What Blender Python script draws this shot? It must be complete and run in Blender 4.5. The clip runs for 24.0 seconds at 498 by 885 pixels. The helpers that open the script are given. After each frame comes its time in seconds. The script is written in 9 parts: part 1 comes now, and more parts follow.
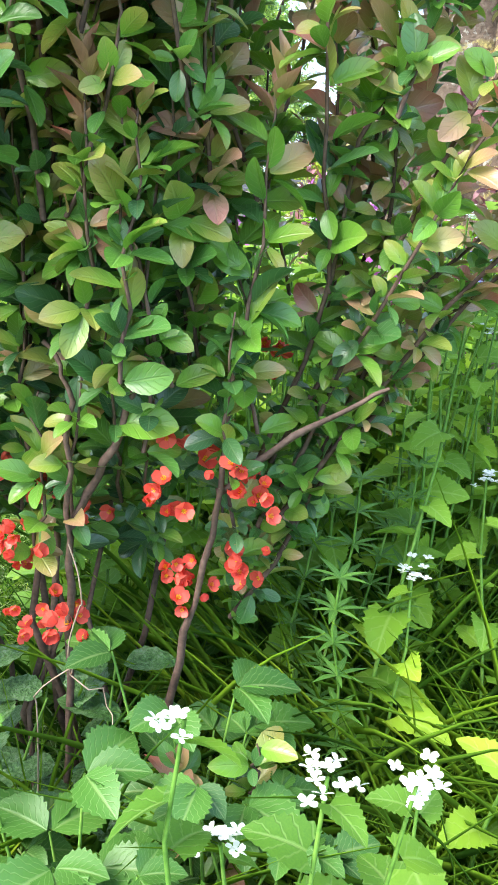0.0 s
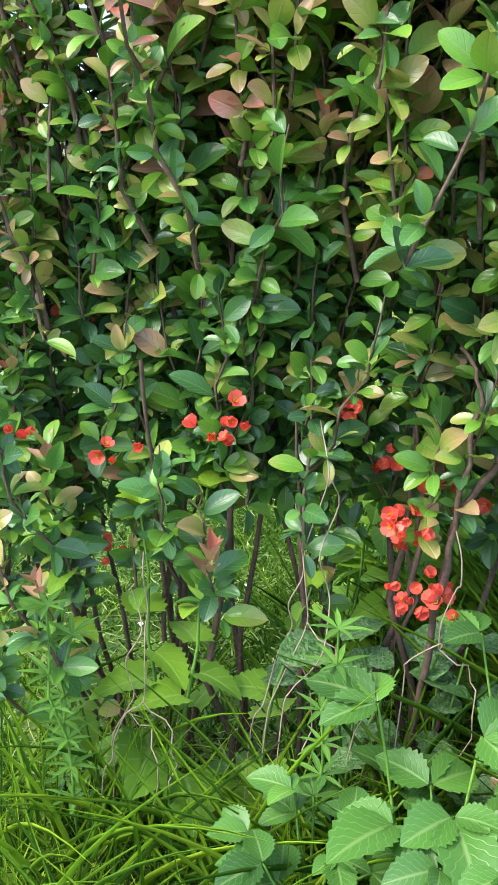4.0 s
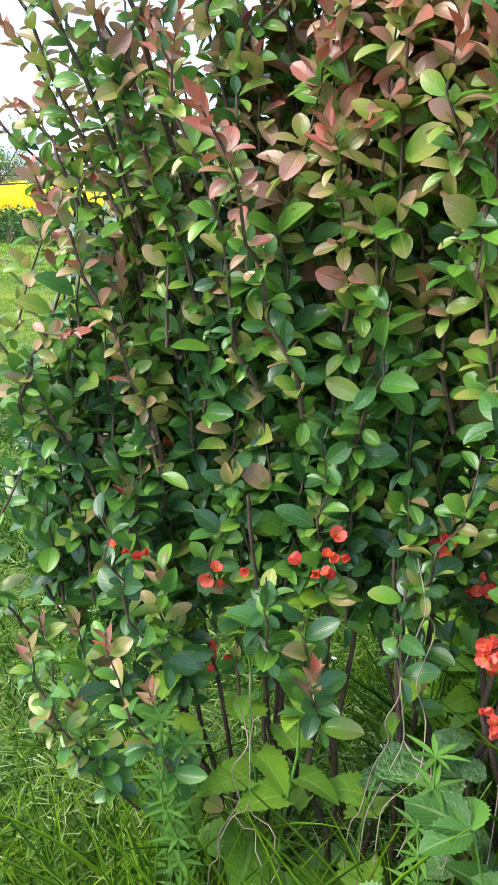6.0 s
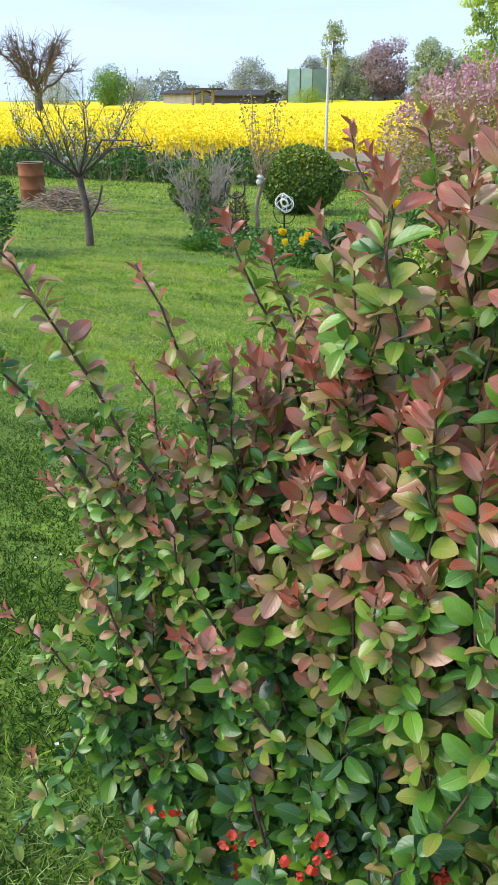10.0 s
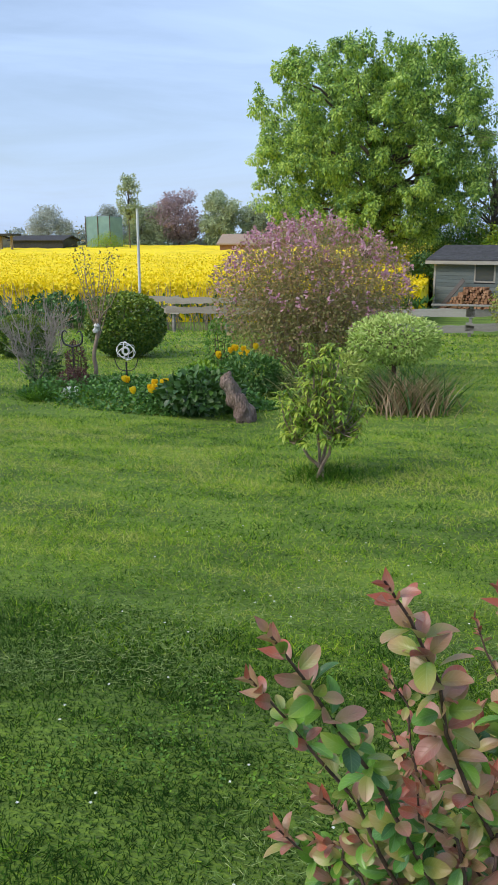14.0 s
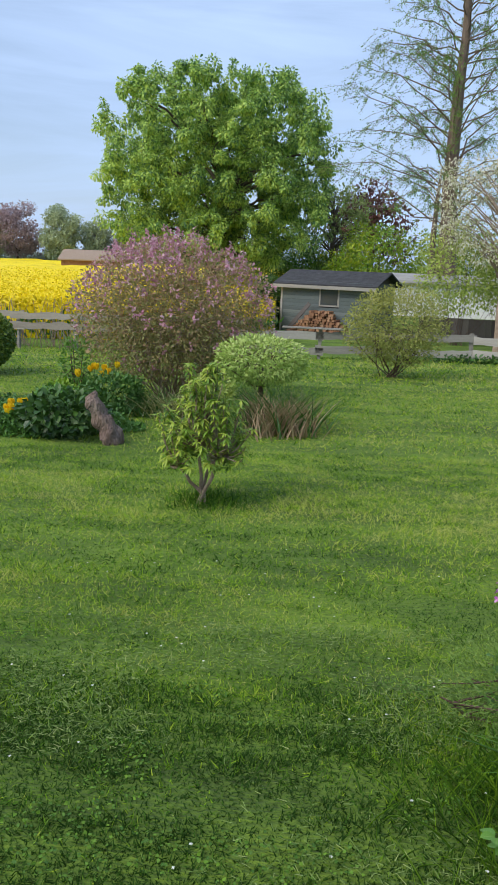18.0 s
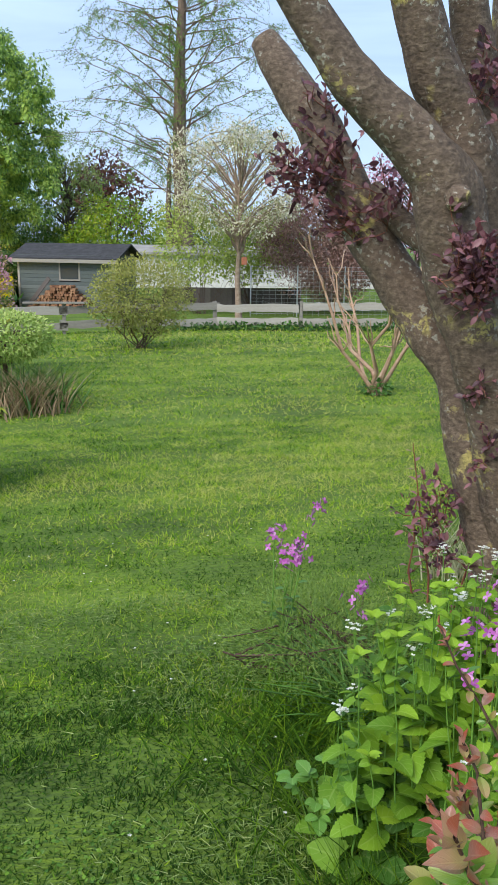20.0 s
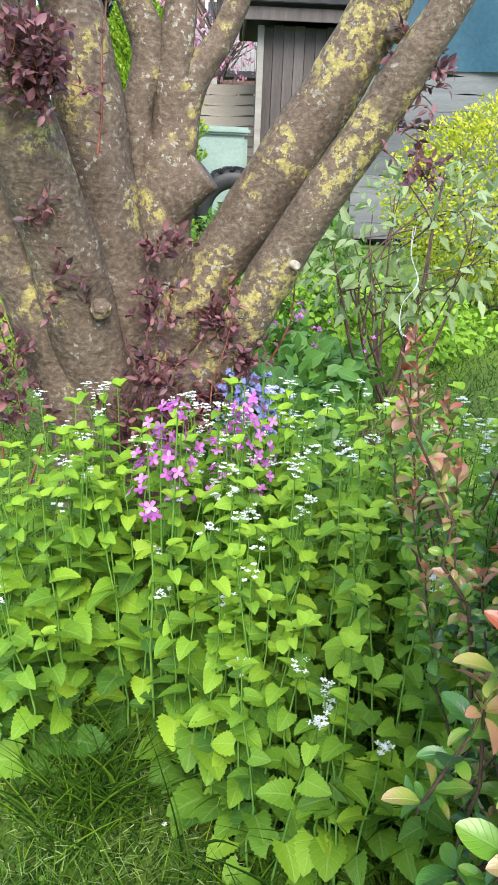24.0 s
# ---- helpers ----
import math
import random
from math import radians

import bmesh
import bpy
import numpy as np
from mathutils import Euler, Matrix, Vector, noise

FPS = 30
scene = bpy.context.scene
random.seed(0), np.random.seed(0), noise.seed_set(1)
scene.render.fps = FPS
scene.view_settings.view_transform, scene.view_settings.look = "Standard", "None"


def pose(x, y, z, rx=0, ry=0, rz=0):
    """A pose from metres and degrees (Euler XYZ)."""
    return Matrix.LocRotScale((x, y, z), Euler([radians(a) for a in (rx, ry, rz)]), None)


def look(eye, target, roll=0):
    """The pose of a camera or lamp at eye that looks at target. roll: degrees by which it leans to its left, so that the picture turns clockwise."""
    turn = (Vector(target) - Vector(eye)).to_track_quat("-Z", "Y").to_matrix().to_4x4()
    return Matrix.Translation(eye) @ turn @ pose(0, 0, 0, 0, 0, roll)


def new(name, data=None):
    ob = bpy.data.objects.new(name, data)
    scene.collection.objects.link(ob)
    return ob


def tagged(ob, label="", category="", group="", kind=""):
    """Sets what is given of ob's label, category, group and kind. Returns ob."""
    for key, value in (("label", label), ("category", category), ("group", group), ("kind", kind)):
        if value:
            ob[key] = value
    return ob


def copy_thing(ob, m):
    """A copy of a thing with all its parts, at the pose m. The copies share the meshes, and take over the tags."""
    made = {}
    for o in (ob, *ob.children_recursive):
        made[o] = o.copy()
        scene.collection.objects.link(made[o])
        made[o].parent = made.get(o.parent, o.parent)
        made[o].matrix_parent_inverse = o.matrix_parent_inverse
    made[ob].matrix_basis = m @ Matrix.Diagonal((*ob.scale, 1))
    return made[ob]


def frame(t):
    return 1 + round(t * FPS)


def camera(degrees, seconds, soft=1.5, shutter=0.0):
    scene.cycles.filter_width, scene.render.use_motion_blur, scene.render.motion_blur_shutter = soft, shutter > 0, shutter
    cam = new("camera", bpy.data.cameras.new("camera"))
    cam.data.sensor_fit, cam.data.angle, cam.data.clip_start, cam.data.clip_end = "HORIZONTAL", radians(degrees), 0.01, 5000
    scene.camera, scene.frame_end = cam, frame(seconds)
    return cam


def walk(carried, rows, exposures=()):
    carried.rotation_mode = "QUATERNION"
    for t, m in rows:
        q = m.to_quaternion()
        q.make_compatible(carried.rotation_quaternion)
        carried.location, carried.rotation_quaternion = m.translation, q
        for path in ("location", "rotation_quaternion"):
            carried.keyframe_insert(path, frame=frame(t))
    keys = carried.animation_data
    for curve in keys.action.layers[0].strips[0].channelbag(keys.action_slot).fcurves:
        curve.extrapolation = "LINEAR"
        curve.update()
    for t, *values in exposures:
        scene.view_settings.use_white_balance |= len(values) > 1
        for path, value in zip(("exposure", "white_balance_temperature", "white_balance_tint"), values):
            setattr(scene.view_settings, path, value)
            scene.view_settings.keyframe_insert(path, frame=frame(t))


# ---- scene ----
cam = camera(34.3, 24.0)

PATH = [
    (0, (0.232, 0.309, 0.881), (0.171, 2.221, 0.298), 4.3),
    (0.5, (0.206, 0.292, 0.885), (0.135, 2.202, 0.296), 4.1),
    (1, (0.177, 0.274, 0.885), (0.055, 2.179, 0.289), 3.8),
    (1.5, (0.158, 0.261, 0.89), (-0.023, 2.159, 0.287), 3.4),
    (2, (0.135, 0.25, 0.891), (-0.098, 2.142, 0.285), 3.6),
    (2.5, (0.113, 0.237, 0.889), (-0.165, 2.122, 0.279), 4.2),
    (3, (0.089, 0.224, 0.888), (-0.241, 2.098, 0.27), 4.3),
    (3.5, (0.065, 0.208, 0.884), (-0.354, 2.066, 0.273), 4.2),
    (5.5, (-0.005, 0.16, 0.932), (-0.654, 1.952, 0.326), 2.6),
    (6, (0.006, 0.158, 1.034), (-0.665, 1.947, 0.442), 2.4),
    (6.5, (0.022, 0.152, 1.105), (-0.623, 1.951, 0.515), 2.6),
    (7, (0.033, 0.13, 1.16), (-0.578, 1.918, 0.504), 3.4),
    (7.5, (0.046, 0.126, 1.249), (-0.561, 1.894, 0.536), 3.3),
    (8, (0.078, 0.143, 1.351), (-0.546, 1.888, 0.598), 3.0),
    (8.5, (0.11, 0.166, 1.448), (-0.534, 1.89, 0.665), 2.9),
    (9, (0.137, 0.184, 1.532), (-0.553, 1.883, 0.732), 2.2),
    (9.5, (0.144, 0.199, 1.596), (-0.655, 1.85, 0.799), 1.0),
    (10, (0.126, 0.208, 1.634), (-0.771, 1.814, 0.85), -0.2),
    (10.5, (0.029, 0.212, 1.665), (-0.793, 1.869, 0.904), 0.2),
    (11, (-0.097, 0.19, 1.675), (-0.8, 1.908, 0.931), -0.1),
    (11.5, (-0.176, 0.207, 1.684), (-0.795, 1.963, 0.954), 0.5),
    (13.5, (-0.352, 0.246, 1.766), (-0.89, 2.104, 1.255), -0.4),
    (14, (-0.48, 0.235, 1.766), (-0.992, 2.107, 1.283), -0.2),
    (14.5, (-0.533, 0.233, 1.767), (-1.017, 2.115, 1.294), -0.0),
    (15, (-0.585, 0.292, 1.753), (-1.072, 2.175, 1.286), 0.1),
    (15.5, (-0.659, 0.397, 1.746), (-1.285, 2.239, 1.282), -0.8),
    (16, (-0.751, 0.46, 1.731), (-1.457, 2.273, 1.268), -0.6),
    (16.5, (-0.832, 0.461, 1.727), (-1.522, 2.281, 1.267), -0.2),
    (17, (-0.872, 0.44, 1.723), (-1.432, 2.307, 1.272), 0.6),
    (17.5, (-0.866, 0.447, 1.73), (-1.21, 2.367, 1.289), 1.5),
    (18, (-0.842, 0.464, 1.734), (-0.972, 2.413, 1.303), 2.2),
    (18.5, (-0.835, 0.473, 1.714), (-0.796, 2.428, 1.293), 2.3),
    (20.5, (-0.847, 0.633, 1.645), (-0.26, 2.476, 1.136), 0.8),
    (21, (-0.855, 0.688, 1.639), (-0.128, 2.471, 1.098), 1.2),
    (21.5, (-0.945, 0.75, 1.634), (0.012, 2.416, 1.08), 1.3),
    (22, (-1.03, 0.781, 1.618), (0.125, 2.315, 1.058), 2.2),
    (22.5, (-1.067, 0.8, 1.601), (0.224, 2.22, 1.038), 2.9),
    (23, (-1.082, 0.881, 1.55), (0.279, 2.228, 0.972), 2.0),
    (23.5, (-1.101, 0.973, 1.505), (0.344, 2.18, 0.83), 2.1),
    (24, (-1.119, 1.041, 1.481), (0.442, 2.055, 0.749), 2.4),
]
EXPOSURES = [(0, 1.9), (3, 1.85), (6, 1.3), (7, 1.3), (8, 1.2), (9, 0.92), (10, 0.6), (11, 0.55), (14, 0.12), (18, 0.02), (20, 0.3), (22, 0.62), (24, 1.1)]
walk(cam, [(t, look(eye, target, roll)) for t, eye, target, roll in PATH], EXPOSURES)

# ---------------------------------------------------------------- world, sun
world = bpy.data.worlds.new("sky")
scene.world = world
world.use_nodes = True
wt = world.node_tree
wt.nodes.clear()
w_out = wt.nodes.new("ShaderNodeOutputWorld")
w_bg = wt.nodes.new("ShaderNodeBackground")
w_sky = wt.nodes.new("ShaderNodeTexSky")
w_sky.sky_type = "NISHITA"
w_sky.sun_disc = False
w_sky.sun_elevation = radians(42)
w_sky.sun_rotation = radians(235)
w_sky.dust_density = 1.6
w_sky.ozone_density = 1.3
w_geo = wt.nodes.new("ShaderNodeTexCoord")
w_map = wt.nodes.new("ShaderNodeMapping")
w_map.inputs["Scale"].default_value = (1.2, 1.2, 9.0)
w_map.inputs["Rotation"].default_value = (0.12, 0.05, 0.4)
w_noise = wt.nodes.new("ShaderNodeTexNoise")
w_noise.inputs["Scale"].default_value = 1.7
w_noise.inputs["Detail"].default_value = 7
w_noise.inputs["Roughness"].default_value = 0.55
w_noise.inputs["Distortion"].default_value = 0.6
w_ramp = wt.nodes.new("ShaderNodeValToRGB")
w_ramp.color_ramp.elements[0].position = 0.36
w_ramp.color_ramp.elements[0].color = (0.46, 0.46, 0.46, 1)
w_ramp.color_ramp.elements[1].position = 0.7
w_ramp.color_ramp.elements[1].color = (0.92, 0.92, 0.92, 1)
w_mix = wt.nodes.new("ShaderNodeMix")
w_mix.data_type = "RGBA"
w_mix.inputs["B"].default_value = (4.85, 6.5, 9.6, 1)
wt.links.new(w_geo.outputs["Generated"], w_map.inputs["Vector"])
wt.links.new(w_map.outputs["Vector"], w_noise.inputs["Vector"])
wt.links.new(w_noise.outputs["Fac"], w_ramp.inputs["Fac"])
wt.links.new(w_ramp.outputs["Color"], w_mix.inputs["Factor"])
wt.links.new(w_sky.outputs["Color"], w_mix.inputs["A"])
wt.links.new(w_mix.outputs["Result"], w_bg.inputs["Color"])
w_bg.inputs["Strength"].default_value = 0.12
wt.links.new(w_bg.outputs["Background"], w_out.inputs["Surface"])

sun = new("sun", bpy.data.lights.new("sun", "SUN"))
sun.data.energy = 2.9
sun.data.angle = radians(40)
sun.data.color = (1.0, 0.95, 0.86)
SUN_FROM = Vector((-0.55, -0.45, 0.72))
sun.matrix_world = look(SUN_FROM * 50, (0, 0, 0))

# ---------------------------------------------------------------- materials


def links(nt, *pairs):
    for a, b in pairs:
        nt.links.new(a, b)


def surface(name, stops, rough=0.7, scale=6.0, fine=60.0, bump=0.3, metal=0.0, dist=0.01, attr="", spec=0.4, per="", through_light=0.0, stretch=(1, 1, 1)):
    """A material whose colour runs over stops by noise at two scales (and by a vertex attribute, islands or objects)."""
    m = bpy.data.materials.new(name)
    m.use_nodes = True
    nt = m.node_tree
    b = nt.nodes["Principled BSDF"]
    tc = nt.nodes.new("ShaderNodeTexCoord")
    mp = nt.nodes.new("ShaderNodeMapping")
    mp.inputs["Scale"].default_value = stretch
    links(nt, (tc.outputs["Object"], mp.inputs["Vector"]))
    n1, n2 = nt.nodes.new("ShaderNodeTexNoise"), nt.nodes.new("ShaderNodeTexNoise")
    n1.inputs["Scale"].default_value, n1.inputs["Detail"].default_value = scale, 4
    n2.inputs["Scale"].default_value, n2.inputs["Detail"].default_value = fine, 5
    links(nt, (mp.outputs["Vector"], n1.inputs["Vector"]), (mp.outputs["Vector"], n2.inputs["Vector"]))
    mixv = nt.nodes.new("ShaderNodeMath")
    mixv.operation = "MULTIPLY_ADD"
    mixv.inputs[1].default_value = 0.45
    half = nt.nodes.new("ShaderNodeMath")
    half.operation = "MULTIPLY"
    half.inputs[1].default_value = 0.55
    links(nt, (n1.outputs["Fac"], half.inputs[0]), (n2.outputs["Fac"], mixv.inputs[0]), (half.outputs[0], mixv.inputs[2]))
    value = mixv.outputs[0]
    if attr or per:
        add = nt.nodes.new("ShaderNodeMath")
        add.operation = "MULTIPLY_ADD"
        add.inputs[1].default_value = 0.25 if attr or per == "island" else 0.6
        if attr:
            at = nt.nodes.new("ShaderNodeAttribute")
            at.attribute_name = attr
            src = at.outputs["Fac"]
            sub = nt.nodes.new("ShaderNodeMath")
            sub.operation = "SUBTRACT"
            sub.inputs[1].default_value = 0.125
            links(nt, (src, sub.inputs[0]))
            base = sub.outputs[0]
        elif per == "island":
            base = nt.nodes.new("ShaderNodeNewGeometry").outputs["Random Per Island"]
        else:
            own = nt.nodes.new("ShaderNodeMath")
            own.operation = "MULTIPLY_ADD"
            own.inputs[1].default_value, own.inputs[2].default_value = 0.22, 0.2
            links(nt, (nt.nodes.new("ShaderNodeObjectInfo").outputs["Random"], own.inputs[0]))
            base = own.outputs[0]
        links(nt, (value, add.inputs[0]), (base, add.inputs[2]))
        if not attr:
            sub2 = nt.nodes.new("ShaderNodeMath")
            sub2.operation = "SUBTRACT"
            sub2.inputs[1].default_value = 0.125
            links(nt, (add.outputs[0], sub2.inputs[0]))
            value = sub2.outputs[0]
        else:
            value = add.outputs[0]
    ramp = nt.nodes.new("ShaderNodeValToRGB")
    el = ramp.color_ramp.elements
    span = stops if isinstance(stops[0][0], (int, float)) and len(stops[0]) == 2 else [((0.3 + 0.4 * i / max(1, len(stops) - 1)), c) for i, c in enumerate(stops)]
    while len(el) < len(span):
        el.new(0.5)
    for e, (p, c) in zip(el, span):
        e.position, e.color = p, (*c, 1)
    links(nt, (value, ramp.inputs["Fac"]), (ramp.outputs["Color"], b.inputs["Base Color"]))
    b.inputs["Roughness"].default_value = rough
    b.inputs["Metallic"].default_value = metal
    b.inputs["Specular IOR Level"].default_value = spec
    if bump:
        bp = nt.nodes.new("ShaderNodeBump")
        bp.inputs["Strength"].default_value, bp.inputs["Distance"].default_value = bump, dist
        links(nt, (n2.outputs["Fac"], bp.inputs["Height"]), (bp.outputs["Normal"], b.inputs["Normal"]))
    if through_light:
        tr = nt.nodes.new("ShaderNodeBsdfTranslucent")
        mx = nt.nodes.new("ShaderNodeMixShader")
        mx.inputs["Fac"].default_value = through_light
        out = nt.nodes["Material Output"]
        links(nt, (ramp.outputs["Color"], tr.inputs["Color"]), (b.outputs["BSDF"], mx.inputs[1]), (tr.outputs["BSDF"], mx.inputs[2]), (mx.outputs["Shader"], out.inputs["Surface"]))
    return m


def leafy(name, stops, rough=0.4, vein=0.25, through_light=0.25, veins=7.0, spec=0.45, spread=0.16, bump=0.25, coat=0.0, tip=0.0):
    """A leaf: colour by the 'tone' attribute and by chance, pale midrib and side veins along the blade."""
    m = bpy.data.materials.new(name)
    m.use_nodes = True
    nt = m.node_tree
    b = nt.nodes["Principled BSDF"]
    at = nt.nodes.new("ShaderNodeAttribute")
    at.attribute_name = "tone"
    isl = nt.nodes.new("ShaderNodeNewGeometry")
    tc = nt.nodes.new("ShaderNodeTexCoord")
    n1 = nt.nodes.new("ShaderNodeTexNoise")
    n1.inputs["Scale"].default_value, n1.inputs["Detail"].default_value = 28, 3
    links(nt, (tc.outputs["Object"], n1.inputs["Vector"]))
    a1 = nt.nodes.new("ShaderNodeMath")
    a1.operation = "MULTIPLY_ADD"
    a1.inputs[1].default_value = spread
    links(nt, (isl.outputs["Random Per Island"], a1.inputs[0]), (at.outputs["Fac"], a1.inputs[2]))
    a2 = nt.nodes.new("ShaderNodeMath")
    a2.operation = "MULTIPLY_ADD"
    a2.inputs[1].default_value = spread
    links(nt, (n1.outputs["Fac"], a2.inputs[0]), (a1.outputs[0], a2.inputs[2]))
    a3 = nt.nodes.new("ShaderNodeMath")
    a3.operation = "SUBTRACT"
    a3.inputs[1].default_value = spread
    links(nt, (a2.outputs[0], a3.inputs[0]))
    uv = nt.nodes.new("ShaderNodeUVMap")
    sep = nt.nodes.new("ShaderNodeSeparateXYZ")
    links(nt, (uv.outputs["UV"], sep.inputs["Vector"]))
    tone = a3.outputs[0]
    if tip:
        far = nt.nodes.new("ShaderNodeMath")
        far.operation = "MULTIPLY_ADD"
        far.inputs[1].default_value, far.inputs[2].default_value = tip, 1 - 0.45 * tip
        grow = nt.nodes.new("ShaderNodeMath")
        grow.operation = "MULTIPLY"
        links(nt, (sep.outputs["Y"], far.inputs[0]), (far.outputs[0], grow.inputs[0]), (tone, grow.inputs[1]))
        tone = grow.outputs[0]
    ramp = nt.nodes.new("ShaderNodeValToRGB")
    el = ramp.color_ramp.elements
    while len(el) < len(stops):
        el.new(0.5)
    for e, (p, c) in zip(el, stops):
        e.position, e.color = p, (*c, 1)
    links(nt, (tone, ramp.inputs["Fac"]))
    off = nt.nodes.new("ShaderNodeMath")
    off.operation = "SUBTRACT"
    off.inputs[1].default_value = 0.5
    ab = nt.nodes.new("ShaderNodeMath")
    ab.operation = "ABSOLUTE"
    links(nt, (sep.outputs["X"], off.inputs[0]), (off.outputs[0], ab.inputs[0]))
    mid = nt.nodes.new("ShaderNodeMapRange")
    mid.inputs["From Min"].default_value, mid.inputs["From Max"].default_value = 0.055, 0.015
    links(nt, (ab.outputs[0], mid.inputs["Value"]))
    ph = nt.nodes.new("ShaderNodeMath")
    ph.operation = "MULTIPLY_ADD"
    ph.inputs[1].default_value = -0.7
    links(nt, (ab.outputs[0], ph.inputs[0]), (sep.outputs["Y"], ph.inputs[2]))
    fr = nt.nodes.new("ShaderNodeMath")
    fr.operation = "MULTIPLY"
    fr.inputs[1].default_value = veins * 6.283
    sn = nt.nodes.new("ShaderNodeMath")
    sn.operation = "SINE"
    links(nt, (ph.outputs[0], fr.inputs[0]), (fr.outputs[0], sn.inputs[0]))
    side = nt.nodes.new("ShaderNodeMapRange")
    side.inputs["From Min"].default_value, side.inputs["From Max"].default_value = 0.8, 1.0
    side.inputs["To Max"].default_value = 0.6
    links(nt, (sn.outputs[0], side.inputs["Value"]))
    mxv = nt.nodes.new("ShaderNodeMath")
    mxv.operation = "MAXIMUM"
    links(nt, (mid.outputs["Result"], mxv.inputs[0]), (side.outputs["Result"], mxv.inputs[1]))
    vf = nt.nodes.new("ShaderNodeMath")
    vf.operation = "MULTIPLY"
    vf.inputs[1].default_value = vein
    links(nt, (mxv.outputs[0], vf.inputs[0]))
    mix = nt.nodes.new("ShaderNodeMix")
    mix.data_type, mix.blend_type = "RGBA", "SCREEN"
    mix.inputs["B"].default_value = (0.35, 0.4, 0.18, 1)
    links(nt, (vf.outputs[0], mix.inputs["Factor"]), (ramp.outputs["Color"], mix.inputs["A"]), (mix.outputs["Result"], b.inputs["Base Color"]))
    bp = nt.nodes.new("ShaderNodeBump")
    bp.inputs["Strength"].default_value, bp.inputs["Distance"].default_value = bump, 0.004
    bp.invert = True
    links(nt, (mxv.outputs[0], bp.inputs["Height"]), (bp.outputs["Normal"], b.inputs["Normal"]))
    b.inputs["Roughness"].default_value = rough
    b.inputs["Specular IOR Level"].default_value = spec
    b.inputs["Coat Weight"].default_value = coat
    b.inputs["Coat Roughness"].default_value = 0.3
    tr = nt.nodes.new("ShaderNodeBsdfTranslucent")
    mx = nt.nodes.new("ShaderNodeMixShader")
    mx.inputs["Fac"].default_value = through_light
    out = nt.nodes["Material Output"]
    links(nt, (mix.outputs["Result"], tr.inputs["Color"]), (b.outputs["BSDF"], mx.inputs[1]), (tr.outputs["BSDF"], mx.inputs[2]), (mx.outputs["Shader"], out.inputs["Surface"]))
    return m


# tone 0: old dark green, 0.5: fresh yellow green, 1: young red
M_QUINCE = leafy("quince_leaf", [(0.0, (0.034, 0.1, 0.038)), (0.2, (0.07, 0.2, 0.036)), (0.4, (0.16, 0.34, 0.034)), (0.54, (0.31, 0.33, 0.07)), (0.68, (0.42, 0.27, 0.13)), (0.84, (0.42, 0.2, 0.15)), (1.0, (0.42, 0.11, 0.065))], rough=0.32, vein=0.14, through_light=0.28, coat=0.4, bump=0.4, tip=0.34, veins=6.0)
M_MUSTARD = leafy("mustard_leaf", [(0.0, (0.06, 0.16, 0.02)), (0.5, (0.18, 0.35, 0.025)), (1.0, (0.36, 0.55, 0.04))], rough=0.58, vein=0.22, through_light=0.3, veins=4, spec=0.3)
M_WEED = leafy("weed_leaf", [(0.0, (0.025, 0.085, 0.016)), (0.5, (0.075, 0.2, 0.03)), (1.0, (0.15, 0.33, 0.045))], rough=0.42, vein=0.25, through_light=0.25, veins=8)
M_GRASS = leafy("grass_blade", [(0.0, (0.026, 0.07, 0.01)), (0.3, (0.075, 0.185, 0.02)), (0.6, (0.235, 0.41, 0.024)), (0.82, (0.41, 0.54, 0.045)), (1.0, (0.46, 0.47, 0.14))], rough=0.75, vein=0.0, through_light=0.35, bump=0.0, spec=0.1)
M_PLUM = leafy("plum_leaf", [(0.0, (0.05, 0.022, 0.036)), (0.5, (0.15, 0.052, 0.072)), (1.0, (0.36, 0.16, 0.17))], rough=0.38, vein=0.15, through_light=0.25)
M_TREE = leafy("tree_leaf", [(0.0, (0.03, 0.10, 0.015)), (0.5, (0.10, 0.24, 0.03)), (1.0, (0.24, 0.38, 0.05))], rough=0.5, vein=0.1, through_light=0.3)
M_LIME = leafy("golden_leaf", [(0.0, (0.06, 0.16, 0.012)), (0.5, (0.19, 0.34, 0.02)), (1.0, (0.42, 0.48, 0.03))], rough=0.5, vein=0.05, through_light=0.3)
M_BOX = leafy("box_leaf", [(0.0, (0.018, 0.06, 0.015)), (0.5, (0.075, 0.16, 0.022)), (1.0, (0.3, 0.36, 0.03))], rough=0.4, vein=0.05, through_light=0.15)
M_COPPER = leafy("copper_leaf", [(0.0, (0.06, 0.02, 0.022)), (0.5, (0.14, 0.05, 0.045)), (1.0, (0.24, 0.11, 0.07))], rough=0.5, vein=0.05, through_light=0.25)
M_PETAL_PINK = leafy("pink_petal", [(0.0, (0.42, 0.15, 0.25)), (0.5, (0.58, 0.28, 0.38)), (1.0, (0.72, 0.48, 0.54))], rough=0.6, vein=0.0, through_light=0.3, bump=0)
M_PETAL_VIOLET = leafy("violet_petal", [(0.0, (0.36, 0.07, 0.34)), (0.5, (0.56, 0.15, 0.52)), (1.0, (0.72, 0.36, 0.68))], rough=0.6, vein=0.0, through_light=0.3, bump=0)
M_PETAL_BLUE = leafy("blue_petal", [(0.0, (0.16, 0.16, 0.42)), (0.5, (0.27, 0.28, 0.58)), (1.0, (0.42, 0.45, 0.72))], rough=0.6, vein=0.0, through_light=0.3, bump=0)
M_PETAL_RED = leafy("red_petal", [(0.0, (0.5, 0.03, 0.022)), (0.5, (0.8, 0.1, 0.07)), (1.0, (0.88, 0.25, 0.17))], rough=0.5, vein=0.0, through_light=0.3, bump=0)
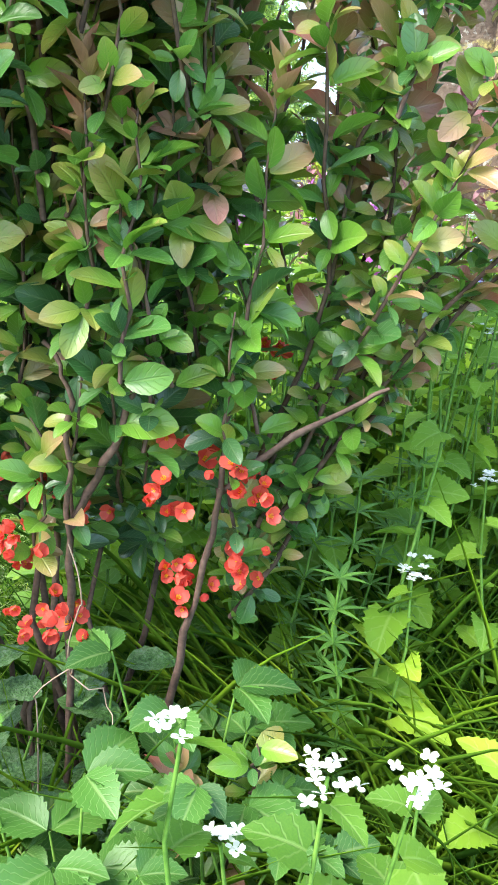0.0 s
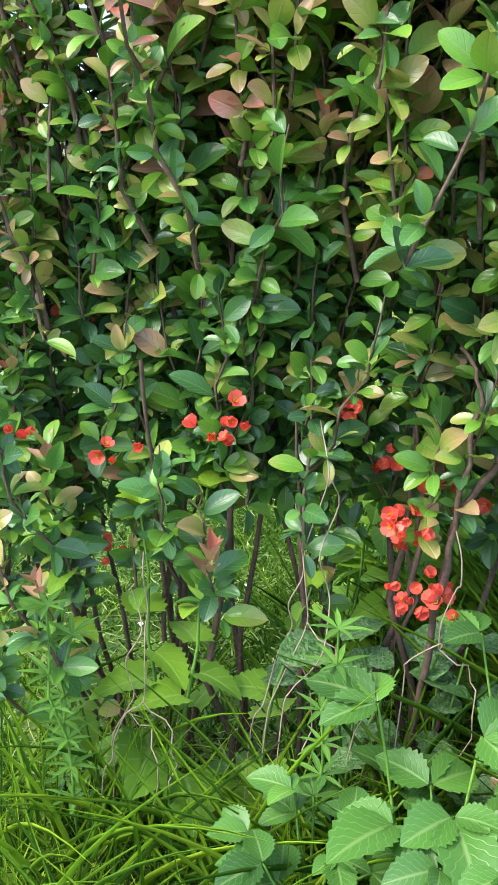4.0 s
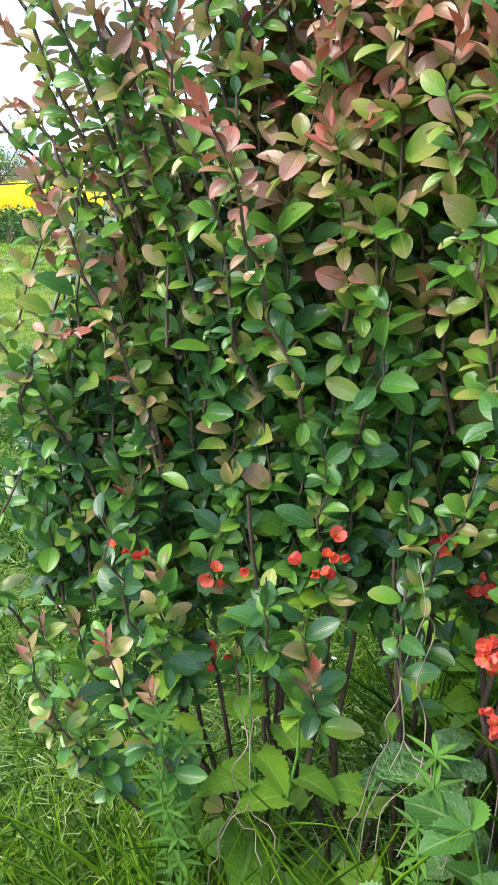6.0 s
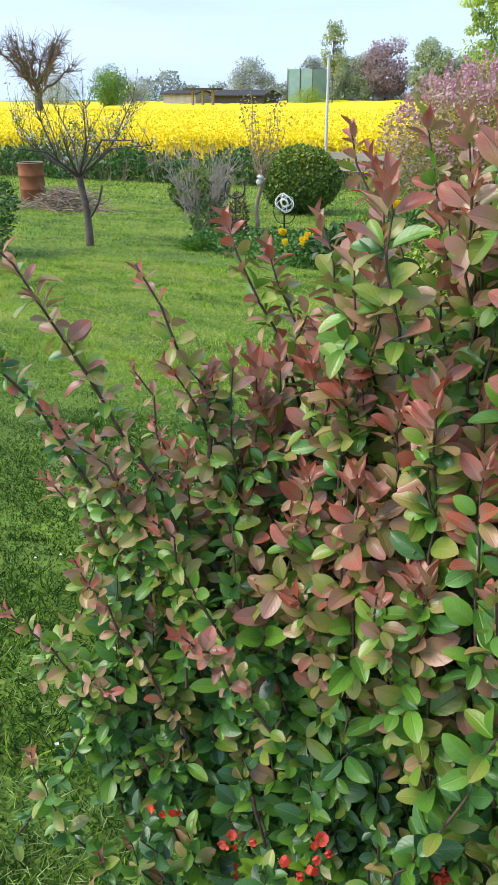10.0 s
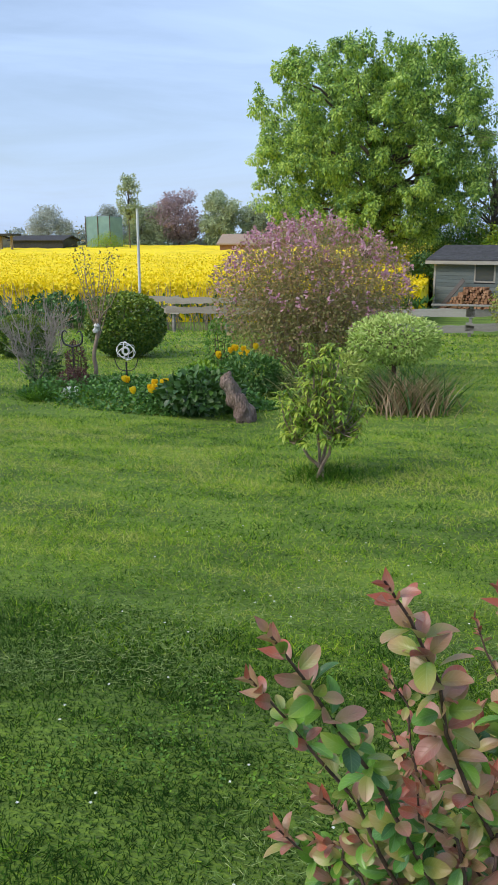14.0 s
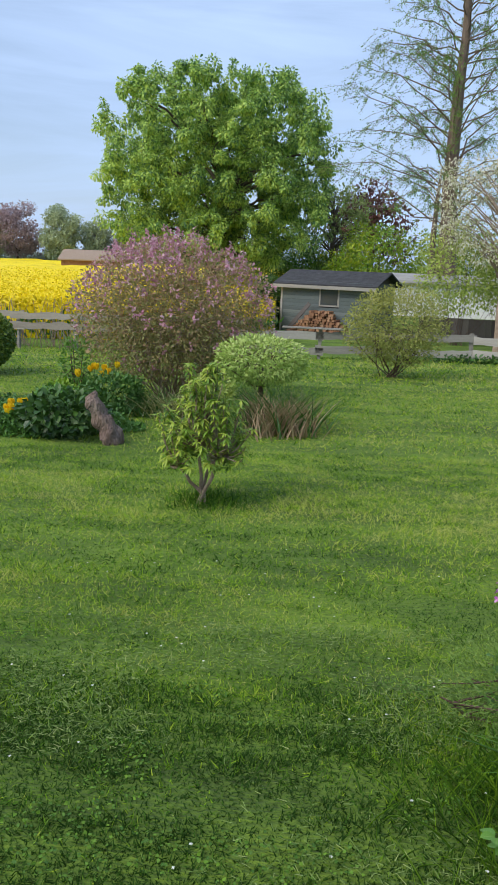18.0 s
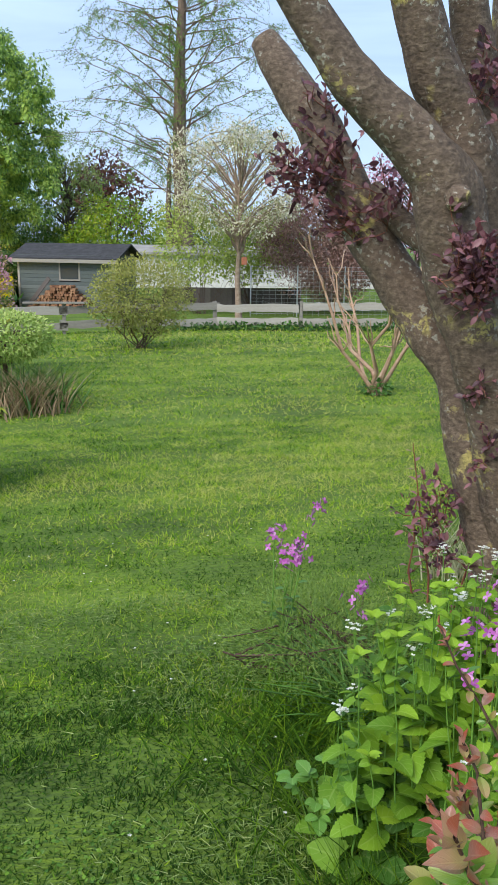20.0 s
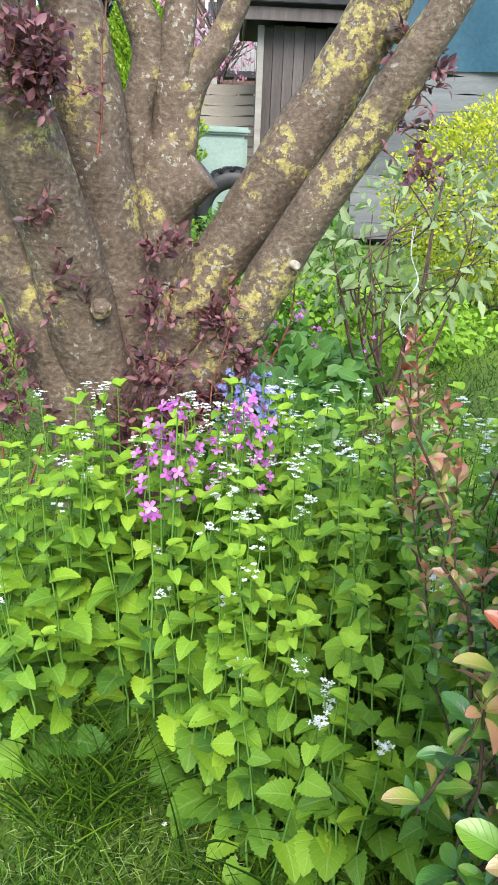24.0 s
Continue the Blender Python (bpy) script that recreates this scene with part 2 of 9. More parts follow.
M_PETAL_WHITE = leafy("white_petal", [(0.0, (0.6, 0.62, 0.55)), (0.5, (0.78, 0.8, 0.74)), (1.0, (0.85, 0.86, 0.82))], rough=0.6, vein=0.0, through_light=0.3, bump=0)
M_PETAL_YELLOW = leafy("yellow_petal", [(0.0, (0.75, 0.46, 0.005)), (0.5, (0.85, 0.6, 0.008)), (1.0, (0.88, 0.7, 0.03))], rough=0.6, vein=0.0, through_light=0.3, bump=0)
M_RAPE = leafy("rape_flower", [(0.0, (0.55, 0.42, 0.004)), (0.5, (0.78, 0.62, 0.006)), (1.0, (0.85, 0.70, 0.02))], rough=0.7, vein=0.0, through_light=0.3, bump=0)
M_TAN = leafy("dry_leaf", [(0.0, (0.15, 0.09, 0.04)), (0.5, (0.34, 0.23, 0.13)), (1.0, (0.54, 0.42, 0.27))], rough=0.7, vein=0.1, through_light=0.2)
M_VARIEG = leafy("variegated_leaf", [(0.0, (0.1, 0.22, 0.03)), (0.5, (0.36, 0.5, 0.1)), (1.0, (0.68, 0.74, 0.28))], rough=0.5, vein=0.1, through_light=0.3)
M_BLUEFIR = leafy("fir_needle", [(0.0, (0.03, 0.055, 0.05)), (0.5, (0.07, 0.11, 0.095)), (1.0, (0.14, 0.18, 0.16))], rough=0.6, vein=0.0, through_light=0.1)

M_STEM = surface("woody_stem", [(0.04, 0.024, 0.018), (0.1, 0.06, 0.045), (0.17, 0.11, 0.08)], rough=0.75, scale=30, fine=200, bump=0.4, dist=0.002)
M_GREENSTEM = surface("green_stem", [(0.06, 0.15, 0.02), (0.12, 0.26, 0.04), (0.2, 0.34, 0.06)], rough=0.5, scale=20, fine=150, bump=0.1, dist=0.001)
M_REDSTEM = surface("red_stem", [(0.09, 0.03, 0.02), (0.2, 0.07, 0.04), (0.3, 0.13, 0.07)], rough=0.6, scale=20, fine=150, bump=0.1, dist=0.001)
M_TWIG = surface("pale_twig", [(0.18, 0.12, 0.08), (0.3, 0.22, 0.16), (0.4, 0.32, 0.25)], rough=0.8, scale=10, fine=80, bump=0.2, dist=0.003)
M_PALETWIG = surface("bleached_twig", [(0.2, 0.165, 0.14), (0.34, 0.29, 0.25), (0.48, 0.42, 0.37)], rough=0.8, scale=10, fine=80, bump=0.2, dist=0.003)
M_BARK = surface("grey_bark", [(0.05, 0.035, 0.028), (0.11, 0.085, 0.07), (0.19, 0.155, 0.13)], rough=0.85, scale=4, fine=40, bump=0.6, dist=0.02)
M_GREYWOOD = surface("weathered_wood", [(0.17, 0.155, 0.135), (0.31, 0.29, 0.255), (0.45, 0.42, 0.38)], rough=0.85, scale=3, fine=40, bump=0.5, dist=0.004, per="object", stretch=(0.25, 3, 3))
M_PALEWOOD = surface("beige_boards", [(0.2, 0.17, 0.14), (0.33, 0.29, 0.24), (0.45, 0.4, 0.34)], rough=0.85, scale=3, fine=40, bump=0.4, dist=0.003, per="object", stretch=(0.25, 3, 3))
M_LEANWOOD = surface("grey_lean_to_boards", [(0.09, 0.095, 0.1), (0.17, 0.175, 0.18), (0.27, 0.27, 0.27)], rough=0.85, scale=3, fine=40, bump=0.5, dist=0.004, per="object", stretch=(0.25, 3, 3))
M_GREYWOOD_V = surface("weathered_boarding", [(0.06, 0.05, 0.047), (0.12, 0.102, 0.095), (0.19, 0.165, 0.155)], rough=0.85, scale=3, fine=40, bump=0.5, dist=0.004, per="object", stretch=(3, 3, 0.25))
M_SHEDWOOD = surface("blue_grey_boards", [(0.07, 0.085, 0.085), (0.125, 0.15, 0.145), (0.2, 0.22, 0.21)], rough=0.8, scale=3, fine=40, bump=0.4, dist=0.004, per="object", stretch=(0.25, 3, 3))
M_ROOFFELT = surface("roof_felt", [(0.02, 0.02, 0.021), (0.04, 0.04, 0.042), (0.065, 0.065, 0.07)], rough=0.9, scale=5, fine=120, bump=0.4, dist=0.004)
M_WHITE = surface("white_paint", [(0.5, 0.5, 0.47), (0.64, 0.63, 0.6), (0.74, 0.73, 0.7)], rough=0.7, scale=4, fine=50, bump=0.1, dist=0.002)
M_LOGEND = surface("log_end", [(0.12, 0.055, 0.03), (0.28, 0.14, 0.075), (0.46, 0.28, 0.17)], rough=0.85, scale=4, fine=60, bump=0.3, dist=0.004, per="object")
M_BRICK = surface("orange_render", [(0.4, 0.13, 0.07), (0.5, 0.18, 0.1), (0.58, 0.24, 0.14)], rough=0.85, scale=2, fine=40, bump=0.2, dist=0.004)
M_GREYWALL = surface("grey_wall", [(0.22, 0.21, 0.2), (0.33, 0.32, 0.31), (0.42, 0.41, 0.4)], rough=0.85, scale=1.5, fine=30, bump=0.3, dist=0.006)
M_ROOFTILE = surface("roof_tile", [(0.07, 0.06, 0.06), (0.13, 0.11, 0.105), (0.2, 0.17, 0.16)], rough=0.8, scale=2, fine=30, bump=0.4, dist=0.01)
M_RUST = surface("rusty_metal", [(0.14, 0.045, 0.02), (0.24, 0.085, 0.035), (0.34, 0.14, 0.06)], rough=0.85, scale=5, fine=60, bump=0.4, dist=0.003)
M_BLACK = surface("black_rubber", [(0.015, 0.015, 0.016), (0.03, 0.03, 0.032), (0.05, 0.05, 0.055)], rough=0.5, scale=5, fine=60, bump=0.2, dist=0.003)
M_METAL = surface("galvanised_metal", [(0.4, 0.41, 0.43), (0.55, 0.56, 0.58), (0.68, 0.69, 0.7)], rough=0.35, scale=8, fine=80, bump=0.1, metal=0.85, dist=0.002)
M_TARP = surface("teal_tarpaulin", [(0.014, 0.055, 0.085), (0.022, 0.08, 0.12), (0.035, 0.105, 0.15)], rough=0.5, scale=2, fine=20, bump=0.3, dist=0.01)
M_MINT = surface("mint_plastic", [(0.2, 0.28, 0.25), (0.27, 0.36, 0.32), (0.33, 0.42, 0.38)], rough=0.5, scale=3, fine=30, bump=0.1, dist=0.003)
M_GLASS = bpy.data.materials.new("window_glass")
M_GLASS.use_nodes = True
M_GLASS.node_tree.nodes["Principled BSDF"].inputs["Base Color"].default_value = (0.05, 0.06, 0.07, 1)
M_GLASS.node_tree.nodes["Principled BSDF"].inputs["Roughness"].default_value = 0.06

# ---------------------------------------------------------------- mesh helpers
RNG = np.random.default_rng(7)


def unit(a):
    a = np.asarray(a, float)
    return a / np.maximum(np.linalg.norm(a, axis=-1, keepdims=True), 1e-9)


def make_mesh(name, verts, faces, mats, uv=None, tone=None, smooth=True, mat_index=None):
    """A mesh from arrays; faces is an array (n, 3) or (n, 4), or a list of such arrays."""
    me = bpy.data.meshes.new(name)
    groups = faces if isinstance(faces, list) else [faces]
    groups = [np.asarray(f, np.int32) for f in groups if len(f)]
    verts = np.asarray(verts, np.float32)
    me.vertices.add(len(verts))
    me.vertices.foreach_set("co", verts.ravel())
    loops = np.concatenate([f.ravel() for f in groups])
    sizes = np.concatenate([np.full(len(f), f.shape[1], np.int32) for f in groups])
    me.loops.add(len(loops))
    me.loops.foreach_set("vertex_index", loops)
    me.polygons.add(len(sizes))
    me.polygons.foreach_set("loop_start", np.r_[0, np.cumsum(sizes)[:-1]].astype(np.int32))
    me.polygons.foreach_set("use_smooth", np.full(len(sizes), smooth))
    if uv is not None:
        me.uv_layers.new(name="UVMap").data.foreach_set("uv", np.asarray(uv, np.float32)[loops].ravel())
    if tone is not None:
        me.attributes.new("tone", "FLOAT", "POINT").data.foreach_set("value", np.asarray(tone, np.float32))
    for m in mats if isinstance(mats, (list, tuple)) else [mats]:
        me.materials.append(m)
    if mat_index is not None:
        me.polygons.foreach_set("material_index", np.asarray(mat_index, np.int32))
    me.update(calc_edges=True)
    return me


def part(name, mesh, parent=None, label="", m=None, kind=""):
    ob = new(name, mesh)
    if parent is not None:
        ob.parent = parent
        ob.matrix_parent_inverse = parent.matrix_basis.inverted()
    if m is not None:
        ob.matrix_basis = m
    return tagged(ob, label=label, kind=kind)


def thing(name, x, y, z, label, category, group="", kind=""):
    ob = new(name)
    ob.empty_display_size = 0.1
    ob.matrix_basis = Matrix.Translation((x, y, z))
    return tagged(ob, label=label, category=category, group=group, kind=kind)


def leaf_shape(kind="ovate", rows=6, cols=4, width=0.55, fold=0.12, curl=0.18, teeth=0.0, stalk=0.0, notch=0.0):
    """One leaf along +y, 1 long, normal +z: vertices, quads, uv."""
    v = np.linspace(0, 1, rows + 1)
    if kind in ("obovate", "round", "petal"):
        v = 0.5 - 0.5 * np.cos(np.pi * v) if kind != "petal" else 1 - (1 - v) ** 1.6
    if kind == "ovate":
        w = np.sin(np.pi * v**0.85) ** 0.75
    elif kind == "obovate":
        w = np.sin(np.pi * v**1.32) ** 0.7
    elif kind == "round":
        w = np.sin(np.pi * v**1.12) ** 0.55
    elif kind == "heart":
        w = np.where(v < 0.25, 0.78 + 0.22 * np.sin(v / 0.25 * np.pi / 2), np.clip(1 - np.clip((v - 0.25) / 0.76, 0, 1) ** 1.35, 0, 1) ** 0.7)
    elif kind == "lance":
        w = np.sin(np.pi * v**0.7) ** 1.1
    elif kind == "blade":
        w = np.clip(1 - v**1.6, 0.02, 1)
    elif kind == "petal":
        w = np.sin(np.pi * np.clip(v * 0.86 + 0.06, 0, 1) ** 1.4) ** 0.6
    w = np.maximum(w, 0.03)
    if teeth:
        w = w * (1 + teeth * np.where(np.arange(rows + 1) % 2 == 0, 1, -1))
    u = np.linspace(-1, 1, cols + 1)
    X = u[None] * w[:, None] * width / 2
    Y = np.repeat(v[:, None], cols + 1, 1) + stalk
    if notch:
        Y = Y - notch * np.abs(u[None]) ** 1.5 * np.clip(1 - v[:, None] * 3.0, 0, 1)
    Z = fold * np.abs(u[None]) * w[:, None] * width - curl * (v[:, None] ** 2)
    V = np.stack([X, Y, Z], -1).reshape(-1, 3)
    i = np.arange(rows)[:, None] * (cols + 1) + np.arange(cols)[None]
    Fq = np.stack([i, i + 1, i + cols + 2, i + cols + 1], -1).reshape(-1, 4)
    UV = np.stack([np.repeat((u / 2 + 0.5)[None], rows + 1, 0), np.repeat(v[:, None], cols + 1, 1)], -1).reshape(-1, 2)
    return V, Fq, UV


def scatter(shape, pos, along, normal, size, wide=None):
    """Copies of a leaf shape at pos, pointing along, facing normal: vertices, quads, uv and the leaf's number per vertex."""
    V, Fq, UV = shape
    pos, n = np.asarray(pos, float), len(pos)
    a = unit(along)
    s = unit(np.cross(a, normal))
    nn = np.cross(s, a)
    size = np.broadcast_to(np.asarray(size, float), (n,))
    wide = size if wide is None else np.broadcast_to(np.asarray(wide, float), (n,))
    out = pos[:, None] + V[None, :, 0, None] * s[:, None] * wide[:, None, None] + V[None, :, 1, None] * a[:, None] * size[:, None, None] + V[None, :, 2, None] * nn[:, None] * size[:, None, None]
    Fa = (Fq[None] + (np.arange(n) * len(V))[:, None, None]).reshape(-1, Fq.shape[1])
    return out.reshape(-1, 3), Fa, np.tile(UV, (n, 1)), np.repeat(np.arange(n), len(V))


def leaves_mesh(name, shape, pos, along, normal, size, tone, mat, wide=None):
    V, Fa, UV, idx = scatter(shape, pos, along, normal, size, wide)
    return make_mesh(name, V, Fa, mat, UV, np.asarray(tone, float)[idx])


def tubes(paths, sides=6, cap=True):
    """Tubes along paths of (points, radii): vertices and quads."""
    Vs, Fs, base = [], [], 0
    ang = np.linspace(0, 2 * np.pi, sides, endpoint=False)
    for pts, rad in paths:
        pts = np.asarray(pts, float)
        rad = np.broadcast_to(np.asarray(rad, float), (len(pts),))
        tan = unit(np.gradient(pts, axis=0))
        ref = np.array([0.0, 0, 1]) if abs(tan[0, 2]) < 0.9 else np.array([1.0, 0, 0])
        s = unit(np.cross(tan, ref))
        for k in range(1, len(s)):
            if (s[k] * s[k - 1]).sum() < 0:
                s[k] = -s[k]
        b = np.cross(tan, s)
        ring = pts[:, None] + rad[:, None, None] * (np.cos(ang)[None, :, None] * s[:, None] + np.sin(ang)[None, :, None] * b[:, None])
        n = len(pts)
        Vs.append(ring.reshape(-1, 3))
        i = np.arange(n - 1)[:, None] * sides
        j = np.arange(sides)[None]
        k = (j + 1) % sides
        Fs.append(base + np.stack([i + j, i + k, i + sides + k, i + sides + j], -1).reshape(-1, 4))
        base += n * sides
    return np.concatenate(Vs), np.concatenate(Fs)


def tube_mesh(name, paths, mat, sides=6):
    V, Fq = tubes(paths, sides)
    return make_mesh(name, V, Fq, mat)


def box_mesh(name, sx, sy, sz, mat, bevel=0.0, origin=(0, 0, 0)):
    """A bevelled box, centred in x and y, standing on its origin."""
    bm = bmesh.new()
    bmesh.ops.create_cube(bm, size=1.0)
    bmesh.ops.scale(bm, vec=(sx, sy, sz), verts=bm.verts)
    bmesh.ops.translate(bm, vec=(origin[0], origin[1], sz / 2 + origin[2]), verts=bm.verts)
    if bevel:
        bmesh.ops.bevel(bm, geom=bm.edges[:], offset=bevel, segments=2, affect="EDGES")
    me = bpy.data.meshes.new(name)
    bm.to_mesh(me)
    bm.free()
    me.materials.append(mat)
    return me


def smooth_path(rows, per=5):
    """A smooth path through rows of x, y, z, radius."""
    a = np.array(rows, float)
    a = np.concatenate([[2 * a[0] - a[1]], a, [2 * a[-1] - a[-2]]])
    out = []
    for i in range(1, len(a) - 2):
        for k in range(per):
            t = k / per
            p0, p1, p2, p3 = a[i - 1 : i + 3]
            out.append(0.5 * (2 * p1 + (p2 - p0) * t + (2 * p0 - 5 * p1 + 4 * p2 - p3) * t * t + (3 * p1 - p0 - 3 * p2 + p3) * t**3))
    out.append(a[-2])
    return np.array(out)


def bow(a, b, n=6, sag=(0, 0, 0), wob=0.0):
    """Points from a to b, bowed by sag in the middle and wobbling."""
    t = np.linspace(0, 1, n)[:, None]
    p = np.asarray(a, float) * (1 - t) + np.asarray(b, float) * t + np.asarray(sag, float) * 4 * t * (1 - t)
    if wob:
        p[1:-1] += RNG.normal(0, wob, (n - 2, 3))
    return p


def ground_z(x, y):
    """The lawn falls gently to the fence; the field behind it rises."""
    x, y = np.asarray(x, float), np.asarray(y, float)
    z = 0.14 + 0.0125 * np.clip(x, -20, 12) - 0.039 * np.clip(y, -3, 24)
    return z + np.clip(y - 40, 0, 68) * 0.0185


def gz(x, y):
    return float(ground_z(x, y))


def rand_dirs(n, up=0.0):
    d = RNG.normal(size=(n, 3))
    d[:, 2] += up
    return unit(d)

# ---------------------------------------------------------------- ground and lawn
M_LAWN = surface("lawn_ground", [(0.04, 0.07, 0.012), (0.1, 0.17, 0.018), (0.2, 0.3, 0.028)], rough=0.95, scale=1.3, fine=45, bump=1.0, dist=0.03, stretch=(0.6, 1.2, 1))


def build_ground():
    xs = np.unique(np.r_[np.linspace(-900, -24, 14), np.linspace(-24, 24, 97), np.linspace(24, 900, 14)])
    ys = np.unique(np.r_[np.linspace(-300, -6, 6), np.linspace(-6, 30, 73), np.linspace(30, 1500, 30)])
    X, Y = np.meshgrid(xs, ys)
    Z = ground_z(X, Y)
    V = np.stack([X, Y, Z], -1).reshape(-1, 3)
    i = np.arange(len(ys) - 1)[:, None] * len(xs) + np.arange(len(xs) - 1)[None]
    Fq = np.stack([i, i + 1, i + len(xs) + 1, i + len(xs)], -1).reshape(-1, 4)
    tagged(new("ground", make_mesh("ground", V, Fq, M_LAWN)), "mown green garden lawn running on to the fields", "lawn", kind="structure")


build_ground()


def value_noise(x, y, cx, cy, seed):
    """Smooth random values over the plan, cells cx by cy."""
    g = np.random.default_rng(seed).random((256, 256))
    u, v = x / cx + 1000.0, y / cy + 1000.0
    i, j = np.floor(u).astype(int), np.floor(v).astype(int)
    a, b = u - i, v - j
    a, b = a * a * (3 - 2 * a), b * b * (3 - 2 * b)
    i, j, i2, j2 = i % 256, j % 256, (i + 1) % 256, (j + 1) % 256
    return (g[i, j] * (1 - a) + g[i2, j] * a) * (1 - b) + (g[i, j2] * (1 - a) + g[i2, j2] * a) * b - 0.5


def patchy(x, y):
    """A slow wavy value over the lawn, for its lighter and darker swathes; near shade and far brightness are put into
    it too.
    """
    swath = np.tanh(2.2 * np.sin(2.1 * y + 0.55 * x + 0.9 * np.sin(0.55 * x + 0.4 * y) + 0.5 * np.sin(1.9 * x)))
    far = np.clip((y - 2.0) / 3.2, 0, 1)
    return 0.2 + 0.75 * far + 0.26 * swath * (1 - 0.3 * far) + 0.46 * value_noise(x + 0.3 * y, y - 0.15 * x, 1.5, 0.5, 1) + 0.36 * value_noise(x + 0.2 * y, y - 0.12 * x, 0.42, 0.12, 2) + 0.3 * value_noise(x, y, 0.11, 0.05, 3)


def build_lawn():
    bands = [(-2.9, 0.9, 0.6, 3.7, 10500, 0.036, 0.0048), (-4.6, 1.6, 3.0, 5.0, 6500, 0.034, 0.0036), (-4.6, -2.4, 0.4, 3.6, 4000, 0.042, 0.0036), (-7.5, 4.5, 4.6, 9.0, 3400, 0.036, 0.0055), (-14, 8, 9.0, 16.0, 700, 0.045, 0.0095), (-24, 12, 16.0, 24.0, 150, 0.075, 0.02), (-14, -7.5, 4.6, 9.0, 420, 0.06, 0.011), (-7.5, -4.2, 0.5, 4.6, 1200, 0.05, 0.006), (-1.8, 0.9, -0.6, 1.1, 7000, 0.05, 0.0026), (1.2, 6, 1.2, 4.6, 1500, 0.06, 0.006)]
    P, S, W, T = [], [], [], []
    for x0, x1, y0, y1, dens, ln, wd in bands:
        n = int((x1 - x0) * (y1 - y0) * dens)
        x, y = RNG.uniform(x0, x1, n), RNG.uniform(y0, y1, n)
        edge = np.minimum(np.minimum(x - x0, x1 - x), np.minimum(y - y0, y1 - y)) / min(0.5, 0.2 * (y1 - y0))
        keep = RNG.random(n) < 0.35 + 0.65 * np.clip(edge, 0, 1)
        x, y = x[keep], y[keep]
        n = len(x)
        pt = patchy(x, y)
        P.append(np.stack([x, y, ground_z(x, y) - 0.004], -1))
        S.append(ln * RNG.uniform(0.5, 1.35, n) * (0.75 + 0.4 * pt) * (1 + 0.9 * value_noise(x, y, 0.3, 0.1, 4)))
        W.append(np.full(n, wd) * RNG.uniform(0.7, 1.3, n) * 10)
        far = np.clip(y / 5.0, 0.6, 2.2)
        clump = 0.5 * value_noise(x, y, 0.07 * min(2.2, max(0.6, y1 / 5)), 0.05 * min(2.2, max(0.6, y1 / 5)), 11) + 0.55 * value_noise(x + 0.4 * y, y, 0.34, 0.13, 12) * np.clip(far, 0.6, 1.4)
        # shade is put into the tone near and at the left, brightness further off
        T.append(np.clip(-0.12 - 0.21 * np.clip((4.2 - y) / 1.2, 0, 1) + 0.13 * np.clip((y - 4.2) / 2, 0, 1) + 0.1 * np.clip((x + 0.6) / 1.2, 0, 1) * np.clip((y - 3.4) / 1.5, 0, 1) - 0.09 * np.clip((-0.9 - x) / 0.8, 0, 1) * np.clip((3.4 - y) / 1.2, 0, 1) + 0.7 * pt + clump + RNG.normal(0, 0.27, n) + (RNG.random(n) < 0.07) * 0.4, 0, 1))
    P, S, W, T = map(np.concatenate, (P, S, W, T))
    n = len(P)
    along = rand_dirs(n)
    along[:, 2] = np.abs(along[:, 2]) * 0.8 + np.where(P[:, 1] < 3.4, 0.45, 0.2)
    nrm = rand_dirs(n, 0.8)
    shape = leaf_shape("blade", rows=2, cols=1, width=0.1, fold=0.0, curl=0.35)
    tagged(new("lawn_grass", leaves_mesh("lawn_grass", shape, P, along, nrm, S, T, M_GRASS, W)), "short mown lawn grass in lighter and darker swathes, near shade put into its colour", "grass", kind="stuff")


build_lawn()


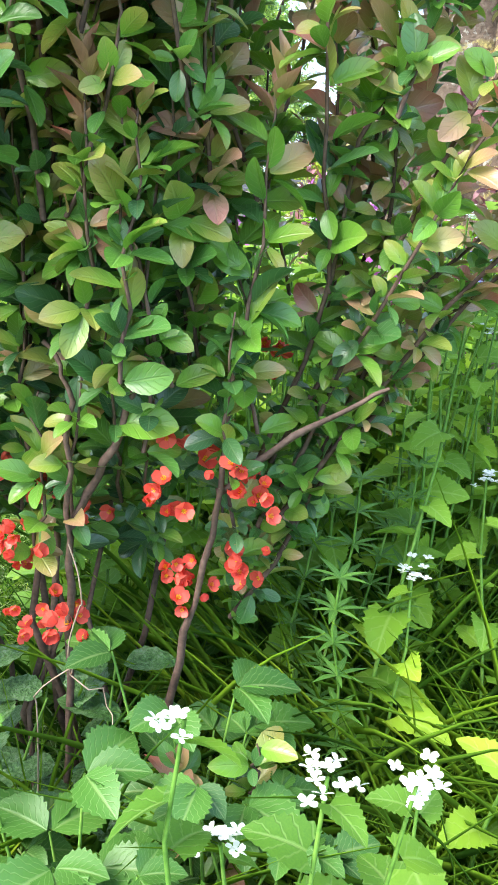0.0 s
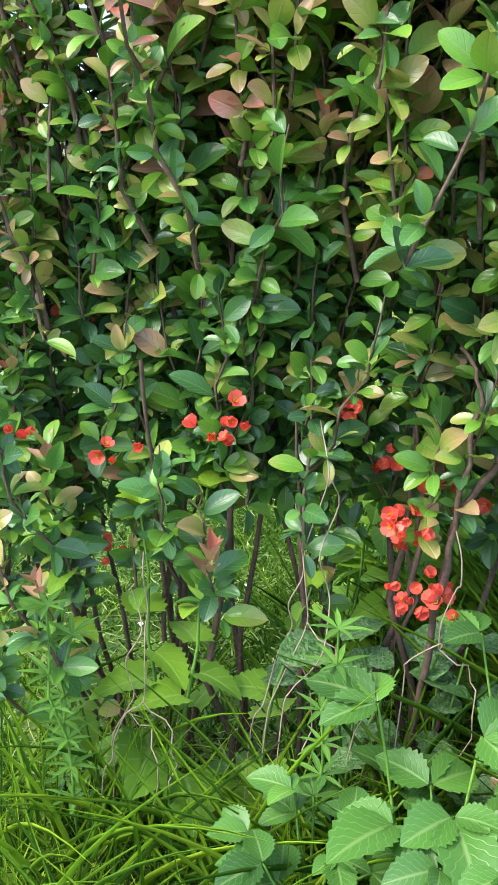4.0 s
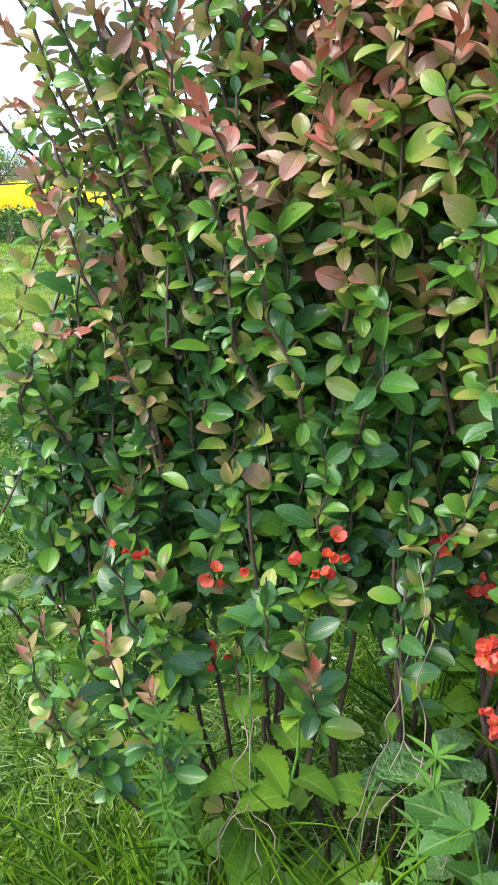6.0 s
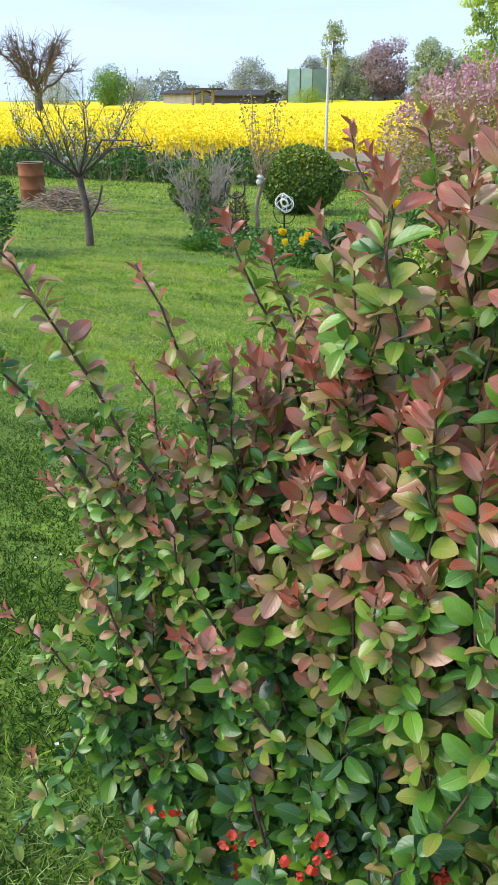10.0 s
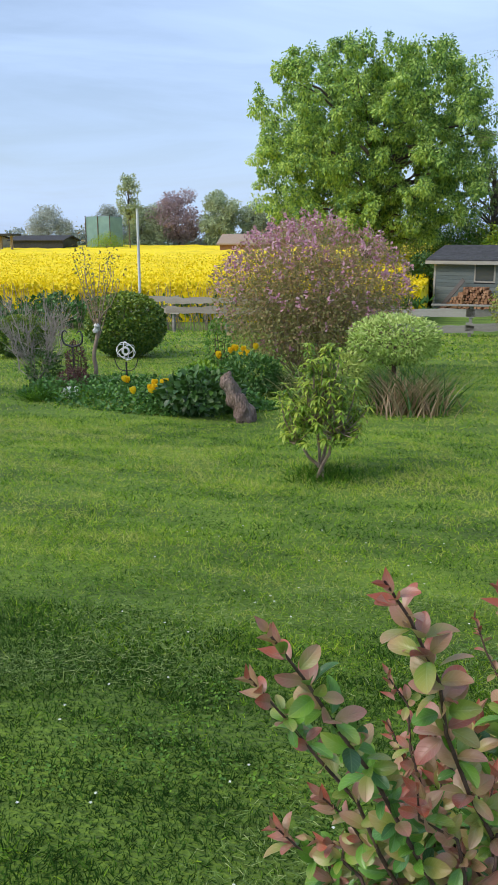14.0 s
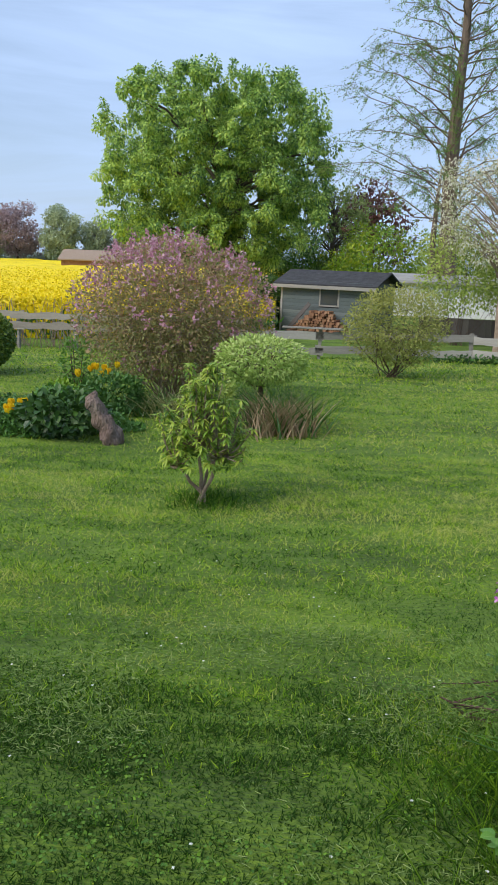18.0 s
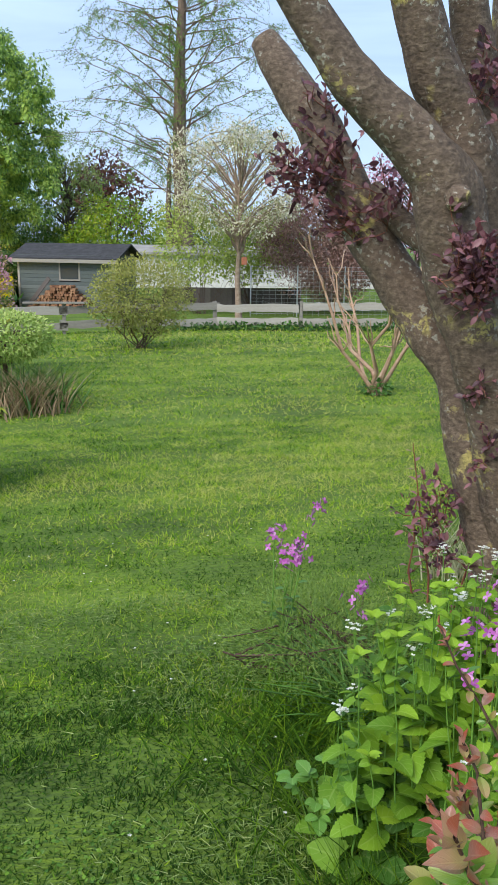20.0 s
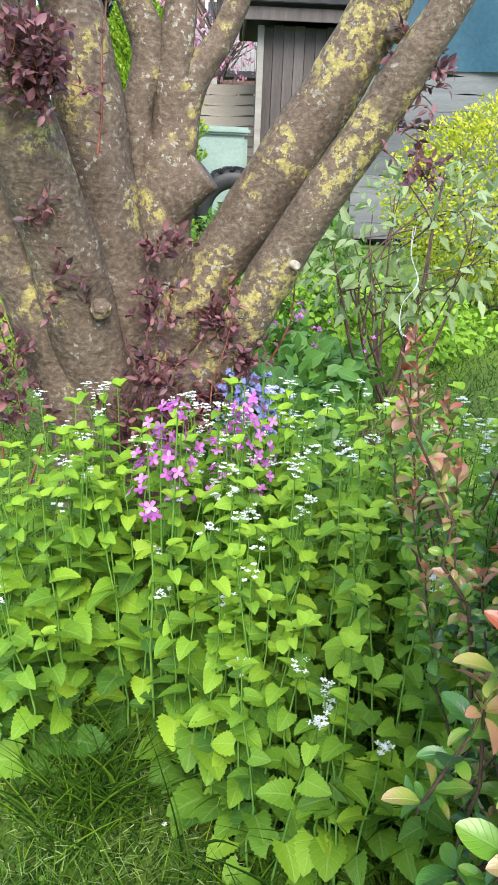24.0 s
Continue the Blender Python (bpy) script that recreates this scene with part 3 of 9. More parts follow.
def build_clippings():
    """Cut grass lying on the lawn, clover between the blades and a few daisies."""
    t = thing("grass_clippings", -0.4, 2.2, gz(-0.4, 2.2), "loose cut grass lying on the mown lawn", "grass", kind="stuff")
    n = 46000
    x, y = RNG.uniform(-2.4, 0.6, n), RNG.uniform(0.7, 4.2, n)
    keep = (value_noise(x + 0.3 * y, y - 0.15 * x, 0.8, 0.3, 5) + 0.55 * np.exp(-((x + 0.4) ** 2 + (y - 1.9) ** 2) / 0.8) + RNG.normal(0, 0.12, n)) > 0.1
    x, y = x[keep], y[keep]
    n = len(x)
    d = rand_dirs(n)
    d[:, 2] = np.abs(d[:, 2]) * 0.25
    P = np.stack([x, y, ground_z(x, y) + RNG.uniform(0.022, 0.05, n)], -1)
    part("cut_grass", leaves_mesh("cut_grass", leaf_shape("blade", rows=2, cols=1, width=0.1, fold=0.0, curl=0.1), P, d, rand_dirs(n, 1.5), RNG.uniform(0.02, 0.05, n), np.clip(RNG.normal(0.45, 0.22, n), 0, 1), M_CLIPPED, 0.022 * RNG.uniform(0.7, 1.4, n)), t, kind="stuff")
    c = thing("clover", -1.0, 2.2, gz(-1.0, 2.2), "patches of low clover in the lawn", "plants", kind="stuff")
    n = 17000
    x, y = RNG.uniform(-2.4, 0.4, n), RNG.uniform(0.8, 4.0, n)
    keep = value_noise(x, y, 0.35, 0.25, 6) + 0.5 * value_noise(x, y, 0.1, 0.08, 8) > 0.36
    x, y = x[keep], y[keep]
    n = len(x)
    P = np.stack([x, y, ground_z(x, y) + RNG.uniform(0.02, 0.045, n)], -1)
    part("foliage", leaves_mesh("foliage", leaf_shape("petal", rows=3, cols=2, width=0.9, fold=0.1), P, rand_dirs(n) * (1, 1, 0.3), rand_dirs(n, 2.0), RNG.uniform(0.007, 0.014, n), np.clip(RNG.normal(0.2, 0.16, n), 0, 1), M_MUSTARD), c, kind="stuff")
    n = 70
    x, y = RNG.uniform(-2.2, 0.4, n), RNG.uniform(1.3, 5.5, n)
    P = np.repeat(np.stack([x, y, ground_z(x, y) + 0.05], -1), 5, 0)
    a = np.tile(np.arange(5) * 1.257, n)
    part("daisy_petal", leaves_mesh("daisy_petal", leaf_shape("petal", rows=2, cols=2, width=0.8), P, np.stack([np.cos(a), np.sin(a), np.full(5 * n, 0.3)], -1), rand_dirs(5 * n, 3.0), 0.006, RNG.random(5 * n), M_PETAL_WHITE), c, "tiny white flowers", kind="stuff")


M_CLIPPED = leafy("cut_grass_blade", [(0.0, (0.07, 0.13, 0.03)), (0.5, (0.19, 0.29, 0.07)), (1.0, (0.4, 0.46, 0.18))], rough=0.6, vein=0.0, through_light=0.2, bump=0.0, spec=0.3)
build_clippings()


def grass_tuft(parent, x, y, n, h, spread, tone=0.35, lean=0.5, wd=0.006, name="grass"):
    """Long grass blades that arch over, joined in one mesh."""
    px, py = x + RNG.normal(0, spread, n), y + RNG.normal(0, spread, n)
    P = np.stack([px, py, ground_z(px, py) - 0.01], -1)
    along = rand_dirs(n)
    along[:, 2] = np.abs(along[:, 2]) * 0.5 + 1.0 / max(lean, 0.05) * 0.45
    size = h * RNG.uniform(0.5, 1.15, n)
    shape = leaf_shape("blade", rows=6, cols=2, width=0.1, fold=0.25, curl=0.32)
    nrm = np.stack([-along[:, 0], -along[:, 1], np.full(n, 1.2)], -1)
    nrm = -np.stack([along[:, 0], along[:, 1], -np.hypot(along[:, 0], along[:, 1]) ** 2], -1) + np.array([0, 0, 0.4])
    me = leaves_mesh(name, shape, P, along, nrm, size, np.clip(tone + RNG.normal(0, 0.12, n), 0, 1), M_GRASS, wd * 10 * RNG.uniform(0.6, 1.4, n))
    return part(name, me, parent, kind="stuff")



# ---------------------------------------------------------------- the quince bush
Q_SHAPE = leaf_shape("round", rows=8, cols=4, width=0.62, fold=0.14, curl=0.2, stalk=0.1)
Q_CUPPED = leaf_shape("round", rows=8, cols=4, width=0.6, fold=0.24, curl=0.26, stalk=0.1)
Q_TIP = leaf_shape("lance", rows=6, cols=2, width=0.46, fold=0.42, curl=-0.1, stalk=0.03)


def quince_top(x):
    return np.interp(x, [-0.7, -0.6, -0.5, -0.38, -0.2, 0.0, 0.2, 0.45, 0.6], [0.88, 1.08, 1.2, 1.33, 1.52, 1.66, 1.8, 1.8, 1.5])


def quince_front(x, z):
    """How far forward the leafy face stands."""
    bulge = 0.09 * np.exp(-((x - 0.02) / 0.2) ** 2) * np.clip((z - 0.55) / 0.45, 0, 1)
    left = 0.09 * np.clip((-0.35 - x) / 0.3, 0, 1) * np.clip((0.9 - z) / 0.4, 0, 1)
    return 1.02 - 0.07 * np.clip((z - 0.45) / 0.4, 0, 1) - bulge - left + 0.2 * np.clip(x - 0.25, 0, 1)


def quince_left(y, z):
    """The bush's left outline, by depth and height."""
    return -0.62 - 0.1 * (z < 0.75) + np.clip(0.95 - y, 0, 1) + 1.5 * np.clip(y - 1.1, 0, 1) * (z > 0.8) + 1.1 * np.clip(z - 1.25, 0, 1)


def quince_right(z):
    return np.interp(z, [0.3, 0.5, 0.72, 0.85, 1.0, 1.3], [0.06, 0.14, 0.25, 0.36, 0.42, 0.45])


def quince_back(x, z):
    return np.interp(x, [-0.6, -0.4, -0.25, 0.0, 0.3], [1.06, 1.14, 1.19, 1.32, 1.44])


class Leaves:
    """Collects leaves for one mesh."""

    def __init__(self):
        self.rows = []

    def add(self, p, d, n, s, t):
        self.rows.append((*p, *d, *n, s, t))

    def arrays(self):
        a = np.array(self.rows)
        return a[:, :3], a[:, 3:6], a[:, 6:9], a[:, 9], a[:, 10]

    def mesh(self, name, shape, mat):
        return leaves_mesh(name, shape, *self.arrays(), mat)


def rosette(lv, q0, out, m, size, tone, jitter=0.1):
    """Leaves round the end of a spur that points along out."""
    out = unit(out)
    a = unit(np.cross(out, (0.3, 0.2, 1.0)))
    b = np.cross(out, a)
    ph = RNG.random() * 6.28
    for j in range(m):
        ang = ph + 2.4 * j
        rim = a * np.cos(ang) + b * np.sin(ang)
        d = unit(out * RNG.uniform(0.15, 0.75) + rim + np.array([0, 0, 0.12]) + RNG.normal(0, 0.15, 3))
        n = unit(out * 0.75 + np.array([0, -0.45 if q0[1] < 1.1 else 0.0, 0.7]) + RNG.normal(0, 0.22, 3))
        lv.add(q0 + d * 0.003, d, n, size * RNG.uniform(0.7, 1.2), np.clip(tone + RNG.normal(0, jitter), 0.02, 0.95))


def shoot_tip(lv, tip, axis, size=0.036, m=7, tone=0.86):
    axis = unit(axis)
    a = unit(np.cross(axis, (0.2, 1.0, 0.1)))
    b = np.cross(axis, a)
    for j in range(m):
        ang = 2.4 * j
        rim = a * np.cos(ang) + b * np.sin(ang)
        d = unit(axis * (0.45 + 0.22 * j) + rim * 0.75)
        lv.add(tip + axis * (0.007 * j - 0.03), d, unit(axis * 0.8 - rim * 0.8), size * (1.15 - 0.07 * j), np.clip(tone + RNG.normal(0, 0.09), 0.5, 1))


def build_quince():
    q = thing("quince_bush", 0, 1.15, gz(0, 1.15), "flowering quince bush with red young leaves and coral flowers", "bush")
    lv, tips, canes = Leaves(), Leaves(), []

    def leafy_shoot(tip, ln, red=0.5, big=1.0, drift=None, bare=0.0, foot=None):
        """An upright shoot: spurs of green leaves below, larger reddening leaves above, a red tip. With a foot: a long free shoot."""
        tip = np.array(tip, float)
        free = foot is not None
        drift = RNG.normal(0, 0.045, 2) if drift is None else np.array(drift)
        foot = np.array(foot, float) if free else tip - np.array([drift[0], drift[1], ln])
        ln = float(np.linalg.norm(tip - foot)) if free else ln
        face = -0.85 if tip[1] < 1.1 else 0.1
        big = big * (0.9 if tip[1] > 1.2 else 1.0)
        foot[2] = max(foot[2], gz(foot[0], foot[1]) + 0.02)
        pts = bow(foot, tip, 8, sag=(0, 0, 0.03) if free else (drift[0] * 0.2, drift[1] * 0.2, 0), wob=0.007 if free else 0.004)
        if np.any((pts[:, 0] < -0.3) & (pts[:, 1] > 1.2 + 0.6 * (pts[:, 0] + 0.54))) and not (bare or free):
            return
        canes.append((pts, np.linspace(0.0032, 0.0011, 8) if free else np.linspace(0.0022, 0.0009, 8)))
        axis = unit(pts[-1] - pts[-3])
        k, f, t8 = 0, bare, np.linspace(0, 1, 8)
        own = RNG.uniform(0.02, 0.3 if tip[2] > 1.0 else 0.16)
        # low left shoots: old leaves, plus the deep shade there put into their tone
        old = tip[0] < -0.12 and tip[2] < 0.98 and not free
        if old:
            own = own * 0.6
        if tip[2] < 1.12 and not free:
            red = red * 0.55
        while f < 0.96:
            p = np.array([np.interp(f, t8, pts[:, j]) for j in range(3)])
            ang = 2.4 * k + RNG.normal(0, 0.3)
            d = unit(np.array([np.cos(ang), np.sin(ang), RNG.uniform(-0.15, 0.4)]) + axis * (0.25 + 0.55 * f) + RNG.normal(0, 0.15, 3))
            nn = unit(np.array([-0.25 * (tip[0] < -0.4), face, 0.9]) - 0.35 * d + RNG.normal(0, 0.46 if free else 0.34, 3))
            turn = np.clip((f - 0.25) / 0.6, 0, 1) ** 0.8 * red
            tone = np.clip(own + RNG.uniform(0.02, 0.3 if old else 0.36) + (RNG.random() < 0.2) * 0.15 + 0.52 * turn + RNG.normal(0, 0.12), 0.02, 0.9)
            size = big * RNG.uniform(0.03, 0.05) * (1.05 - 0.3 * f**3) * (0.84 if free else 1.0)
            open_back = p[2] < 0.6 and p[1] > 1.08 + 0.25 * (p[0] + 1.1)
            if not open_back:
                lv.add(p, d, nn, size, tone)
            if not open_back and f < 0.86 and RNG.random() < (0.65 if free and tip[2] > 1.15 else 0.85):
                rosette(lv, p, d, RNG.integers(2, 5), big * RNG.uniform(0.022, 0.038), np.clip(own + RNG.uniform(0.0, 0.32 if old else 0.4) + 0.35 * turn * RNG.random(), 0.02, 0.8))
            k += 1
            f += RNG.uniform(0.011, 0.02) / ln if free else RNG.uniform(0.016, 0.026) / ln
        if red > 0.15:
            shoot_tip(tips, tip, axis, big * RNG.uniform(0.024, 0.036), RNG.integers(4, 7), tone=0.72 + 0.18 * red)

    # the woody canes that carry it
    for _ in range(22):
        bx, by = RNG.uniform(-0.42, 0.1), 1.14 + RNG.normal(0, 0.06)
        tx = np.clip(bx * 1.35 + RNG.normal(0, 0.09), -0.52, 0.4)
        ty = RNG.uniform(1.0, 1.24)
        base, tip = np.array([bx, by, gz(bx, by) - 0.03]), np.array([tx, ty, float(quince_top(tx)) * RNG.uniform(0.6, 0.9)])
        canes.append((bow(base, tip, 10, sag=((tx - bx) * 0.14, (ty - by) * 0.14, 0), wob=0.012), np.linspace(RNG.uniform(0.0035, 0.006), 0.0018, 10)))

    # the leafy face: tips at all heights, set back a little by chance
    n = 0
    while n < 250:
        x, z = RNG.uniform(-0.68, 0.46), RNG.uniform(0.6, 1.8)
        y = float(quince_front(x, z)) + 0.03 + 0.2 * RNG.random() ** 1.5
        if z > quince_top(x) or x > quince_right(z) or x < quince_left(y, z) + 0.02 or (z < 0.68 and x > -0.36) or (x > 0.16 and RNG.random() < 0.6):
            continue
        up = np.clip((z - 0.84) / 0.36, 0, 1)
        leafy_shoot((x, y, z), min(RNG.uniform(0.18, 0.34), z - 0.54) if x > -0.36 else RNG.uniform(0.18, 0.34), 0.15 + 0.85 * up * RNG.uniform(0.5, 1.0) if RNG.random() < 0.45 + 0.5 * up else 0.05, RNG.uniform(0.85, 1.08), drift=(RNG.normal(0, 0.03), -abs(RNG.normal(0.05, 0.04))))
        n += 1
    # the body and the back, thinner towards the open left side
    n = 0
    while n < 170:
        x = RNG.uniform(-0.6, 0.45)
        z = float(quince_top(x)) * RNG.uniform(0.5, 1.02)
        y = RNG.uniform(1.02, float(quince_back(x, z)))
        if x > quince_right(z) or x < quince_left(y, z) or (x < -0.36 and y > 1.15) or (x < -0.28 and RNG.random() < 0.4) or (x > 0.12 and RNG.random() < 0.75) or (y > 1.12 and z > np.interp(x, [-0.6, -0.4, -0.2, 0.0, 0.3], [0.85, 1.05, 1.2, 1.4, 1.8])):
            continue
        leafy_shoot((x, y, z), RNG.uniform(0.25, 0.45), np.clip((z - 0.88) / 0.35, 0, 1) * RNG.uniform(0.5, 1), RNG.uniform(0.75, 0.95))
        n += 1
    # leaves of dark tone inside
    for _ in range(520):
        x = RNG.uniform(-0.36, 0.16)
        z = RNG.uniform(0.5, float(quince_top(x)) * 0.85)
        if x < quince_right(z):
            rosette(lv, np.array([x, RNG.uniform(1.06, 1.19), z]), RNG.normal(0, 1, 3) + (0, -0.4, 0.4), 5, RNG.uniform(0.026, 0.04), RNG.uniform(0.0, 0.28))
    # low sprays at the left foot and short sprigs over the bare lower stems
    for _ in range(14):
        x = RNG.uniform(-0.68, -0.4)
        z = RNG.uniform(0.4, 0.72)
        leafy_shoot((x, RNG.uniform(0.84, 1.02), z), RNG.uniform(0.12, 0.24), RNG.uniform(0.1, 0.9), 0.85, drift=(-0.06, -0.05))
    for x, y, z in ((-0.22, 0.95, 0.58), (-0.2, 0.95, 0.5), (-0.26, 0.94, 0.62), (-0.4, 0.95, 0.6), (0.17, 0.93, 0.38), (0.24, 0.94, 0.4), (0.22, 0.93, 0.32)):
        leafy_shoot((x, y, z), RNG.uniform(0.1, 0.16), RNG.uniform(0.0, 0.35), 1.0, drift=(0.0, -0.05))

    # long free shoots that lean out over the lawn and stand above the top: tip and foot
    arching = [((-0.53, 0.8, 1.52), (-0.4, 1.02, 1.02)), ((-0.61, 0.77, 1.48), (-0.45, 1.0, 0.98)), ((-0.45, 1.31, 1.26), (-0.3, 1.24, 0.85)), ((-0.42, 1.12, 1.5), (-0.25, 1.12, 1.06)), ((-0.44, 0.956, 1.46), (-0.32, 1.06, 1.0)), ((-0.373, 1.15, 1.46), (-0.24, 1.16, 1.0)), ((-0.31, 1.17, 1.5), (-0.18, 1.16, 1.04)), ((-0.285, 1.2, 1.61), (-0.14, 1.18, 1.14)), ((-0.25, 1.19, 1.57), (-0.1, 1.16, 1.1)), ((-0.546, 1.08, 1.28), (-0.42, 1.1, 0.86)), ((-0.543, 0.97, 1.22), (-0.42, 1.04, 0.82)), ((-0.54, 0.915, 1.06), (-0.42, 1.0, 0.7)), ((-0.66, 0.89, 1.37), (-0.46, 1.02, 0.92)), ((-0.34, 1.06, 1.3), (-0.26, 1.1, 0.88)), ((-0.38, 0.88, 1.18), (-0.3, 1.0, 0.82)), ((-0.29, 0.8, 1.1), (-0.24, 0.98, 0.8)), ((-0.19, 1.2, 1.62), (-0.06, 1.16, 1.16)), ((-0.06, 1.12, 1.52), (0.0, 1.12, 1.06)), ((-0.12, 1.02, 1.31), (-0.08, 1.06, 0.9)), ((0.0, 0.92, 1.33), (0.03, 1.0, 0.92)), ((0.02, 0.85, 1.23), (0.03, 0.98, 0.85)), ((-0.1, 0.88, 1.17), (-0.08, 1.0, 0.8)), ((-0.22, 0.93, 1.1), (-0.18, 1.02, 0.74)), ((-0.46, 0.92, 1.2), (-0.36, 1.02, 0.84)), ((-0.66, 1.0, 1.12), (-0.48, 1.06, 0.8)), ((-0.68, 0.9, 0.95), (-0.5, 1.0, 0.62)), ((-0.5, 1.16, 1.18), (-0.38, 1.16, 0.84)), ((-0.55, 1.12, 1.2), (-0.44, 1.12, 0.84)), ((-0.44, 1.18, 1.12), (-0.36, 1.16, 0.74)), ((-0.6, 0.96, 1.2), (-0.46, 1.04, 0.84)), ((-0.5, 0.86, 1.3), (-0.38, 1.0, 0.9)), ((-0.42, 0.98, 1.34), (-0.32, 1.06, 0.94))]
    for tip, foot in arching:
        leafy_shoot(tip, 0.4, RNG.uniform(0.65, 1.0), RNG.uniform(0.72, 0.88) * (0.64 if tip[0] < -0.4 and tip[1] > 1.05 and tip[2] < 1.4 else 1.0), foot=foot)
        if RNG.random() < 0.4:
            side = np.array(tip) * 0.5 + np.array(foot) * 0.5
            leafy_shoot(side + np.array([RNG.normal(0, 0.06), RNG.normal(0, 0.05), 0.1]), 0.2, RNG.uniform(0.4, 0.9), 0.68, foot=side - np.array([0, 0, 0.02]))
    for _ in range(20):
        x = RNG.uniform(-0.12, 0.45)
        y, z = RNG.uniform(0.98, 1.22), float(quince_top(x)) * RNG.uniform(0.96, 1.05)
        leafy_shoot((x, y, z), 0.4, RNG.uniform(0.45, 0.9), RNG.uniform(0.7, 0.85), foot=(x * 0.8, 1.1, z - 0.42))
    # sprays over the open right side
    for x, y, z in ((0.62, 0.98, 1.08), (0.55, 1.06, 0.98), (0.5, 0.95, 1.2), (0.45, 1.08, 0.86), (0.6, 1.1, 1.12), (0.4, 0.98, 0.98), (0.36, 0.96, 1.16)):
        leafy_shoot((x, y, z), 0.4, RNG.uniform(0.3, 0.9), RNG.uniform(0.75, 0.95), foot=(0.2, 1.1, 0.3 * z + 0.18))
    # the back, towards the mustard
    for x, y, z in ((-0.16, 1.42, 1.25), (-0.18, 1.36, 1.17), (-0.1, 1.45, 1.2), (-0.22, 1.32, 1.1), (-0.14, 1.4, 1.02), (-0.2, 1.35, 0.95), (-0.26, 1.26, 1.0), (-0.1, 1.46, 1.1), (0.0, 1.46, 1.15), (0.08, 1.48, 1.1)):
        leafy_shoot((x, y, z), RNG.uniform(0.24, 0.34), RNG.uniform(0.6, 0.95), RNG.uniform(0.7, 0.84), drift=(x * 0.2, 0.06), bare=0.12)
    # bare knobbly wood under the leaves, where the flowers sit
    for rows in (((0.03, 1.06, 0.08), (0.04, 1.035, 0.38), (0.047, 1.0, 0.56), (0.053, 0.976, 0.7), (0.03, 0.985, 0.75)), ((0.11, 1.09, 0.08), (0.155, 1.03, 0.42), (0.185, 1.0, 0.6), (0.19, 0.985, 0.74)), ((0.047, 1.0, 0.57), (0.09, 0.985, 0.66), (0.13, 0.975, 0.78)), ((0.185, 1.0, 0.62), (0.25, 1.0, 0.68), (0.33, 1.0, 0.73)), ((-0.1, 1.08, 0.1), (-0.11, 1.04, 0.4), (-0.13, 1.0, 0.66)), ((-0.28, 1.08, 0.1), (-0.29, 1.03, 0.45), (-0.3, 0.98, 0.7))):
        a = smooth_path(np.c_[np.array(rows), np.linspace(0.0046, 0.002, len(rows))], 6)
        a[:, :3] += RNG.normal(0, 0.0018, (len(a), 3))
        canes.append((a[:, :3], a[:, 3] * RNG.uniform(0.8, 1.25, len(a))))
    for c in canes:
        part("cane", tube_mesh("cane", [c], M_STEM, 5), q)
    part("young_growth", tips.mesh("young_growth", Q_TIP, M_QUINCE), q, "red young shoot tips", kind="stuff")
    # the leaves of the face nearest the path are single parts, the rest is one mesh
    P, A, N, S, T = lv.arrays()
    near = np.where((P[:, 1] < 0.97) & (np.abs(P[:, 0] + 0.1) < 0.42) & (P[:, 2] > 0.45) & (P[:, 2] < 1.15))[0][:290]
    rest = np.setdiff1d(np.arange(len(P)), near)
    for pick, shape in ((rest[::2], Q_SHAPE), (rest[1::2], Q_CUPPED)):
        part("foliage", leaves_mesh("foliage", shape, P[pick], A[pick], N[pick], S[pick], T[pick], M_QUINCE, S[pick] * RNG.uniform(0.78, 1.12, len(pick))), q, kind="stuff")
    single_leaves(q, Q_SHAPE, P[near], A[near], N[near], S[near], T[near], M_QUINCE)
    return q


def single_leaves(parent, shape, P, A, N, S, T, mat, steps=14):
    """Leaves as objects of their own, which share meshes of like tone."""
    V, Fq, UV = shape
    made = {}
    for p, a, n, s, t in zip(P, A, N, S, T):
        k = int(np.clip(t, 0, 0.999) * steps)
        if k not in made:
            made[k] = make_mesh("leaf", V, Fq, mat, UV, np.full(len(V), (k + 0.5) / steps))
        a = unit(a)
        sd = unit(np.cross(a, n))
        nn = np.cross(sd, a)
        m = Matrix.Translation(p) @ Matrix(((sd[0] * s, a[0] * s, nn[0] * s, 0), (sd[1] * s, a[1] * s, nn[1] * s, 0), (sd[2] * s, a[2] * s, nn[2] * s, 0), (0, 0, 0, 1)))
        part("leaf", made[k], parent, m=m)


quince = build_quince()

CUP = leaf_shape("petal", rows=4, cols=3, width=0.95, fold=0.0, curl=-0.45)


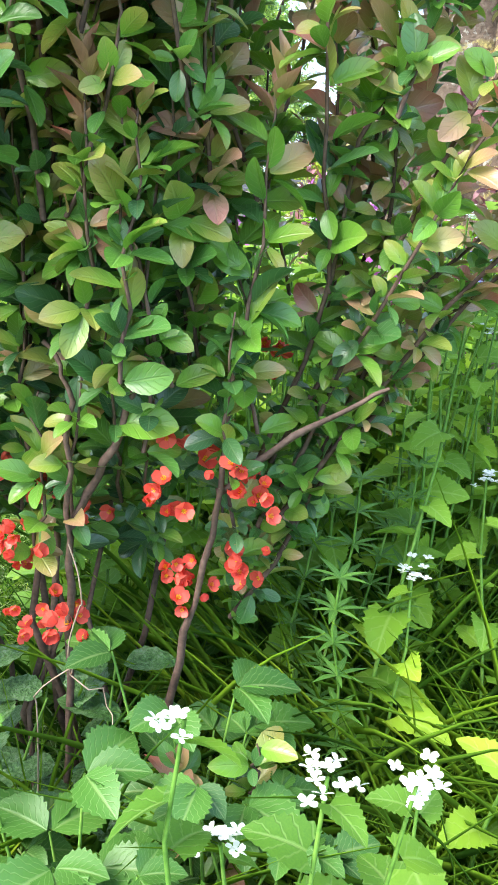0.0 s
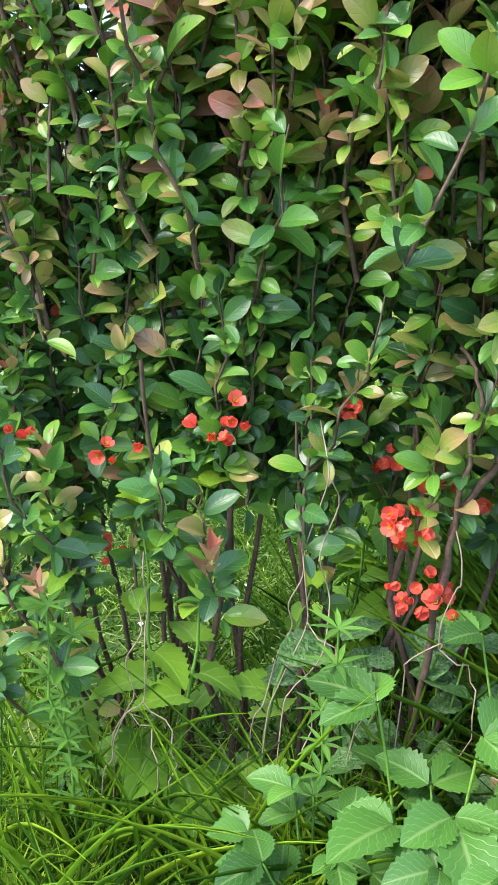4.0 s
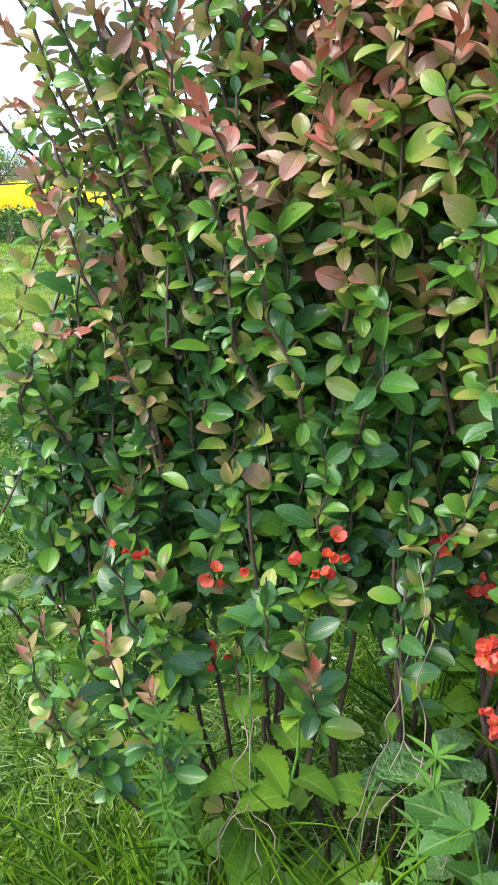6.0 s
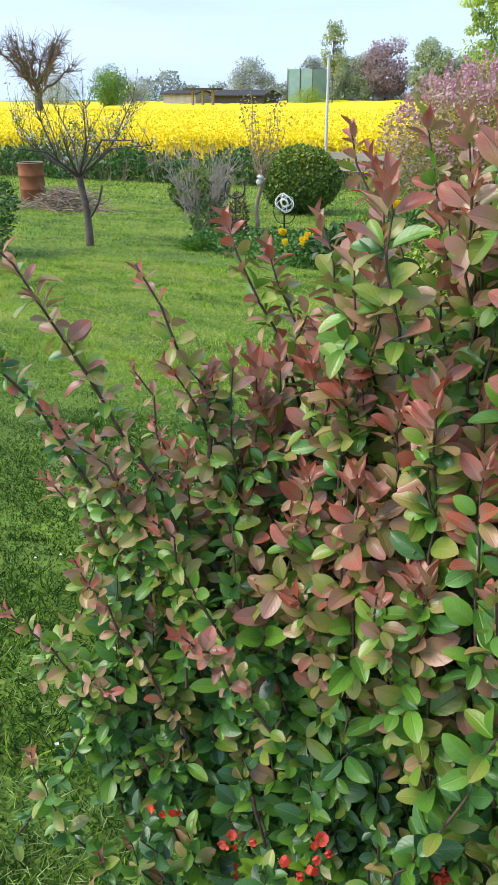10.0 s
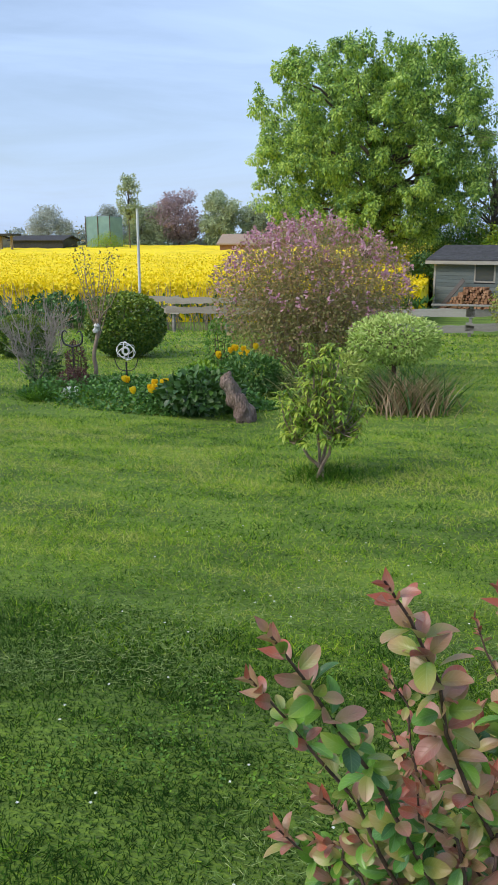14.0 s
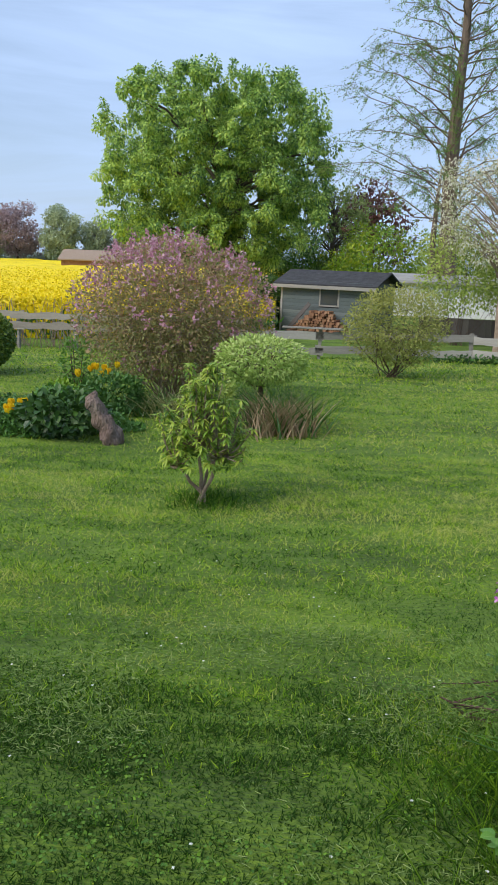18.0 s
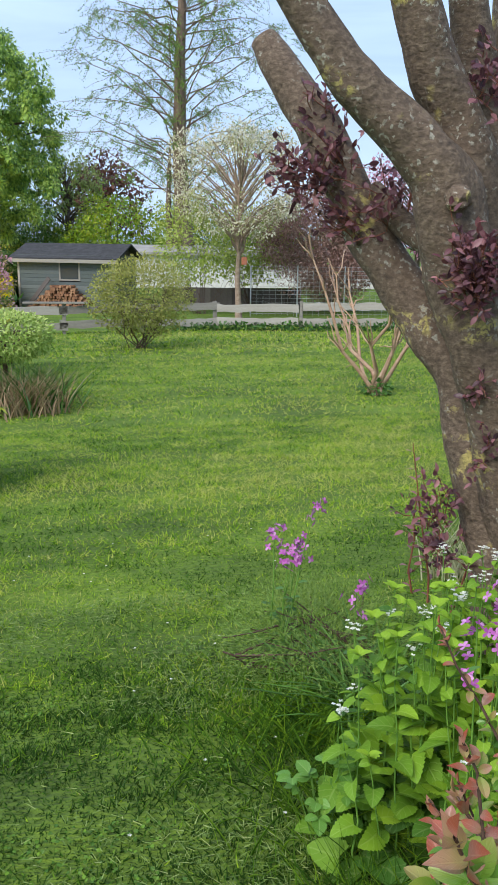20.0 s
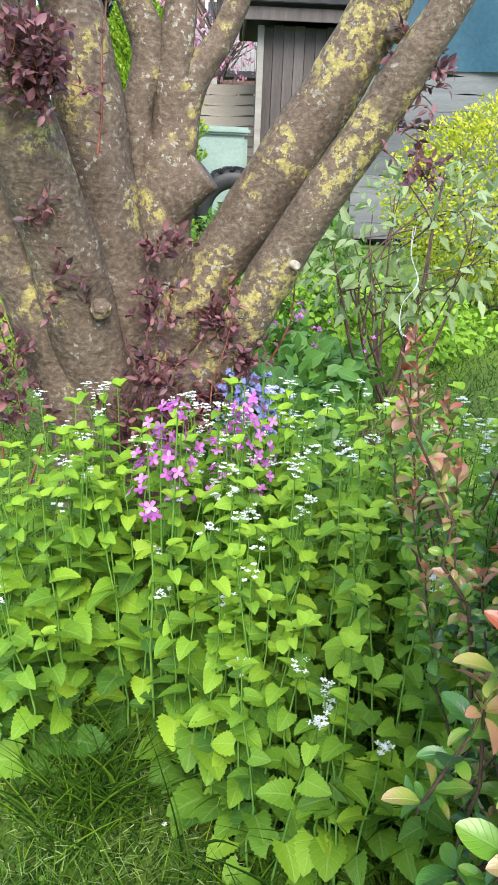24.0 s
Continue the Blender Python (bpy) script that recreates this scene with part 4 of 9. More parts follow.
def blossom_mesh(open_, petals=5, seed=0.0):
    """A cup of rounded petals with a tuft of stamens, about 1 across."""
    ang = np.arange(petals) * 2 * np.pi / petals + seed
    d = np.stack([np.cos(ang), np.sin(ang), np.full(petals, 1.15 - open_)], -1)
    nn = np.stack([-np.cos(ang), -np.sin(ang), np.full(petals, 0.5 + open_)], -1)
    V, Fq, UV, idx = scatter(CUP, np.zeros((petals, 3)), d, nn, 0.52)
    tone = (0.35 + 0.4 * RNG.random(petals))[idx]
    st = [(np.array([[0, 0, 0.02], [0.05 * np.cos(a), 0.05 * np.sin(a), 0.12], [0.1 * np.cos(a), 0.1 * np.sin(a), 0.25]]), [0.012, 0.012, 0.02]) for a in np.arange(7) * 0.9]
    V2, F2 = tubes(st, 4)
    Va = np.concatenate([V, V2])
    mi = np.r_[np.zeros(len(Fq), int), np.ones(len(F2), int)]
    return make_mesh("flower", Va, np.concatenate([Fq, F2 + len(V)]), [M_PETAL_RED, M_PETAL_YELLOW], np.concatenate([UV, np.zeros((len(V2), 2))]), np.r_[tone, np.full(len(V2), 0.5)], mat_index=mi)


def build_quince_flowers():
    kinds = [blossom_mesh(0.75), blossom_mesh(0.35, 5, 0.4), blossom_mesh(0.0, 4, 0.2)]
    spots = [(0.016, 1.036, 0.6), (0.005, 1.017, 0.56), (0.0, 1.02, 0.535), (0.058, 1.045, 0.583), (0.003, 1.022, 0.462), (0.045, 1.03, 0.462), (0.137, 0.998, 0.613), (0.147, 1.032, 0.523), (0.168, 1.03, 0.508), (0.16, 1.02, 0.66), (0.2, 1.01, 0.64), (0.22, 1.01, 0.62), (0.215, 1.03, 0.54), (-0.035, 1.08, 0.6), (0.22, 1.15, 0.72)]
    spots += [(-0.2, 0.96, 0.655), (-0.19, 0.99, 0.64), (-0.345, 1.035, 0.445), (-0.33, 1.0, 0.58), (-0.45, 0.97, 0.6), (-0.08, 1.03, 0.66), (-0.5, 1.03, 0.66), (-0.42, 1.06, 0.72)]
    for x, y, z in spots:
        for k in range(RNG.integers(6, 10) if x > -0.05 else 4):
            o = np.array([x, y - 0.01, z]) + RNG.normal(0, 0.011, 3)
            s = RNG.uniform(0.016, 0.026)
            m = pose(*o, RNG.uniform(20, 110), RNG.uniform(-50, 50), RNG.uniform(-60, 60)) @ Matrix.Scale(s, 4)
            part("flower", kinds[RNG.integers(3)], quince, "coral-red cup-shaped flower", m=m)


build_quince_flowers()

# ---------------------------------------------------------------- garlic mustard
MU_LOW = leaf_shape("heart", rows=16, cols=4, width=1.05, fold=0.08, curl=0.25, teeth=0.065, stalk=0.45, notch=0.24)
MU_UP = leaf_shape("heart", rows=16, cols=4, width=0.92, fold=0.14, curl=0.3, teeth=0.085, stalk=0.15, notch=0.16)
PETAL = leaf_shape("petal", rows=3, cols=2, width=0.7, fold=0.1, curl=0.1)


def mustard_plant(x, y, h, leaf=0.06, lean=(0, 0)):
    """One garlic mustard: the stem, its toothed leaves by height and the top."""
    base = np.array([x, y, gz(x, y) - 0.01])
    tip = base + np.array([lean[0], lean[1], h])
    pts = bow(base, tip, 6, sag=(lean[0] * -0.2, lean[1] * -0.2, 0), wob=0.006)
    stem = (pts, np.linspace(0.0034, 0.0014, 6))
    rows = []
    n = int(h / 0.05) + 2
    for k in range(n):
        f = (k + 0.6) / n
        p = np.array([np.interp(f, np.linspace(0, 1, 6), pts[:, j]) for j in range(3)])
        ang = 2.4 * k + RNG.random() * 0.8
        d = np.array([np.cos(ang), np.sin(ang), RNG.uniform(-0.3, 0.4)])
        nrm = np.array([0.4 * np.cos(ang), 0.4 * np.sin(ang), 1.0]) + RNG.normal(0, 0.3, 3)
        size = leaf * (1.1 - 0.72 * f**2.2) * RNG.uniform(0.7, 1.2)
        rows.append((p, d, nrm, size, f))
    return stem, rows, pts[-1]


def build_mustard(name, spots, label, leaf=0.06, single=0, bloom=0.65, lean=0.05, pale=0.54):
    cx, cy = np.mean([s[0] for s in spots]), np.mean([s[1] for s in spots])
    g = thing(name, cx, cy, gz(cx, cy), label, "wildflowers")
    stems, lo, upr, fl = [], Leaves(), Leaves(), []
    for x, y, h in spots:
        stem, rows, tip = mustard_plant(x, y, h, leaf * (0.8 if 1.2 < y < 1.8 else 1.0), lean=RNG.normal(0, lean, 2))
        stems.append(stem)
        for p, d, nn, s, f in rows:
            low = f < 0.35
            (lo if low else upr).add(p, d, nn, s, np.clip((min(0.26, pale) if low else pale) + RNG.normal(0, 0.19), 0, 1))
        if RNG.random() < bloom:
            for _ in range(RNG.integers(6, 12)):
                fl.append(tip + RNG.normal(0, 0.009, 3) * (1, 1, 0.8) + (0, 0, 0.004))
        else:
            for _ in range(4):
                a = RNG.random() * 6.28
                upr.add(tip, (np.cos(a), np.sin(a), 0.8), (-np.cos(a), -np.sin(a), 1), leaf * 0.4, pale + 0.25)
    part("stem_mass", tube_mesh("stem_mass", stems, M_GREENSTEM, 5), g, kind="stuff")
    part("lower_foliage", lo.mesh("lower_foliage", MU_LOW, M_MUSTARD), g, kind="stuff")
    P, A, N, S, T = upr.arrays()
    k = np.argsort(P[:, 1] - 0.3 * P[:, 0])[:single]
    rest = np.setdiff1d(np.arange(len(P)), k)
    if len(rest):
        part("upper_foliage", leaves_mesh("upper_foliage", MU_UP, P[rest], A[rest], N[rest], S[rest], T[rest], M_MUSTARD), g, kind="stuff")
    single_leaves(g, MU_UP, P[k], A[k], N[k], S[k], T[k], M_MUSTARD, 8)
    if fl:
        fl = np.repeat(np.array(fl), 4, 0)
        n = len(fl)
        ang = np.tile(np.arange(4) * np.pi / 2, n // 4) + np.repeat(RNG.random(n // 4) * 2, 4)
        tilt = np.repeat(RNG.normal(0, 0.35, (n // 4, 3)), 4, 0)
        d = np.stack([np.cos(ang), np.sin(ang), np.full(n, 0.3)], -1)
        part("white_blossom", leaves_mesh("white_blossom", PETAL, fl, d, tilt + (0, 0, 1.0), 0.0066, RNG.random(n), M_PETAL_WHITE), g, "small white four-petalled flowers", kind="stuff")
    return g


def patch_edge(y):
    return float(np.interp(y, [1.3, 1.5, 1.68, 1.86, 2.08, 2.2, 2.35, 2.5, 2.6], [0.0, -0.15, -0.13, -0.02, 0.0, -0.14, -0.19, -0.06, 0.08]))


def patch_spots(n):
    """The patch runs from the tree's foot to the quince; its front edge swings back towards the lawn and is lower."""
    out = []
    while len(out) < n:
        x, y = RNG.uniform(-0.4, 0.95), RNG.uniform(1.32, 2.55)
        inner = x - patch_edge(y)
        if inner > 0 and y < 2.54 - 0.85 * max(0.0, x - 0.2):
            out.append((x, y, RNG.uniform(0.62, 0.82) * (0.62 + 0.38 * min(1.0, inner / 0.18))))
    return out


build_mustard("garlic_mustard_patch", patch_spots(270), "dense patch of garlic mustard with white flowers", 0.074, single=240, bloom=0.52, lean=0.04, pale=0.5)

# plants at the foot of the quince
build_mustard("garlic_mustard", [(0.195, 0.71, 0.48), (0.275, 0.71, 0.45), (0.34, 0.73, 0.43), (0.22, 0.75, 0.36), (0.3, 0.69, 0.33), (0.15, 0.71, 0.27), (0.36, 0.8, 0.36)], "pale green garlic mustard plants with white flower heads", 0.078, single=60, bloom=1.0, lean=0.004, pale=0.24)
build_mustard("garlic_mustard", [(0.37, 1.15, 0.68), (0.42, 1.24, 0.72), (0.45, 1.4, 0.72), (0.52, 1.2, 0.5), (0.4, 1.12, 0.4), (0.55, 1.45, 0.7), (0.48, 1.02, 0.4), (0.6, 1.3, 0.55)], "tall thin garlic mustard beside the quince", 0.06, lean=0.03)
build_mustard("garlic_mustard", [(-0.24, 0.98, 0.46), (-0.28, 1.02, 0.44), (-0.43, 1.04, 0.38), (-0.15, 1.04, 0.34)], "broad-leaved garlic mustard under the quince", 0.066, bloom=0.15, lean=0.03)

TOOTHED = leaf_shape("ovate", rows=18, cols=4, width=0.74, fold=0.16, curl=0.25, teeth=0.085, stalk=0.05)
NETTLE = leaf_shape("ovate", rows=10, cols=4, width=0.78, fold=0.1, curl=0.2, teeth=0.07, stalk=0.15)
NARROW = leaf_shape("lance", rows=4, cols=2, width=0.2, fold=0.15, curl=0.15)


def herb(name, x, y, h, n, leaf, label, tone=0.55, spread=0.07, mat=None, shape=None, three=True):
    """A low herb: leaves of three toothed leaflets on arching stalks."""
    z = gz(x, y)
    t = thing(name, x, y, z, label, "plant")
    stalks, lv = [], Leaves()
    for k in range(n):
        a = 2.4 * k + RNG.random()
        r = spread * RNG.uniform(0.3, 1.3)
        tip = np.array([x + np.cos(a) * r, y + np.sin(a) * r, z + h * RNG.uniform(0.45, 1.0)])
        stalks.append((bow((x + RNG.normal(0, 0.01), y + RNG.normal(0, 0.01), z - 0.01), tip, 5, sag=(0, 0, 0.02)), np.linspace(0.0026, 0.0013, 5)))
        out = np.array([np.cos(a), np.sin(a), 0.25])
        for turn in (-1.0, 0.0, 1.0) if three else (0.0, 3.14):
            c, s = math.cos(turn), math.sin(turn)
            d = np.array([out[0] * c - out[1] * s, out[0] * s + out[1] * c, 0.12 + RNG.normal(0, 0.15)])
            lv.add(tip, d, np.array([0, -0.15, 1.0]) + RNG.normal(0, 0.2, 3), leaf * RNG.uniform(0.75, 1.2) * (1.0 if turn == 0 else 0.85), np.clip(tone + RNG.normal(0, 0.14), 0, 1))
    part("stalk_mass", tube_mesh("stalk_mass", stalks, M_GREENSTEM, 5), t, kind="stuff")
    P, A, N, S, T = lv.arrays()
    single_leaves(t, shape or TOOTHED, P, A, N, S, T, mat or M_WEED, 6)
    return t


M_SILVER = surface("silvered_leaf", [(0.38, (0.035, 0.1, 0.025)), (0.5, (0.09, 0.2, 0.05)), (0.64, (0.2, 0.3, 0.16))], rough=0.35, scale=5, fine=16, bump=0.4, dist=0.05, through_light=0.2)
for hx, hy, hh, hn, hl in ((0.17, 0.98, 0.42, 8, 0.055), (0.07, 0.86, 0.37, 9, 0.068), (0.12, 0.8, 0.27, 8, 0.045), (0.2, 0.93, 0.32, 8, 0.045), (0.0, 0.78, 0.27, 8, 0.055), (-0.04, 0.86, 0.22, 7, 0.042), (0.26, 0.88, 0.25, 8, 0.04), (0.06, 0.72, 0.2, 7, 0.06)):
    herb("wood_avens", hx, hy, hh, hn, hl, "fresh green toothed herb under the quince", RNG.uniform(0.2, 0.5))
herb("dead_nettle", 0.05, 1.05, 0.31, 6, 0.062, "silver-marked dead-nettle leaves under the quince", 0.5, 0.06, M_SILVER, NETTLE, False)
herb("dead_nettle", -0.04, 1.06, 0.33, 6, 0.065, "silver-marked dead-nettle leaves under the quince", 0.5, 0.05, M_SILVER, NETTLE, False)


def cleavers(x, y, h, lean, label="sticky cleavers with whorls of narrow leaves"):
    z = gz(x, y)
    t = thing("cleavers", x, y, z, label, "plant")
    top = np.array([x + lean[0], y + lean[1], z + h])
    pts = bow((x, y, z - 0.01), top, 7, wob=0.006)
    part("stem", tube_mesh("stem", [(pts, np.linspace(0.0022, 0.0014, 7))], M_GREENSTEM, 5), t)
    lv = Leaves()
    n = int(h / 0.04)
    for k in range(2, n + 1):
        p = np.array([np.interp(k / n, np.linspace(0, 1, 7), pts[:, j]) for j in range(3)])
        for j in range(7):
            a = j * 0.9 + k * 0.3
            lv.add(p, (np.cos(a), np.sin(a), 0.3), (-0.3 * np.cos(a), -0.3 * np.sin(a), 1), 0.036 * RNG.uniform(0.8, 1.2), np.clip(0.6 + RNG.normal(0, 0.1), 0, 1))
    part("whorled_foliage", lv.mesh("whorled_foliage", NARROW, M_WEED), t, kind="stuff")


for cx, cy, ch, cl in ((0.3, 1.18, 0.5, (0.03, -0.04)), (0.34, 1.1, 0.42, (-0.03, -0.05)), (0.26, 1.22, 0.56, (0.05, 0)), (-0.07, 0.98, 0.36, (0.02, -0.06)), (-0.34, 0.92, 0.34, (-0.02, -0.04)), (0.38, 1.2, 0.5, (0.02, 0)), (-0.39, 0.95, 0.3, (0.05, -0.05)), (0.33, 1.26, 0.44, (0.06, 0.0))):
    cleavers(cx, cy, ch, cl)

rough = thing("rough_grass", 0.3, 1.1, gz(0.3, 1.1), "long unmown grass round the foot of the bush", "grass", kind="stuff")
for gx, gy, gn, gh, gs, gt in ((0.5, 1.15, 260, 0.42, 0.1, 0.45), (0.42, 0.95, 240, 0.3, 0.1, 0.4), (0.6, 1.4, 260, 0.45, 0.13, 0.45), (0.35, 1.3, 160, 0.5, 0.09, 0.4), (0.02, 1.0, 30, 0.42, 0.04, 0.4), (-0.08, 0.9, 40, 0.34, 0.06, 0.5), (-0.35, 0.88, 50, 0.32, 0.08, 0.45), (-0.55, 0.84, 160, 0.13, 0.12, 0.4), (-0.25, 0.82, 40, 0.3, 0.06, 0.45), (-0.45, 0.72, 320, 0.08, 0.16, 0.5), (-0.3, 0.66, 300, 0.07, 0.14, 0.55), (-0.1, 0.7, 110, 0.12, 0.1, 0.6), (-0.6, 1.5, 300, 0.09, 0.14, 0.3), (-0.35, 1.95, 420, 0.12, 0.14, 0.3), (-0.15, 2.05, 160, 0.26, 0.06, 0.3), (-0.2, 1.55, 500, 0.13, 0.13, 0.3), (0.1, 1.5, 260, 0.3, 0.12, 0.3), (0.0, 2.5, 300, 0.22, 0.14, 0.35), (-0.1, 2.85, 260, 0.2, 0.16, 0.35), (0.45, 0.75, 240, 0.2, 0.12, 0.4)):
    grass_tuft(rough, gx, gy, int(gn * 1.6), gh, gs * 1.15, gt + 0.02, lean=0.34, wd=0.0028, name="tuft")


# dry climbing stems hanging in the quince
for k, (x, y, z0, z1) in enumerate(((-0.13, 0.98, 0.28, 0.66), (-0.11, 0.97, 0.3, 0.6), (-0.15, 0.99, 0.26, 0.56), (0.02, 0.99, 0.36, 0.56), (-0.3, 0.93, 0.22, 0.5), (-0.31, 0.92, 0.2, 0.46))):
    dry = thing("dry_stem", x, y, gz(x, y), "thin curly straw-coloured dead stem in the quince", "plant", group="dry stems")
    pts = np.concatenate([[(x, y, gz(x, y) - 0.01)], bow((x, y, z0), (x + 0.03, y, z1), 9, sag=(0.02, 0, 0), wob=0.007)])
    part("strand", tube_mesh("strand", [(smooth_path(np.c_[pts, np.zeros(len(pts))], 4)[:, :3], 0.0008)], M_TWIG, 4), dry)
    part("strand", tube_mesh("strand", [(bow(pts[4], pts[4] + (0.04, -0.01, -0.12), 8, sag=(0.02, 0, 0.02), wob=0.006), 0.0009)], M_TWIG, 4), dry)

# ---------------------------------------------------------------- the old plum tree
def lichened_bark(name, yellow=0.5):
    """Brown-grey bark with fine cross bands, pale and yellow lichen; yellow: where the yellow lichen begins, lower is more."""
    m = bpy.data.materials.new(name)
    m.use_nodes = True
    nt = m.node_tree
    b = nt.nodes["Principled BSDF"]
    tc = nt.nodes.new("ShaderNodeTexCoord")
    mp = nt.nodes.new("ShaderNodeMapping")
    mp.inputs["Scale"].default_value = (1, 1, 1.35)
    links(nt, (tc.outputs["Object"], mp.inputs["Vector"]))

    def noise_node(scale, detail=4, vec=None, rough=0.6):
        n = nt.nodes.new("ShaderNodeTexNoise")
        n.inputs["Scale"].default_value, n.inputs["Detail"].default_value, n.inputs["Roughness"].default_value = scale, detail, rough
        links(nt, (vec or tc.outputs["Object"], n.inputs["Vector"]))
        return n.outputs["Fac"]

    def ramp(fac, stops):
        r = nt.nodes.new("ShaderNodeValToRGB")
        while len(r.color_ramp.elements) < len(stops):
            r.color_ramp.elements.new(0.5)
        for e, (p, c) in zip(r.color_ramp.elements, stops):
            e.position, e.color = p, (*c, 1)
        links(nt, (fac, r.inputs["Fac"]))
        return r.outputs["Color"]

    def mixed(fac, a, col):
        x = nt.nodes.new("ShaderNodeMix")
        x.data_type = "RGBA"
        links(nt, (fac, x.inputs["Factor"]), (a, x.inputs["A"]))
        if isinstance(col, tuple):
            x.inputs["B"].default_value = (*col, 1)
        else:
            links(nt, (col, x.inputs["B"]))
        return x.outputs["Result"]

    def product(a, c):
        x = nt.nodes.new("ShaderNodeMath")
        x.operation = "MULTIPLY"
        links(nt, (a, x.inputs[0]), (c, x.inputs[1]))
        return x.outputs[0]

    coarse, fine = noise_node(9), noise_node(60, 6, mp.outputs["Vector"])
    base = ramp(fine, [(0.3, (0.055, 0.038, 0.026)), (0.5, (0.115, 0.082, 0.056)), (0.7, (0.2, 0.15, 0.105))])
    base = mixed(ramp(coarse, [(0.4, (0, 0, 0)), (0.7, (0.5, 0.5, 0.5))]), base, (0.17, 0.115, 0.082))
    spots = ramp(noise_node(58, 5), [(0.57, (0, 0, 0)), (0.6, (0.9, 0.9, 0.9))])
    area = ramp(noise_node(9, 3), [(0.46, (0, 0, 0)), (0.56, (1, 1, 1))])
    base = mixed(product(spots, area), base, ramp(noise_node(120, 2), [(0.35, (0.22, 0.21, 0.17)), (0.65, (0.42, 0.4, 0.33))]))
    yarea = ramp(noise_node(4.5, 3), [(yellow, (0, 0, 0)), (yellow + 0.06, (1, 1, 1))])
    yspots = ramp(noise_node(30, 6, None, 0.7), [(0.5, (0, 0, 0)), (0.54, (1, 1, 1))])
    base = mixed(product(yarea, yspots), base, ramp(noise_node(90, 3), [(0.35, (0.22, 0.19, 0.07)), (0.65, (0.46, 0.38, 0.13))]))
    links(nt, (base, b.inputs["Base Color"]))
    b.inputs["Roughness"].default_value = 0.85
    bp = nt.nodes.new("ShaderNodeBump")
    bp.inputs["Strength"].default_value, bp.inputs["Distance"].default_value = 0.7, 0.008
    bp2 = nt.nodes.new("ShaderNodeBump")
    bp2.inputs["Strength"].default_value, bp2.inputs["Distance"].default_value = 0.5, 0.03
    links(nt, (coarse, bp2.inputs["Height"]), (fine, bp.inputs["Height"]), (bp2.outputs["Normal"], bp.inputs["Normal"]), (bp.outputs["Normal"], b.inputs["Normal"]))
    return m


M_PLUMBARK = lichened_bark("lichened_plum_bark", 0.57)
M_PLUMBOUGH = lichened_bark("yellow_lichened_plum_bark", 0.5)
M_CUT = surface("cut_wood", [(0.3, 0.25, 0.2), (0.42, 0.37, 0.31), (0.52, 0.47, 0.4)], rough=0.85, scale=10, fine=70, bump=0.3, dist=0.003)


def limb_mesh(name, rows, mat, sides=22, gnarl=0.07, flute=0.0, close=True):
    """A gnarled limb along rows of x, y, z, radius, its end closed."""
    a = smooth_path(rows)
    V, Fq = tubes([(a[:, :3], a[:, 3])], sides)
    n = len(a)
    R = V.reshape(n, sides, 3)
    c = a[:, None, :3]
    off = R - c
    k = np.empty((n, sides, 1))
    for i in range(n):
        for j in range(sides):
            p = Vector(R[i, j])
            k[i, j, 0] = 1 + gnarl * (noise.noise(p * 9) + 0.6 * noise.noise(p * 22)) + flute * noise.noise(Vector((p.x * 12, p.y * 12, p.z * 1.2)))
    V = (c + off * k).reshape(-1, 3)
    tip = len(V)
    V = np.concatenate([V, [a[-1, :3]]])
    j = np.arange(sides)
    cap = np.stack([(n - 1) * sides + j, (n - 1) * sides + (j + 1) % sides, np.full(sides, tip)], -1)
    return make_mesh(name, V, [Fq, cap], mat)


